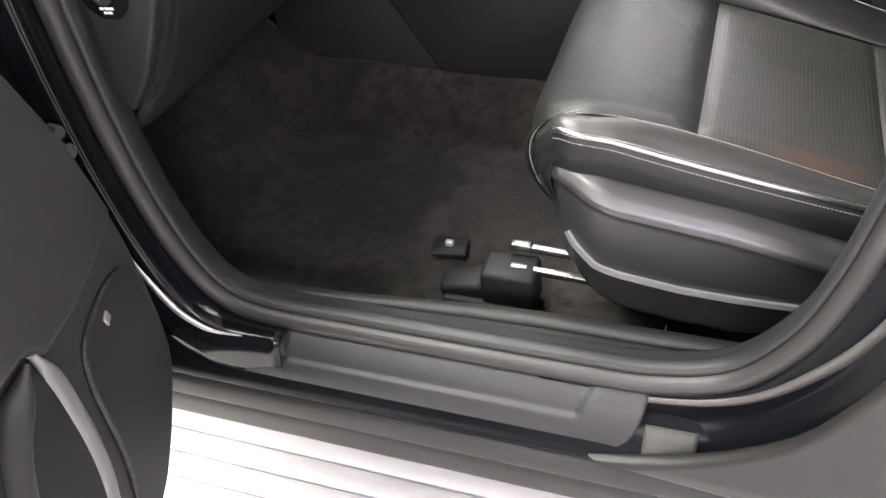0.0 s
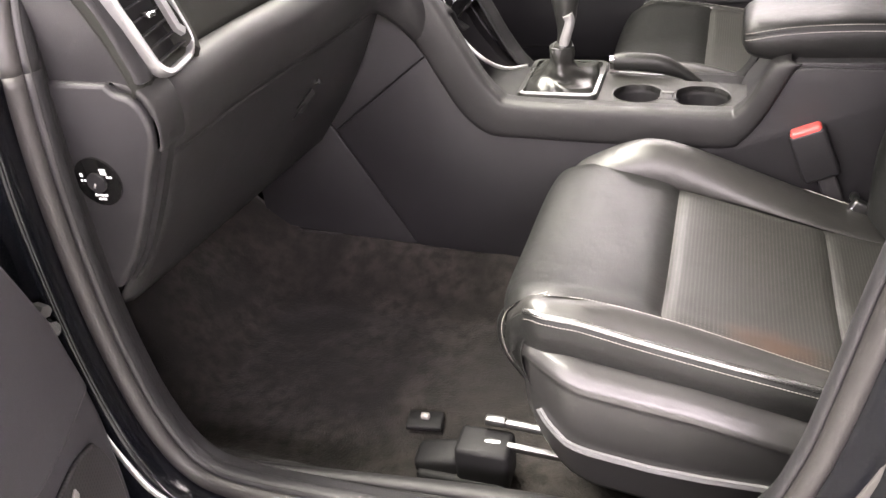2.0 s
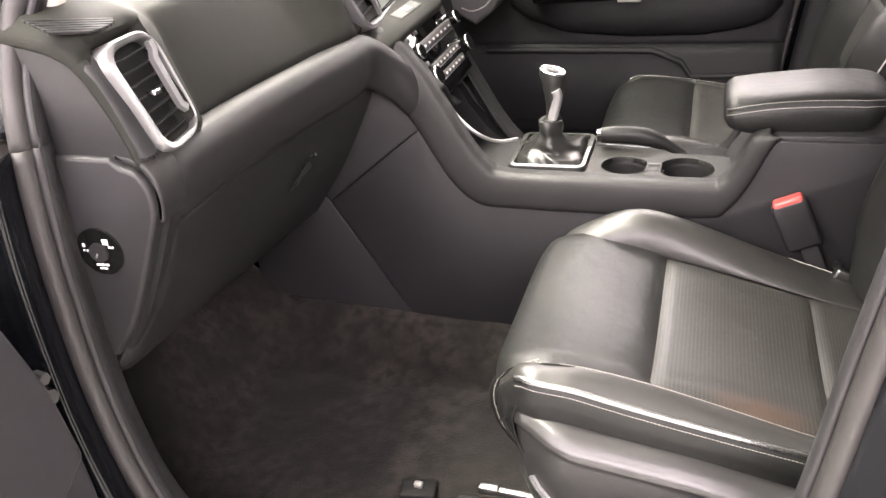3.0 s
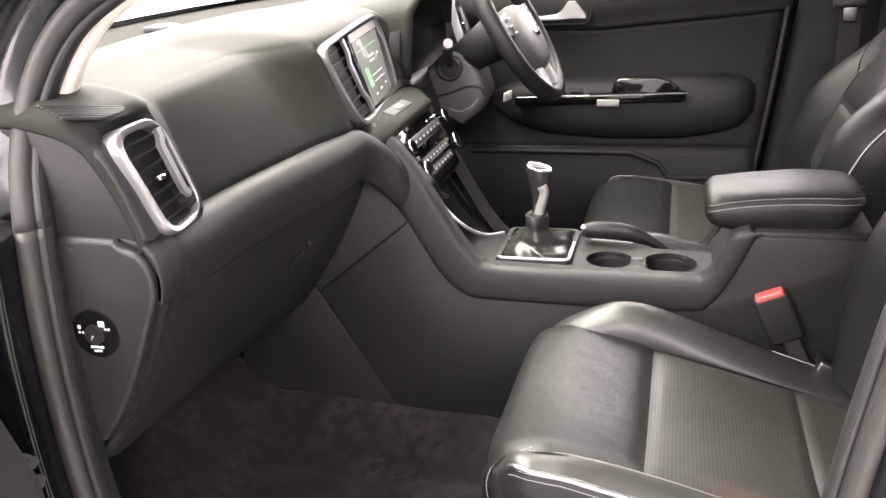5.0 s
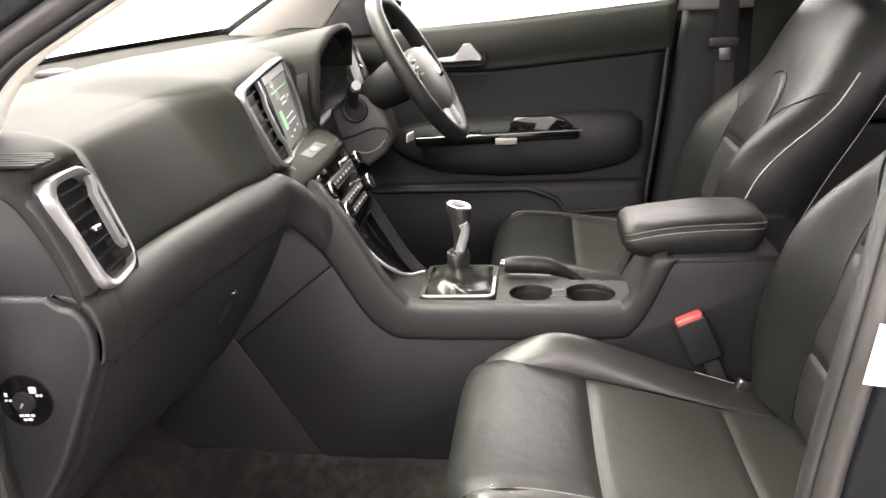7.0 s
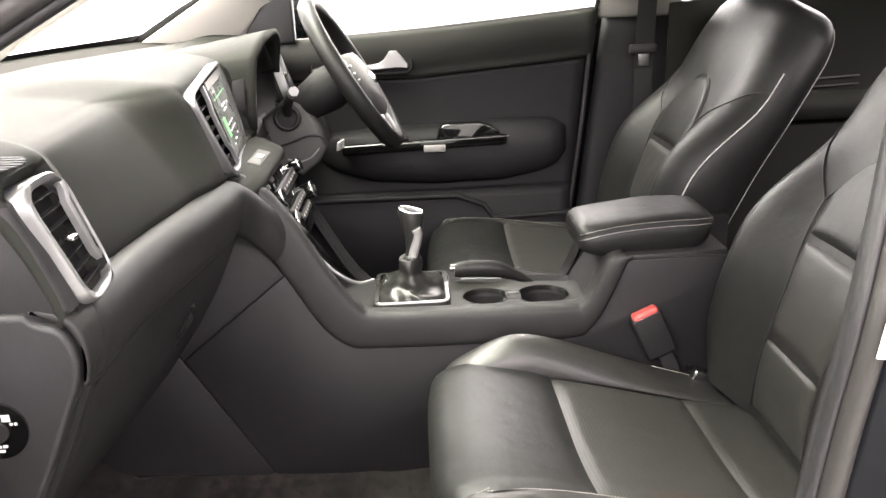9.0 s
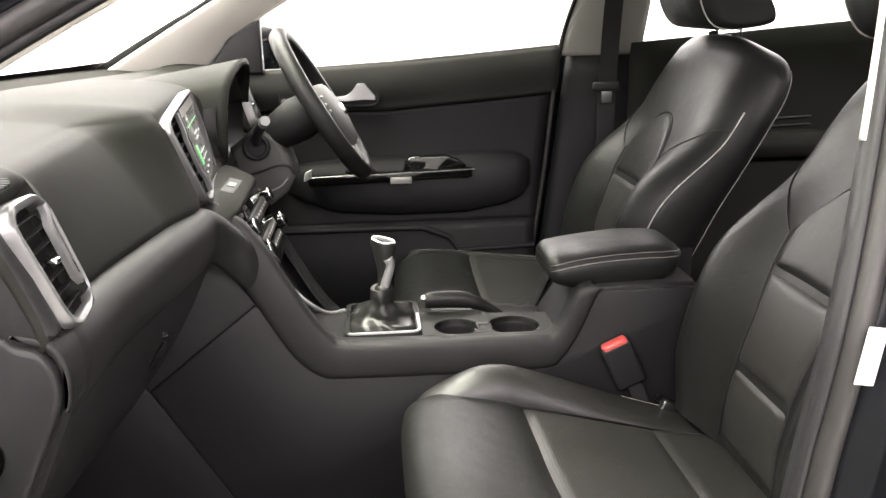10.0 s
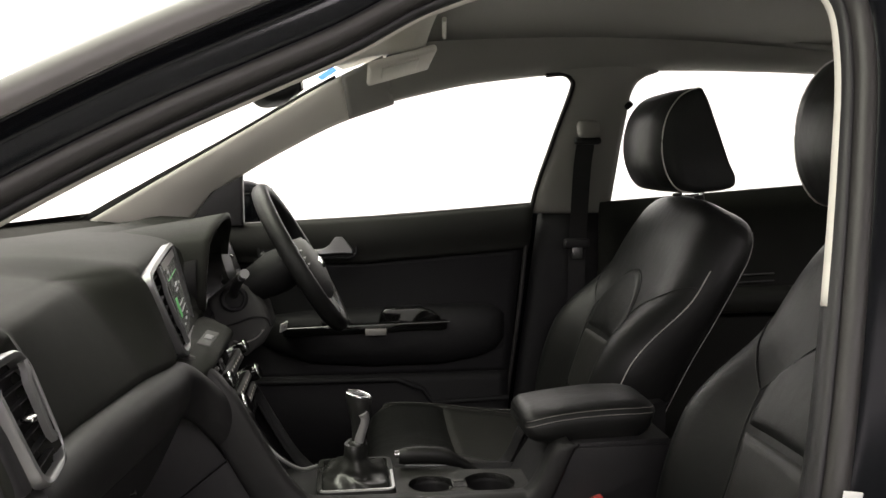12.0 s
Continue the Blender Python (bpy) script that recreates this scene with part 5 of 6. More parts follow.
hub_out = [(0.094 * math.cos(a) * (1.0 + 0.05 * math.cos(2 * a)), -0.030 + (0.072 if math.sin(a) > 0 else 0.080) * math.sin(a)) for a in [k * math.pi / 18 for k in range(36)]]
hb = part("airbag_pad", loft([[wp(s * k, -0.03 + (t + 0.03) * k, o) for s, t in hub_out] for k, o in ((1.0, -0.020), (1.02, 0.000), (0.97, 0.014), (0.85, 0.024), (0.5, 0.030), (0.15, 0.031))]), GREY, wheel, "smooth airbag pad in a lightened grey")
part("emblem", loft([[wp(0.024 * k * math.cos(a * math.pi / 12), -0.030 + 0.0135 * k * math.sin(a * math.pi / 12), o) for a in range(24)] for k, o in ((1, 0.028), (1, 0.034), (0.85, 0.036))]), BRIGHT, hb, "plain oval silver badge")
for sgn in (-1, 1):
    sp = part("side_spoke", loft([[wp(sgn * s, t + h * k, o) for k, o in ((1, -0.006), (1, 0.010), (-1, 0.010), (-1, -0.006))] for s, t, h in ((0.060, 0.002, 0.034), (0.105, 0.006, 0.024), (0.158, 0.012, 0.020))]), HARD, wheel, bevel=0.004)
    for k in range(3):
        part("spoke_button", rbox(wp(sgn * (0.096 + 0.010 * (k == 1)), -0.014 + 0.016 * k, 0.013), (0.006, 0.024, 0.010), 0.003, pose(0, 0, 0, 0, 30, 0)), RIM_GREY, sp)
    part("lower_spoke", loft([[wp(sgn * s + d, t, o) for d, o in ((-0.019, -0.004), (-0.019, 0.010), (0.019, 0.010), (0.019, -0.004))] for s, t in ((0.036, -0.100), (0.040, -0.12), (0.046, -0.160))]), SPOKE, wheel, "satin silver lower spoke", bevel=0.004)
column = thing("steering_column", "black plastic steering column shroud with stalks", "steering column", (-0.3, 0.376, 0.9))
part("shroud", loft([[c + WS * (w * math.cos(a)) + WU * (h * math.sin(a)) for a in [k * math.pi / 12 for k in range(24)]] for c, w, h in ((WC - WN * 0.22 - WU * 0.01, 0.028, 0.034), (WC - WN * 0.13, 0.030, 0.036), (WC - WN * 0.06, 0.050, 0.048), (WC - WN * 0.030, 0.046, 0.044))]), UNDER, column)
part("lower_shroud", prism([(-0.360, 0.941), (-0.318, 0.977), (-0.274, 0.977), (-0.239, 0.925), (-0.227, 0.882), (-0.247, 0.846), (-0.286, 0.817), (-0.353, 0.856)], 0.345, 0.450, "y", 0.014, 3), GREY, column, "bevelled lower column cover in a lightened grey")
part("cover_joint", sweep(spline([(-0.344, 0.343, 0.881), (-0.305, 0.343, 0.891), (-0.267, 0.343, 0.904), (-0.239, 0.343, 0.901), (-0.231, 0.343, 0.884)], 16), 0.0024), DARK, column)
part("lower_lip", sweep(spline([(-0.313, 0.343, 0.856), (-0.289, 0.340, 0.850), (-0.262, 0.340, 0.860), (-0.245, 0.343, 0.877)], 12), 0.0016), SILVER, column)
stalk_l = part("left_stalk", sweep(spline([(-0.306, 0.365, 0.945), (-0.302, 0.320, 0.965), (-0.287, 0.270, 0.992), (-0.274, 0.222, 1.008)], 10), 0.010), HARD, column, "black wiper stalk")
part("stalk_tip", tube((-0.276, 0.232, 1.006), (-0.266, 0.196, 1.017), 0.0095, 12), RIM_GREY, stalk_l)
part("stalk_boot", sweep([(-0.306 + 0.024 * math.cos(k * 0.3927), 0.341, 0.945 + 0.024 * math.sin(k * 0.3927)) for k in range(16)], 0.0055, closed=True, up=(0, 1, 0)), HARD, column)
part("stalk_well", tube((-0.306, 0.340, 0.945), (-0.306, 0.355, 0.945), 0.022, 20), DARK, column)
part("right_stalk", sweep([WC - WN * 0.06 + WS * 0.05, WC - WN * 0.07 + WS * 0.11, Vector((-0.263, 0.51, 1.018))], 0.010), HARD, column)

# ==== CENTRE CONSOLE ====
console = thing("centre_console", "black plastic centre console with cup holders", "centre console", (0.05, 0, 0.3))
TOPC = [(-0.42, 0.945), (-0.335, 0.940), (-0.288, 0.915), (-0.250, 0.870), (-0.214, 0.806), (-0.180, 0.746), (-0.148, 0.704), (-0.115, 0.690), (0.05, 0.687), (0.200, 0.685), (0.225, 0.690), (0.242, 0.712), (0.257, 0.746), (0.270, 0.765), (0.290, 0.772)]
LOWC = [(-0.42, 0.89), (-0.37, 0.888), (-0.33, 0.868), (-0.285, 0.815), (-0.240, 0.735), (-0.205, 0.676), (-0.165, 0.641), (-0.12, 0.635), (0.05, 0.633), (0.205, 0.635), (0.234, 0.649), (0.258, 0.684), (0.278, 0.728), (0.292, 0.760), (0.302, 0.772)]
tc = [tuple(p)[:2] for p in spline([(a, b, 0) for a, b in TOPC], 56)]
lc = [tuple(p)[:2] for p in spline([(a, b, 0) for a, b in LOWC], 56)]
CHEEK = [tuple(p)[:2] for p in spline([(0.096, 0.20, 0), (0.100, 0.10, 0), (0.120, 0.03, 0), (0.129, 0.0, 0), (0.136, 0.02, 0), (0.141, 0.10, 0), (0.1445, 0.45, 0), (0.1450, 0.85, 0), (0.1425, 1.0, 0)], 32)]
SKIRT = [(-0.62, 0.70), (-0.42, 0.87), (-0.33, 0.860), (-0.285, 0.808), (-0.240, 0.728), (-0.205, 0.682), (-0.165, 0.644), (0.205, 0.632), (0.240, 0.655), (0.258, 0.682), (0.278, 0.726), (0.292, 0.757), (0.55, 0.760), (0.55, 0.34), (-0.62, 0.34)]
for sg in (-1, 1):
    # The far cheek is darkened for its shade and set lower
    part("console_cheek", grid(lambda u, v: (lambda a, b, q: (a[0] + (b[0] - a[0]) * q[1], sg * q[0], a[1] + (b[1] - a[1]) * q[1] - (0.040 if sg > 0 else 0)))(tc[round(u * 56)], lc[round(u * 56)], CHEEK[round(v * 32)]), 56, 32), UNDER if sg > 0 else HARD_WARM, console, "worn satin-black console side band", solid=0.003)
    ys = sorted((sg * 0.1335, sg * 0.10))
    part("console_core", prism(SKIRT, ys[0], ys[1], "y"), DARK, console)
    ys = sorted((sg * 0.1415, sg * 0.134))
    part("front_kick_panel", prism([(-0.62, 0.42), (-0.62, 0.70), (-0.50, 0.72), (-0.4445, 0.6275), (-0.3120, 0.402), (-0.40, 0.405)], ys[0], ys[1], "y", 0.002), KICK, console, "grained lower kick panel")
    part("upper_kick_panel", prism([(-0.4420, 0.6282), (-0.50, 0.73), (-0.42, 0.875), (-0.33, 0.858), (-0.285, 0.804), (-0.2615, 0.7682)], ys[0], ys[1], "y", 0.002), KICK, console, "grained upper kick panel")
    part("side_panel", prism([(-0.4405, 0.6265), (-0.2605, 0.7665), (-0.240, 0.734), (-0.205, 0.680), (-0.165, 0.646), (-0.12, 0.637), (0.205, 0.634), (0.234, 0.648), (0.258, 0.683), (0.278, 0.727), (0.292, 0.759), (0.305, 0.7645), (0.55, 0.7645), (0.55, 0.36), (-0.3085, 0.40)], ys[0], ys[1], "y", 0.002), HARD, console, "large grained console side panel")
cups = [[(cx + r * math.cos(k * math.pi / 14), cy + ry * math.sin(k * math.pi / 14)) for k in range(28)] for cx, cy, r, ry in ((0.070, -0.046, 0.040, 0.038), (0.170, -0.050, 0.045, 0.044))]
part("top_deck", holed([(-0.118, -0.124), (0.245, -0.124), (0.245, 0.006), (0.130, 0.016), (0.012, 0.036), (0.006, 0.090), (-0.118, 0.090)], cups, 0.6765, 0.010), DECK, console, "satin black console deck")
for cup in cups:
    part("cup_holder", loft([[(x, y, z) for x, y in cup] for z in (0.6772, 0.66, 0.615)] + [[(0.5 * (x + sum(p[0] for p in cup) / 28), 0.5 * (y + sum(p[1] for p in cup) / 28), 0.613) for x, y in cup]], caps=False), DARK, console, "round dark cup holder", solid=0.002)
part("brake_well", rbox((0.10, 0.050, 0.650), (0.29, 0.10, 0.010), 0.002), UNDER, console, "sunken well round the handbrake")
# Dark plate on the deck for the shaded opening between the cups
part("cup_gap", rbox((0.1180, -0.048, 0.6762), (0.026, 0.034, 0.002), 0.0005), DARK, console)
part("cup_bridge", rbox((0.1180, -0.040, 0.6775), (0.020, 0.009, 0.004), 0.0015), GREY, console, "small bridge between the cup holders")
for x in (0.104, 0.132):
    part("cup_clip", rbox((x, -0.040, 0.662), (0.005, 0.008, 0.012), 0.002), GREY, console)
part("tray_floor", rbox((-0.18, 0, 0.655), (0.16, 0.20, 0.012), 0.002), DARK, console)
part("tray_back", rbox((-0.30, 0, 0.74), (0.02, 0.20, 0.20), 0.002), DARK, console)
part("tray_trim", sweep(spline([(-0.262, -0.095, 0.852), (-0.233, -0.093, 0.812), (-0.200, -0.092, 0.768), (-0.172, -0.080, 0.737), (-0.150, -0.040, 0.711), (-0.128, 0.010, 0.697)], 24), 0.0032), SATIN, console, "thin silver trim line")
part("box_body", prism([(0.232, 0.66), (0.240, 0.679), (0.262, 0.712), (0.286, 0.757), (0.300, 0.768), (0.462, 0.772), (0.475, 0.62), (0.232, 0.62)], -0.131, 0.060, "y", 0.003), HARD, console, "armrest box body")
part("panel_joint", sweep([(-0.262, -0.1452, 0.7675), (-0.243, -0.1452, 0.7835), (-0.224, -0.143, 0.800)], 0.0012), DARK, console)
LID_TOP = [(0.222, 0.801), (0.226, 0.808), (0.236, 0.815), (0.28, 0.821), (0.36, 0.829), (0.42, 0.828), (0.442, 0.823), (0.452, 0.816)]
LID_SEAM = [(0.222, 0.791), (0.235, 0.7965), (0.255, 0.8025), (0.28, 0.807), (0.31, 0.8105), (0.34, 0.8128), (0.37, 0.814), (0.40, 0.8142), (0.43, 0.8133), (0.452, 0.811)]
LID_LOW = [(0.222, 0.776), (0.230, 0.766), (0.245, 0.760), (0.27, 0.757), (0.415, 0.757), (0.440, 0.776), (0.452, 0.798)]
LID_W = [(0.222, 0.086), (0.226, 0.098), (0.234, 0.106), (0.26, 0.111), (0.35, 0.1135), (0.415, 0.112), (0.44, 0.104), (0.452, 0.088)]
LID_RING = [(0.0, 1.0, 1), (0.45, 0.985, 1), (0.74, 0.86, 1), (0.90, 0.58, 1), (0.975, 0.22, 1), (0.985, 0.04, 1), (0.962, 0.0, 1), (0.985, 0.06, 0), (1.015, 0.25, 0), (1.02, 0.50, 0), (0.99, 0.76, 0), (0.92, 0.93, 0), (0.60, 1.0, 0), (0.0, 1.0, 0)]


def lid_ring(x):
    top, mid, low, w = (lerp_table(tb, x)[0] for tb in (LID_TOP, LID_SEAM, LID_LOW, LID_W))
    half = [(w * a, mid + (top - mid) * b if up else mid + (low - mid) * b) for a, b, up in LID_RING]
    return [(x, -y, z) for y, z in half] + [(x, y * 0.22, z) for y, z in half[-2:0:-1]]


LX = [0.222, 0.224, 0.227, 0.231, 0.236, 0.244, 0.256, 0.275, 0.30, 0.33, 0.36, 0.39, 0.415, 0.428, 0.438, 0.445, 0.449, 0.452]
arm_rest = part("armrest_lid", loft([lid_ring(x) for x in LX]), LEATHER, console, "padded leather armrest lid")
for up_by, out_by in ((0.0042, -0.0006), (-0.0050, 0.0016)):
    seam_line = [(x, -lerp_table(LID_W, x)[0] * 0.985 - out_by, lerp_table(LID_SEAM, x)[0] + up_by) for x in [0.226 + 0.222 * k / 40 for k in range(41)]]
    part("armrest_stitching", stitches(seam_line, 0.0042, 0.0026, 0.0005), STITCH, arm_rest, "pale stitching")

# gear lever
gear = thing("gear_lever", "gear lever with satin black knob and leather gaiter", "gear lever", (-0.06, 0, 0.68))
rr2 = [(x, y, 0.681) for x, y in round_rect(-0.060, -0.003, 0.126, 0.156, 0.012)]
part("gaiter_plinth", sweep(rr2, [(-0.0060, -0.006), (0.0050, -0.006), (0.0030, 0.0035), (-0.0050, 0.0035)], closed=True), GLAZED, gear, "black plinth round the gaiter")
part("gaiter_frame", sweep([Vector(p) + Vector((0, 0, 0.0042)) for p in rr2[12:20] + [(0.003, 0.005, 0.681)]], [(-0.0030, -0.003), (0.0030, -0.003), (0.0022, 0.002), (-0.0022, 0.002)]), SATIN, gear, "bright gaiter frame edge")


def gaiter(k, j):
    t = k / 20
    a = j * 2 * math.pi / 48
    c, s = math.cos(a), math.sin(a)
    sq = (abs(c) ** 5 + abs(s) ** 5) ** -0.2
    low = step(t, 0.30, 0.52)
    flat, slim = 0.058 - 0.046 * t, 0.0185 + 0.011 * (1 - step(t, 0.45, 0.72)) + 0.002 * math.sin(9 * t)
    w = flat + (slim - flat) * low
    q = sq + (1 - sq) * low
    fold = 1 + 0.07 * low * math.sin(3 * a + 9 * t) + 0.10 * math.sin(math.pi * min(1, t * 1.1)) * math.sin(4 * a + 2.5 * t) + 0.05 * math.sin(9 * a + 11 * t) * (1 - low)
    z = 0.677 + lerp_table([(0, 0.002), (0.10, 0.012), (0.35, 0.019), (0.5, 0.032), (1.0, 0.072)], t)[0]
    return (-0.060 + w * c * q * fold, -0.003 - 0.022 * low + w * s * q * fold * 1.2, z + 0.004 * math.sin(3 * a + 4 * t) * math.sin(math.pi * min(1, t * 1.6)))


part("gaiter", loft([[gaiter(k, j) for j in range(48)] for k in range(21)]), GLAZED, gear, "creased leather gaiter")
GY = -0.028
part("collar", loft([[(-0.058 + r * math.cos(a), GY + r * math.sin(a), z + 0.004 * math.cos(a)) for a in [k * math.pi / 10 for k in range(20)]] for z, r in ((0.736, 0.014), (0.741, 0.0165), (0.748, 0.0168), (0.753, 0.0150), (0.757, 0.0115))]), GLAZED, gear, "dark collar below the knob")
part("knob", loft([[(cx + rx * math.cos(a), GY + ry * math.sin(a), z + tl * math.cos(a)) for a in [k * math.pi / 12 for k in range(24)]]
                   for z, cx, rx, ry, tl in ((0.752, -0.056, 0.011, 0.011, 0), (0.768, -0.054, 0.0115, 0.012, 0), (0.784, -0.052, 0.0145, 0.015, 0), (0.800, -0.052, 0.0175, 0.018, 0), (0.816, -0.053, 0.0200, 0.020, -0.002), (0.828, -0.054, 0.0225, 0.0215, -0.004), (0.834, -0.054, 0.0215, 0.0205, -0.005), (0.836, -0.054, 0.017, 0.016, -0.005))]), GLAZED, gear, "satin black gear knob")
part("knob_ring", sweep([(-0.054 + 0.0205 * math.cos(k * math.pi / 12), GY + 0.0195 * math.sin(k * math.pi / 12), 0.8350 - 0.005 * math.cos(k * math.pi / 12)) for k in range(24)], 0.0022, closed=True), BRIGHT, gear, "bright ring")
part("knob_badge", loft([[(-0.054 + 0.011 * k * math.cos(a), GY + 0.010 * k * math.sin(a), 0.8366 - 0.003 * k * math.cos(a) + o) for a in [i * math.pi / 8 for i in range(16)]] for k, o in ((1, 0), (1, 0.001), (0.8, 0.0014))]), HARD, gear, "dark shift pattern plate")
part("knob_spine", sweep(spline([(-0.055, GY - 0.0105, 0.750), (-0.052, GY - 0.0115, 0.764), (-0.047, GY - 0.0135, 0.780), (-0.044, GY - 0.0155, 0.796), (-0.047, GY - 0.018, 0.806)], 12), [(-0.0085, -0.004), (0.0085, -0.004), (0.0075, 0.001), (0.0040, 0.0035), (-0.0040, 0.0035), (-0.0075, 0.001)], up=(0, -1, 0)), SATIN, gear, "silver spine")

brake = thing("handbrake", "leather handbrake lever with silver button", "handbrake", (0.12, 0.055, 0.68))
GR = spline([(0.020, 0.040, 0.697), (0.05, 0.041, 0.698), (0.085, 0.043, 0.6955), (0.112, 0.045, 0.689), (0.140, 0.048, 0.675), (0.168, 0.052, 0.655)], 24)
GRIP_R = [(0, 0.0135), (2, 0.0160), (12, 0.0165), (15, 0.0150), (18, 0.0110), (24, 0.0085)]
part("grip", loft([[p + Vector((0, 0.9 * r * math.cos(a), r * math.sin(a))) for a in [j * math.pi / 10 for j in range(20)]] for p, r in [(p, lerp_table(GRIP_R, k)[0]) for k, p in enumerate(GR)]]), LEATHER, brake, "dark leather grip")
part("button", tube((0.012, 0.038, 0.702), (0.021, 0.038, 0.702), 0.0065, 14), BRIGHT, brake, "bright release button")
part("lower_trim", sweep(spline([(0.030, 0.027, 0.6845), (0.06, 0.0275, 0.6830), (0.105, 0.029, 0.6800)], 8), 0.0016), CHROME, brake)

# ==== SEATS ====


def seat(yc, sg, dx, label, hx=0.0, slide=0.0, sink=0.0, pitch=0.0):
    """A front seat: w runs outboard from its middle."""
    st = thing("front_seat", label, "car seat", (0.2 + dx, yc, 0.33), "front seats")
    P = lambda x, w, z: Vector((x + dx + slide, yc + sg * w, z - sink + pitch * (x - 0.30)))
    UP = Vector((-0.1, 0, 1)).normalized()
    nose = spline([(0.000, 0, 0.505), (-0.030, 0, 0.545), (-0.041, 0, 0.590), (-0.022, 0, 0.619), (0.030, 0, 0.631), (0.09, 0, 0.625), (0.156, 0, 0.610)], 30)
    wi, wo = -0.155, 0.208

    def dish(x, w):
        return 0.031 * max(0, w / 0.21) ** 2.0 * (1 - 0.5 * step(x, 0.12, 0.42)) - 0.004 * max(0, -w / 0.16)

    def pad(line, wa, wb):
        def f(u, v):
            p = line[round(u * (len(line) - 1))]
            wl = wa + 0.026 * step(p.x, 0.13, 0.40)
            w = wl + (wb - wl) * v
            return P(p.x + 0.016 * (abs(w) / 0.21) ** 4 * (1 - step(p.x, 0.0, 0.06)), w, p.z + dish(p.x, w))
        return f
    part("thigh_pad", pillow(pad(nose, wi - 0.032, 0.2125), 30, 24, 0.008, UP, 0.07), LEATHER, st, "creased leather thigh pad")
    mid = [Vector((0.152 + 0.206 * k / 20, 0, 0.611 - 0.0385 * k / 20)) for k in range(21)]
    part("seat_pad", pillow(pad(mid, wi, wo), 20, 24, 0.008, UP, 0.08, uv=(0.19, 0.37)), PERF, st, "perforated leather seat centre")
    rear = [Vector((0.352 + 0.111 * k / 10, 0, 0.5735 - 0.0175 * k / 10)) for k in range(11)]
    part("rear_pad", pillow(pad(rear, wi, wo), 10, 20, 0.008, UP, 0.10, uv=(0.12, 0.37)), PERF, st)
    # bolsters
    INB = [(-0.030, 0.560, 0.585), (0.00, 0.606, 0.622), (0.03, 0.620, 0.640), (0.08, 0.622, 0.664), (0.12, 0.618, 0.668), (0.17, 0.608, 0.654), (0.24, 0.598, 0.628), (0.32, 0.585, 0.598), (0.40, 0.568, 0.572), (0.46, 0.560, 0.556)]

    def inner(u, v):
        x = -0.012 + 0.475 * u
        za, zt = [sum(lerp_table(INB, x + 0.004 * k * min(1, u * 8))[j] for k in range(-6, 7)) / 13 for j in (0, 1)]
        if v < 0.5:
            a = v * math.pi
            base = wi + 0.006 + 0.026 * step(x, 0.13, 0.40)
            return P(x, base - (base - wi + 0.040) * (1 - math.cos(a)), za - 0.004 + (zt - za + 0.004) * math.sin(a))
        a = (v - 0.5) * math.pi
        return P(x, wi - 0.040 - 0.046 * math.sin(a), zt - 0.10 * (1 - math.cos(a)))
    part("inner_bolster", grid(inner, 44, 24), LIT_LEATHER, st, "smooth leather bolster", solid=0.0006)
    part("inner_piping", sweep([inner(0.72 + 0.16 * k / 12, 0.60) for k in range(13)], 0.0016), PIPING, st, "pale piping")
    WELT = [(-0.020, 0.628), (0.0, 0.652), (0.018, 0.666), (0.05, 0.659), (0.08, 0.650), (0.197, 0.625), (0.327, 0.601), (0.46, 0.58)]
    SEAM = [(-0.020, 0.616), (0.0, 0.650), (0.020, 0.658), (0.045, 0.658), (0.09, 0.653), (0.146, 0.643), (0.252, 0.615), (0.34, 0.589), (0.46, 0.568)]

    def eased(table, x):
        """Height along a seam, smoothed more and more behind its rounded front end."""
        w = 0.005 + 0.05 * step(x, -0.02, 0.06)
        return sum(lerp_table(table, x + w * k / 6)[0] for k in range(-6, 7)) / 13

    def outer(u, v):
        x = -0.020 + 0.480 * u
        zw, zs = eased(WELT, x), eased(SEAM, x)
        tuck = 0.020 * (1 - step(x, -0.020, 0.03))
        rows = [(0, 0.197, zs - 0.006), (0.10, 0.207, zs + 0.005), (0.20, 0.214, zs + 0.006), (0.36, 0.227, 0.5 * zs + 0.5 * zw + 0.006), (0.52, 0.239, zw + 0.001), (0.62, 0.2470, zw - 0.008), (0.72, 0.251, zw - 0.020), (0.84, 0.250, zw - 0.033), (1.0, 0.244, zw - 0.054)]
        w, z = [sum(lerp_table(rows, max(0, min(1, v + 0.016 * k)))[j] for k in range(-4, 5)) / 9 for j in (0, 1)]
        return P(x, w - tuck, z)
    # Light from above put into the tones: pale top, darker side
    part("outer_bolster", grid(lambda u, v: outer(u, 0.57 * v), 60, 26), LIT_LEATHER, st, "satin leather outer bolster", solid=0.0006)
    part("bolster_side", grid(lambda u, v: outer(u, 0.57 + 0.43 * v), 60, 20), LEATHER, st, "leather side of the bolster, darker for shade", solid=0.0006)
    part("welt", sweep([outer(0.05 + 0.93 * k / 60, 0.565) + Vector((0, sg * 0.0016, 0.0018)) for k in range(61)], 0.0040), WELT_LEATHER, st, "polished rolled leather welt")
    part("welt_stitching", stitches([outer(0.05 + 0.94 * k / 60, 0.635) for k in range(61)], 0.0042, 0.0025, 0.00045, (0, sg * 0.0012, 0.0004)), STITCH, st, "pale stitching")
    part("seam_stitching", stitches([outer(0.09 + 0.90 * k / 60, 0.16) for k in range(61)], 0.0042, 0.0025, 0.00045, (0, 0, 0.0022)), STITCH, st, "pale stitching")
    cor = [P(0.030, 0.204, 0.660), P(0.000, 0.208, 0.648), P(-0.020, 0.209, 0.625), P(-0.026, 0.208, 0.595), P(-0.018, 0.208, 0.560), P(0.0, 0.208, 0.53)]
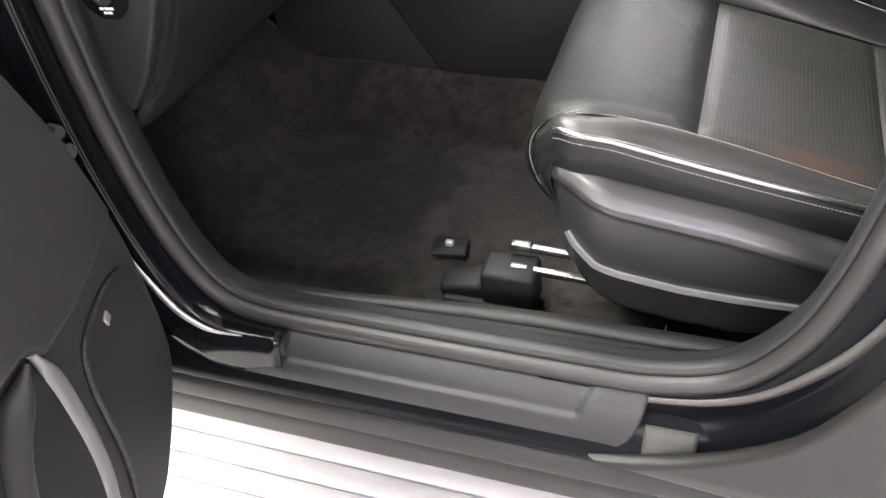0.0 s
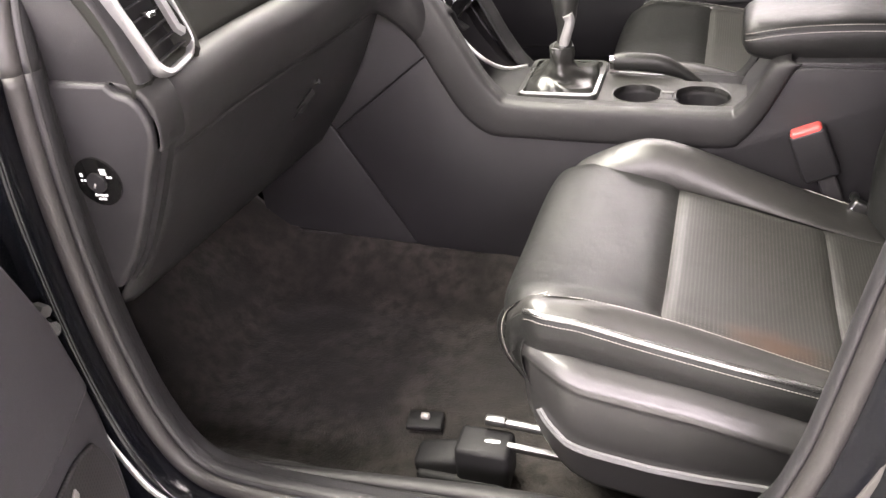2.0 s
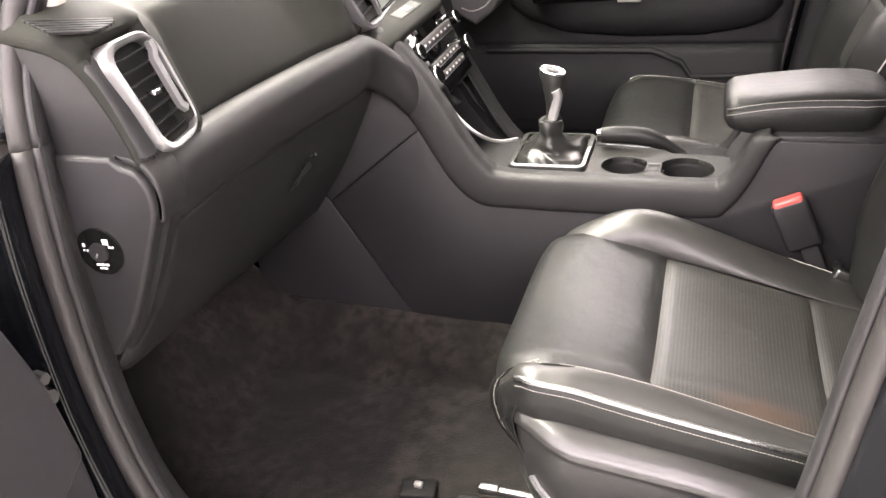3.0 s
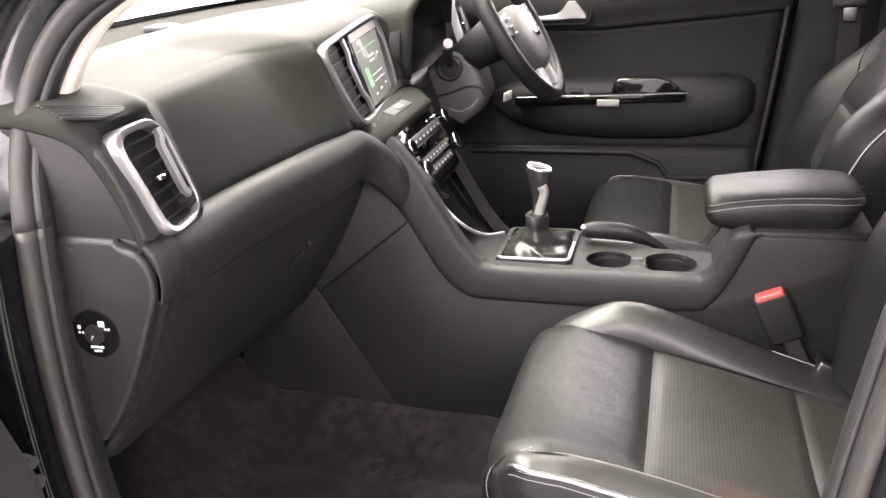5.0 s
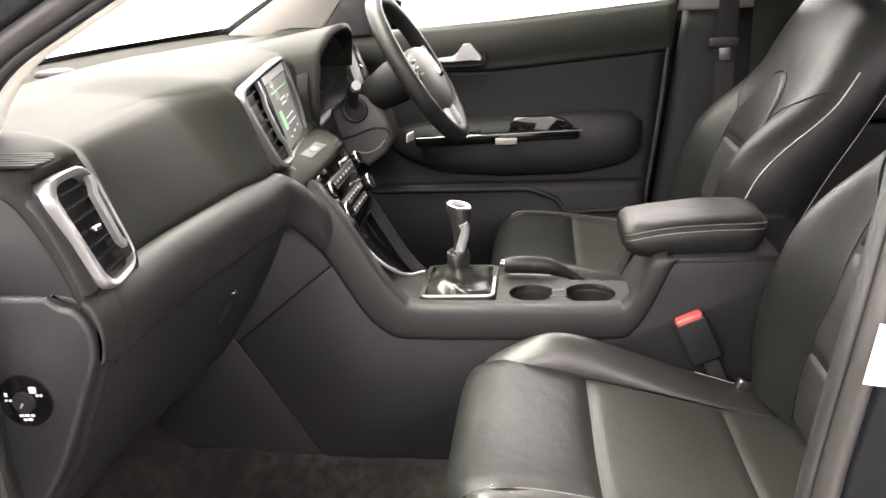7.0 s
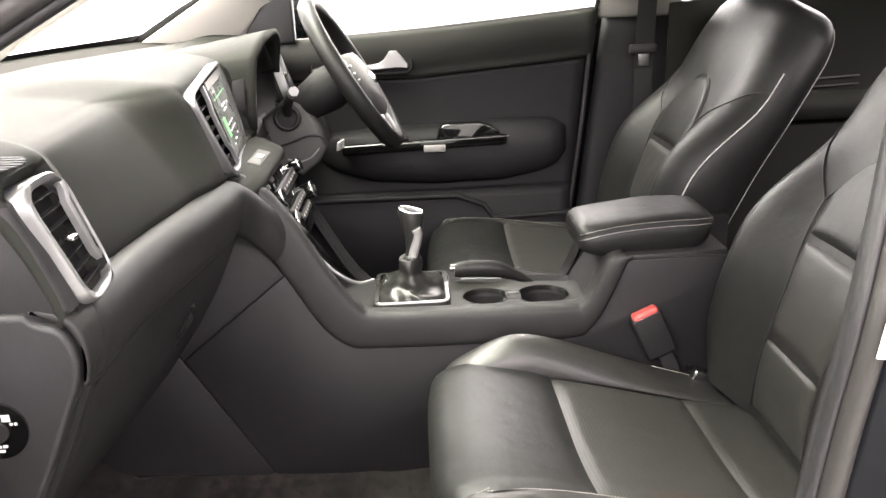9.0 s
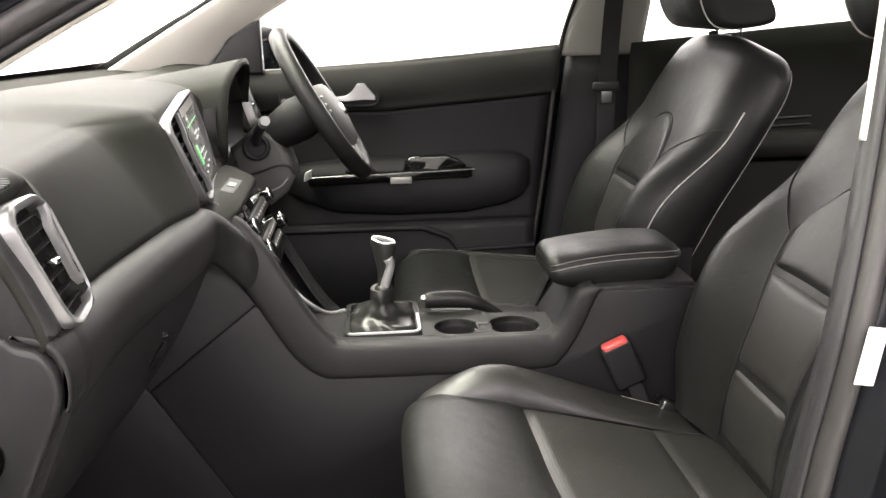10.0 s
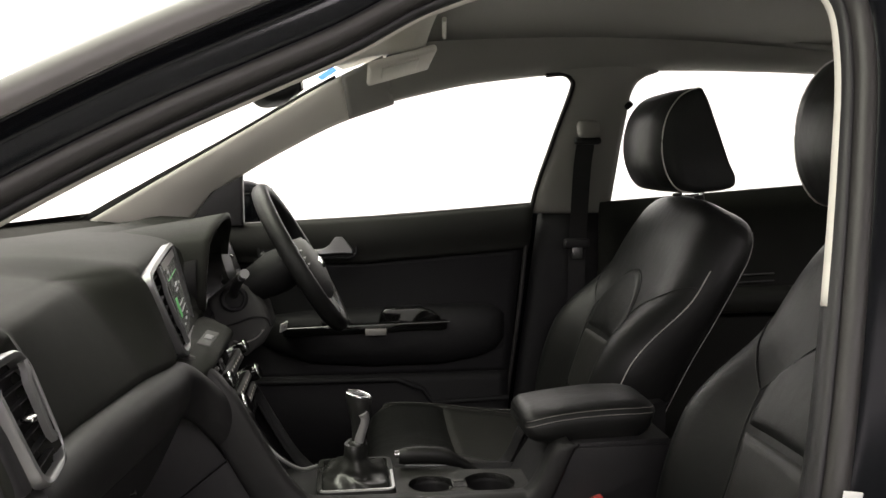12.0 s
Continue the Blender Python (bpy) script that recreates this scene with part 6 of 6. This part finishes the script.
    part("corner_flank", grid(lambda u, v: (lambda q: spline(cor, 20)[round(v * 20)] + q * Vector((0.026, sg * 0.030, -0.008 if q > 0 else 0.022)))(1.6 * u - 0.6), 16, 20), LEATHER, st, solid=0.0006)
    brim = pad(nose, wi - 0.032, 0.2125)
    part("corner_facing", grid(lambda u, v: brim(0.667 - 0.58 * v, 1).lerp(spline(cor, 20)[round(v * 20)], u), 4, 20), LEATHER, st)
    part("corner_roll", sweep([q + Vector((0.0035, -sg * 0.003, -0.006)) for q in spline(cor, 30)], 0.0075), LEATHER, st)
    part("corner_stitching", stitches(spline(cor, 40), 0.0042, 0.0025, 0.00045, (-0.004, sg * 0.0030, 0.003)), STITCH, st, "pale stitching")
    # skirt
    STOP = [(0.0, 0.619), (0.08, 0.600), (0.143, 0.590), (0.202, 0.581), (0.261, 0.567), (0.32, 0.553), (0.46, 0.53)]
    SBOT = [(0.0, 0.500), (0.019, 0.455), (0.055, 0.421), (0.091, 0.403), (0.16, 0.392), (0.228, 0.388), (0.31, 0.405), (0.46, 0.46)]

    def skirt(u, v):
        x = 0.002 + 0.458 * u
        z0, z1 = lerp_table(STOP, x)[0], lerp_table(SBOT, x)[0]
        rows = [(0, 0.236, 0.0), (0.02, 0.243, 0.0), (0.06, 0.2475, 0.001), (0.18, 0.262, 0.008), (0.29, 0.2735, 0.020), (0.32, 0.2745, 0.025), (0.34, 0.2720, 0.0285), (0.36, 0.267, 0.030)]
        if v < 0.36:
            w, d = lerp_table(rows, v)
            z = z0 - d
        else:
            t = (v - 0.36) / 0.64
            w, z = 0.267 - 0.017 * t ** 2.2, z0 - 0.030 + (z1 - z0 + 0.030) * t
        return P(x, w - 0.036 * (1 - step(x, -0.012, 0.085)) ** 1.5, z)
    sk = part("side_skirt", grid(skirt, 46, 40), SKIRT_PLASTIC, st, "grained plastic side skirt", solid=0.001)
    STRIP = [(0.010, 0.526), (0.029, 0.500), (0.056, 0.482), (0.09, 0.474), (0.156, 0.464), (0.219, 0.461), (0.291, 0.462)]
    part("skirt_strip", sweep([P(x, 0.2660 - 0.036 * (1 - step(x, -0.012, 0.085)) ** 1.5, lerp_table(STRIP, x)[0]) for x in [0.020 + 0.271 * k / 30 for k in range(31)]], [(-0.0020, -0.0042), (0.0020, -0.0042), (0.0020, 0.0042), (-0.0020, 0.0042)]), RIM_GREY, sk, "silver trim strip")
    part("cushion_core", rbox(P(0.22, 0.02, 0.50), (0.40, 0.40, 0.13), 0.03), DARK, st)
    part("cushion_front", grid(lambda u, v: P(0.004 + 0.04 * v, -0.185 + 0.40 * u, 0.515 - 0.10 * v), 8, 4), HARD, st, solid=0.006)
    P = lambda x, w, z: Vector((x + dx, yc + sg * w, z))
    # backrest: one padded body with panels let into its front
    CL = spline([(0.452, 0, 0.560), (0.455, 0, 0.66), (0.484, 0, 0.77), (0.530, 0, 0.865), (0.585, 0, 0.955), (0.634, 0, 1.035), (0.676, 0, 1.098), (0.700, 0, 1.136), (0.712, 0, 1.158)], 80)
    NF = Vector((-0.86, 0, 0.50))
    HW = [(0, 0.215), (0.12, 0.240), (0.3, 0.247), (0.5, 0.247), (0.62, 0.243), (0.70, 0.236), (0.78, 0.224), (0.84, 0.208), (0.89, 0.188), (0.93, 0.163), (0.965, 0.130), (1.0, 0.075)]
    SET = [(0, 0.0), (0.80, 0.0), (0.88, 0.004), (0.94, 0.012), (1.0, 0.030)]
    DEEP = [(0, 0.10), (0.3, 0.110), (0.7, 0.102), (0.9, 0.085), (1.0, 0.060)]
    hw_at = lambda v: lerp_table(HW, v)[0]

    def centre(v):
        k = max(0, min(79.999, v * 80))
        return CL[int(k)].lerp(CL[int(k) + 1], k - int(k))

    def front(q, v):
        low = 1 - step(v, 0.30, 0.56)
        up = step(v, 0.50, 0.72)
        f = (0.056 * low) * step(abs(q), 0.30, 0.80) + 0.020 * up * (1 - q * q)
        return f - (0.040 + 0.018 * low) * abs(q) ** 9 - lerp_table(SET, v)[0]

    def back(w, v, out=0.0):
        c = centre(v)
        return P(c.x, w, c.z) + NF * (front(max(-1, min(1, w / hw_at(v))), v) + out)

    rings = []
    for k in range(61):
        v = k / 60
        c, hw, deep = centre(v), hw_at(v), lerp_table(DEEP, v)[0]
        ring = [back(hw * q, v) for q in [math.sin(math.pi / 2 * j / 20) for j in range(-20, 21)]]
        edge = front(1, v)
        for t, kw in ((0.25, 1.025), (0.5, 1.035), (0.75, 1.02), (0.93, 0.98)):
            ring.append(P(c.x, hw * kw, c.z) + NF * (edge + (-deep - edge) * t))
        ring += [P(c.x, hw * q, c.z) + NF * (-deep - 0.012 * (1 - q * q)) for q in (0.90, 0.6, 0.3, 0, -0.3, -0.6, -0.90)]
        for t, kw in ((0.93, 0.98), (0.75, 1.02), (0.5, 1.035), (0.25, 1.025)):
            ring.append(P(c.x, -hw * kw, c.z) + NF * (edge + (-deep - edge) * t))
        rings.append(ring)
    part("backrest", loft(rings), LEATHER, st, "smooth leather backrest with side bolsters")
    wi_at = lambda v: lerp_table([(0, 0.088), (0.18, 0.080), (0.25, 0.082), (0.343, 0.098), (0.41, 0.106), (0.6, 0.106)], v)[0]
    arch = lambda w: 0.548 - 0.14 * min(1, abs(w) / 0.106) ** 2.2
    for nm, va, vb, mt, lb, top in (("lumbar_pad", 0.02, 0.168, PERF, "", False), ("middle_pad", 0.172, 0.340, PERF, "perforated leather back panel", False), ("upper_pad", 0.344, 0.41, LEATHER, "smooth leather upper panel", True)):
        part(nm, pillow(lambda u, v: (lambda w: back(w, va + ((arch(w) if top else vb) - va) * v, -0.004))((2 * u - 1) * wi_at(va + (vb - va) * v)), 24, 18, 0.010, NF, 0.10, uv=(0.25, 0.25)), mt, st, lb)
    for side in (-1, 1):
        part("bolster_seam", sweep([back(side * wi_at(0.02 + 0.39 * k / 30), 0.02 + 0.39 * k / 30, 0.0008) for k in range(31)], 0.0016), DARK, st)
        SH = spline([(0.106, 0.408, 0), (0.150, 0.455, 0), (0.186, 0.495, 0), (0.215, 0.535, 0), (0.240, 0.560, 0)], 16)
        part("shoulder_seam", sweep([back(side * p.x, p.y, 0.0008) for p in SH], 0.0016), DARK, st)
        part("flank_piping", sweep([(lambda v: P(centre(v).x, side * hw_at(v) * 1.012, centre(v).z) + NF * (front(0.93, v) - 0.016))(0.06 + 0.56 * k / 30) for k in range(31)], 0.0014), PIPING, st, "pale piping")
        part("rear_piping", sweep([(lambda v: P(centre(v).x, side * hw_at(v) * 0.985, centre(v).z) + NF * (-lerp_table(DEEP, v)[0] * 0.97))(0.05 + 0.80 * k / 30) for k in range(31)], 0.0009), SILVER, st)
    part("arch_seam", sweep([back(0.106 * q, arch(0.106 * q), 0.0010) for q in [k / 12 - 1 for k in range(25)]], 0.0016), DARK, st)
    # head restraint
    prof = spline([(0.655, 0, 1.163), (0.598, 0, 1.172), (0.563, 0, 1.212), (0.551, 0, 1.268), (0.562, 0, 1.326), (0.595, 0, 1.368), (0.636, 0, 1.386), (0.660, 0, 1.380), (0.690, 0, 1.310), (0.722, 0, 1.228), (0.738, 0, 1.194), (0.726, 0, 1.172), (0.655, 0, 1.163)], 48)[:-1]
    cen = Vector((0.660, 0, 1.27))
    rings = []
    for w, k, f in ((-0.130, 0.86, 0.52), (-0.129, 0.93, 0.60), (-0.124, 0.97, 0.70), (-0.108, 0.99, 0.86), (-0.075, 1.0, 0.96), (0, 1.01, 1.0), (0.075, 1.0, 0.96), (0.108, 0.99, 0.86), (0.124, 0.97, 0.70), (0.129, 0.93, 0.60), (0.130, 0.86, 0.52)):
        rings.append([P(hx + cen.x + (p.x - cen.x) * k * (f if p.x < cen.x else 1), w, cen.z + (p.z - cen.z) * k) for p in prof])
    hr = part("head_restraint", loft(rings), LEATHER, st, "rounded leather head restraint")
    for side in (-1, 1):
        part("seam", sweep([P(hx + cen.x + (q.x - cen.x) * 0.80, side * 0.1185, cen.z + (q.z - cen.z) * 0.985) for q in prof[1:28] if q.x < cen.x - 0.006], 0.0015), PIPING, hr, "fine pale seam")
        part("post", tube(P(0.722, side * 0.060, 1.09), P(0.706 + hx * 0.5, side * 0.060, 1.19), 0.006, 12), BRIGHT, st, "chrome post")
        part("post_collar", tube(P(0.722, side * 0.060, 1.130), P(0.716, side * 0.060, 1.158), 0.011, 14), HARD, st)
    return st


seat(-0.388, -1, 0.0, "black leather passenger seat with pale stitching", hx=0.010)
seat(0.385, 1, -0.012, "black leather driver's seat with white piping", hx=0.032, slide=0.025, sink=0.010, pitch=0.09)

# seat rails and floor fixings under the passenger seat
rail = thing("seat_rail", "black rail cover with bare steel runners", "seat rail", (-0.02, -0.56, 0.33))
part("rail_cover", rbox((-0.064, -0.597, 0.371), (0.075, 0.052, 0.068), 0.007), UNDER, rail)
part("rail_foot", rbox((-0.130, -0.594, 0.350), (0.070, 0.048, 0.040), 0.010, pose(0, 0, 0, 0, -14, 0)), UNDER, rail)
part("rail_base", rbox((-0.095, -0.605, 0.336), (0.13, 0.046, 0.031), 0.008), UNDER, rail)
part("runner", rbox((0.015, -0.570, 0.412), (0.16, 0.010, 0.010), 0.002, pose(0, 0, 0, 0, 3, 0)), STEEL, rail, "bright steel runner")
part("runner", rbox((0.015, -0.596, 0.397), (0.16, 0.010, 0.010), 0.002, pose(0, 0, 0, 0, 3, 0)), STEEL, rail, "bright steel runner")
part("runner_end", rbox((-0.054, -0.570, 0.4165), (0.030, 0.013, 0.012), 0.003), STEEL, rail)
clip = thing("mat_clip", "small black floor mat fixing", "mat clip", (-0.185, -0.51, 0.33))
part("clip_base", rbox((-0.183, -0.512, 0.334), (0.055, 0.036, 0.008), 0.003, pose(0, 0, 0, 0, 0, 8)), UNDER, clip)
part("clip_hook", rbox((-0.183, -0.510, 0.341), (0.014, 0.010, 0.010), 0.003), SILVER, clip)

# belts
buckle = thing("belt_buckle", "black seat belt buckle with red button", "belt buckle", (0.34, -0.165, 0.58))
bt = pose(0.337, -0.158, 0.640, 0, -24, 0)
part("buckle_body", rbox((0, 0, 0), (0.052, 0.026, 0.082), 0.006, None, 3), HARD, buckle).matrix_basis = bt
part("release_button", rbox((0, -0.001, 0.038), (0.044, 0.022, 0.016), 0.005, None, 3), RED, buckle, "red release button").matrix_basis = bt
part("stalk", rbox((0.004, 0.002, -0.062), (0.026, 0.008, 0.060), 0.003), BELT, buckle).matrix_basis = bt
part("anchor_bolt", tube((0.40, -0.165, 0.578), (0.40, -0.172, 0.578), 0.007, 10), STEEL, buckle)
sb = thing("seat_belt", "black driver's seat belt hanging with tongue", "seat belt", (0.55, 0.69, 0.5))
BL = spline([(0.533, 0.615, 1.285), (0.532, 0.640, 1.22), (0.534, 0.665, 1.12), (0.536, 0.690, 0.95), (0.540, 0.695, 0.70), (0.545, 0.70, 0.50)], 30)
part("webbing", sweep(BL, [(-0.023, -0.001), (0.023, -0.001), (0.023, 0.001), (-0.023, 0.001)], up=(0, 1, 0)), BELT, sb)
part("upper_guide", rbox((0.536, 0.612, 1.283), (0.070, 0.018, 0.018), 0.008, pose(0, 0, 0, -20, 0, 0), 3), DARK, sb, "black upper belt guide")
part("guide_cover", rbox((0.536, 0.606, 1.312), (0.058, 0.026, 0.044), 0.012, pose(0, 0, 0, -22, 0, 0), 3), SHADED_LINER, sb, "grey guide cover")
tg = part("tongue", rbox((0.528, 0.668, 1.020), (0.070, 0.016, 0.024), 0.007, None, 3), HARD, sb)
part("tongue_plate", rbox((0.530, 0.666, 0.996), (0.028, 0.004, 0.034), 0.003), STEEL, tg, "steel belt tongue")
hook = part("coat_hook", rbox((0.640, 0.612, 1.372), (0.022, 0.012, 0.016), 0.004, pose(0, 0, 0, 0, -40, 0)), DARK)
tagged(hook, "small black hook at the window edge", "hook")
lb = thing("seat_belt", "black passenger belt anchored beside the seat", "seat belt", (0.42, -0.18, 0.52))
part("anchor_plate", rbox((0.420, -0.195, 0.568), (0.060, 0.016, 0.022), 0.004, pose(0, 0, 0, 0, 25, 0)), STEEL, lb, "grey belt anchor")
part("webbing", rbox((0.43, -0.20, 0.545), (0.05, 0.006, 0.05), 0.002), BELT, lb)

# roof fittings
visor = thing("sun_visor", "pale grey driver's sun visor folded against the roof", "sun visor", (0.06, 0.42, 1.48))
part("visor_flap", rbox((0.050, 0.39, 1.436), (0.146, 0.22, 0.016), 0.007, pose(0, 0, 0, -4, -16, 0), 3), LINER, visor)
part("vanity_lid", rbox((0.047, 0.36, 1.429), (0.08, 0.12, 0.008), 0.003, pose(0, 0, 0, -4, -16, 0)), LINER, visor)
part("pivot", tube((0.16, 0.50, 1.515), (0.13, 0.26, 1.515), 0.005), LINER, visor)
gh = thing("grab_handle", "grey folded roof grab handle", "grab handle", (1.1, 0.5, 1.53))
part("handle_bar", sweep(spline([(1.00, 0.510, 1.535), (1.03, 0.500, 1.515), (1.12, 0.497, 1.508), (1.21, 0.500, 1.515), (1.24, 0.510, 1.535)], 20), 0.009), SHADED_LINER, gh)
rv = thing("interior_mirror", "dark interior mirror on the windscreen", "rear-view mirror", (-0.2, 0, 1.34))
part("mirror_housing", rbox((-0.192, 0.02, 1.367), (0.075, 0.22, 0.078), 0.028, pose(0, 0, 0, 0, -8, 8), 4), DARK, rv)
part("mirror_glass", rbox((-0.154, 0.02, 1.369), (0.004, 0.20, 0.050), 0.002, pose(0, 0, 0, 0, -8, 8)), BRIGHT, rv)
part("mirror_stem", tube((-0.20, 0.0, 1.40), (-0.26, 0.0, 1.44), 0.012, 10), DARK, rv)

# rear bench
bench = thing("rear_seat", "dark leather rear bench behind the front seats", "rear seat", (1.3, 0, 0.4))
part("cushion", rbox((1.28, 0, 0.52), (0.50, 1.26, 0.20), 0.06, None, 3), LEATHER, bench)
part("backrest", rbox((1.58, 0, 0.85), (0.18, 1.26, 0.62), 0.06, pose(0, 0, 0, 0, 20, 0), 3), LEATHER, bench)
rear_floor = part("rear_carpet", rbox((0.9, 0, 0.32), (0.9, 1.36, 0.04), 0.01), CARPET)
tagged(rear_floor, "dark rear footwell carpet", "carpet", kind="structure")
bulk = part("bulkhead", prism([(-0.80, 0.20), (-0.95, 0.45), (-1.02, 0.70), (-0.86, 1.06), (-0.92, 1.06), (-1.10, 0.70), (-1.02, 0.42), (-0.86, 0.20)], -0.72, 0.72, "y"), DARK)
tagged(bulk, "dark bulkhead in front of the footwells", "bulkhead", kind="structure")
for nm, y in (("cowl_side_left", -0.712), ("cowl_side_right", 0.74)):
    cs = part(nm, rbox((-0.755, y, 0.68), (0.51, 0.03, 0.76), 0.004), CARPET)
    tagged(cs, "dark footwell side trim", "trim", kind="structure")
tb = part("tailgate_panel", rbox((2.05, 0, 0.75), (0.05, 1.4, 0.9), 0.01), HARD)
tagged(tb, "dark boot lining behind the rear seat", "trim", kind="structure")

# body outside, as far as light and reflections meet it
bonnet = part("bonnet", grid(lambda u, v: (-0.86 - 0.95 * u, -0.72 + 1.44 * v, 0.900 - 0.20 * u - 0.04 * (2 * v - 1) ** 4), 10, 12), PAINT, solid=0.004)
tagged(bonnet, "black painted bonnet", "bonnet", kind="structure")

for nm, pts, y0, y1 in (("right_body_side", [(-0.95, 0.22), (2.1, 0.22), (2.1, 1.16), (0.5, 1.10), (-0.95, 1.02)], 0.775, 0.80), ("left_rear_door", [(0.085, 0.3665), (0.16, 0.358), (0.26, 0.345), (2.1, 0.345), (2.1, 1.16), (0.52, 1.10), (0.47, 0.95), (0.44, 0.80), (0.40, 0.70), (0.360, 0.622), (0.335, 0.560), (0.319, 0.523), (0.302, 0.489), (0.282, 0.462), (0.259, 0.441), (0.229, 0.419), (0.200, 0.403), (0.170, 0.388), (0.13, 0.3755)], -0.845, -0.825), ("left_rear_cladding", [(0.26, 0.22), (2.1, 0.22), (2.1, 0.340), (0.32, 0.340), (0.28, 0.330)], -0.846, -0.82), ("left_front_body", [(-0.95, 0.22), (-0.60, 0.22), (-0.585, 1.00), (-0.95, 1.02)], -0.82, -0.79)):
    tagged(part(nm, prism(pts, y0, y1, "y", 0.008 if "door" in nm else 0.0, 3), CLAD if "cladding" in nm else DOOR_EDGE if "door" in nm else PAINT), "black painted body side panel", "body panel", kind="structure")

# floor boards beside the car
board_mesh = None
for k in range(34):
    y = -0.7455 - 0.0445 * k + 0.0445 * 3
    if board_mesh is None:
        ob = part("board", rbox((0, 0, -0.008), (3.6, 0.0405, 0.016), 0.001, None, 1), BOARD, booth_floor)
        board_mesh = ob.data
    else:
        ob = new("board", board_mesh)
        ob.parent = booth_floor
    ob.location = (-0.6, y, 0)
    ob.matrix_parent_inverse = Matrix.Identity(4)
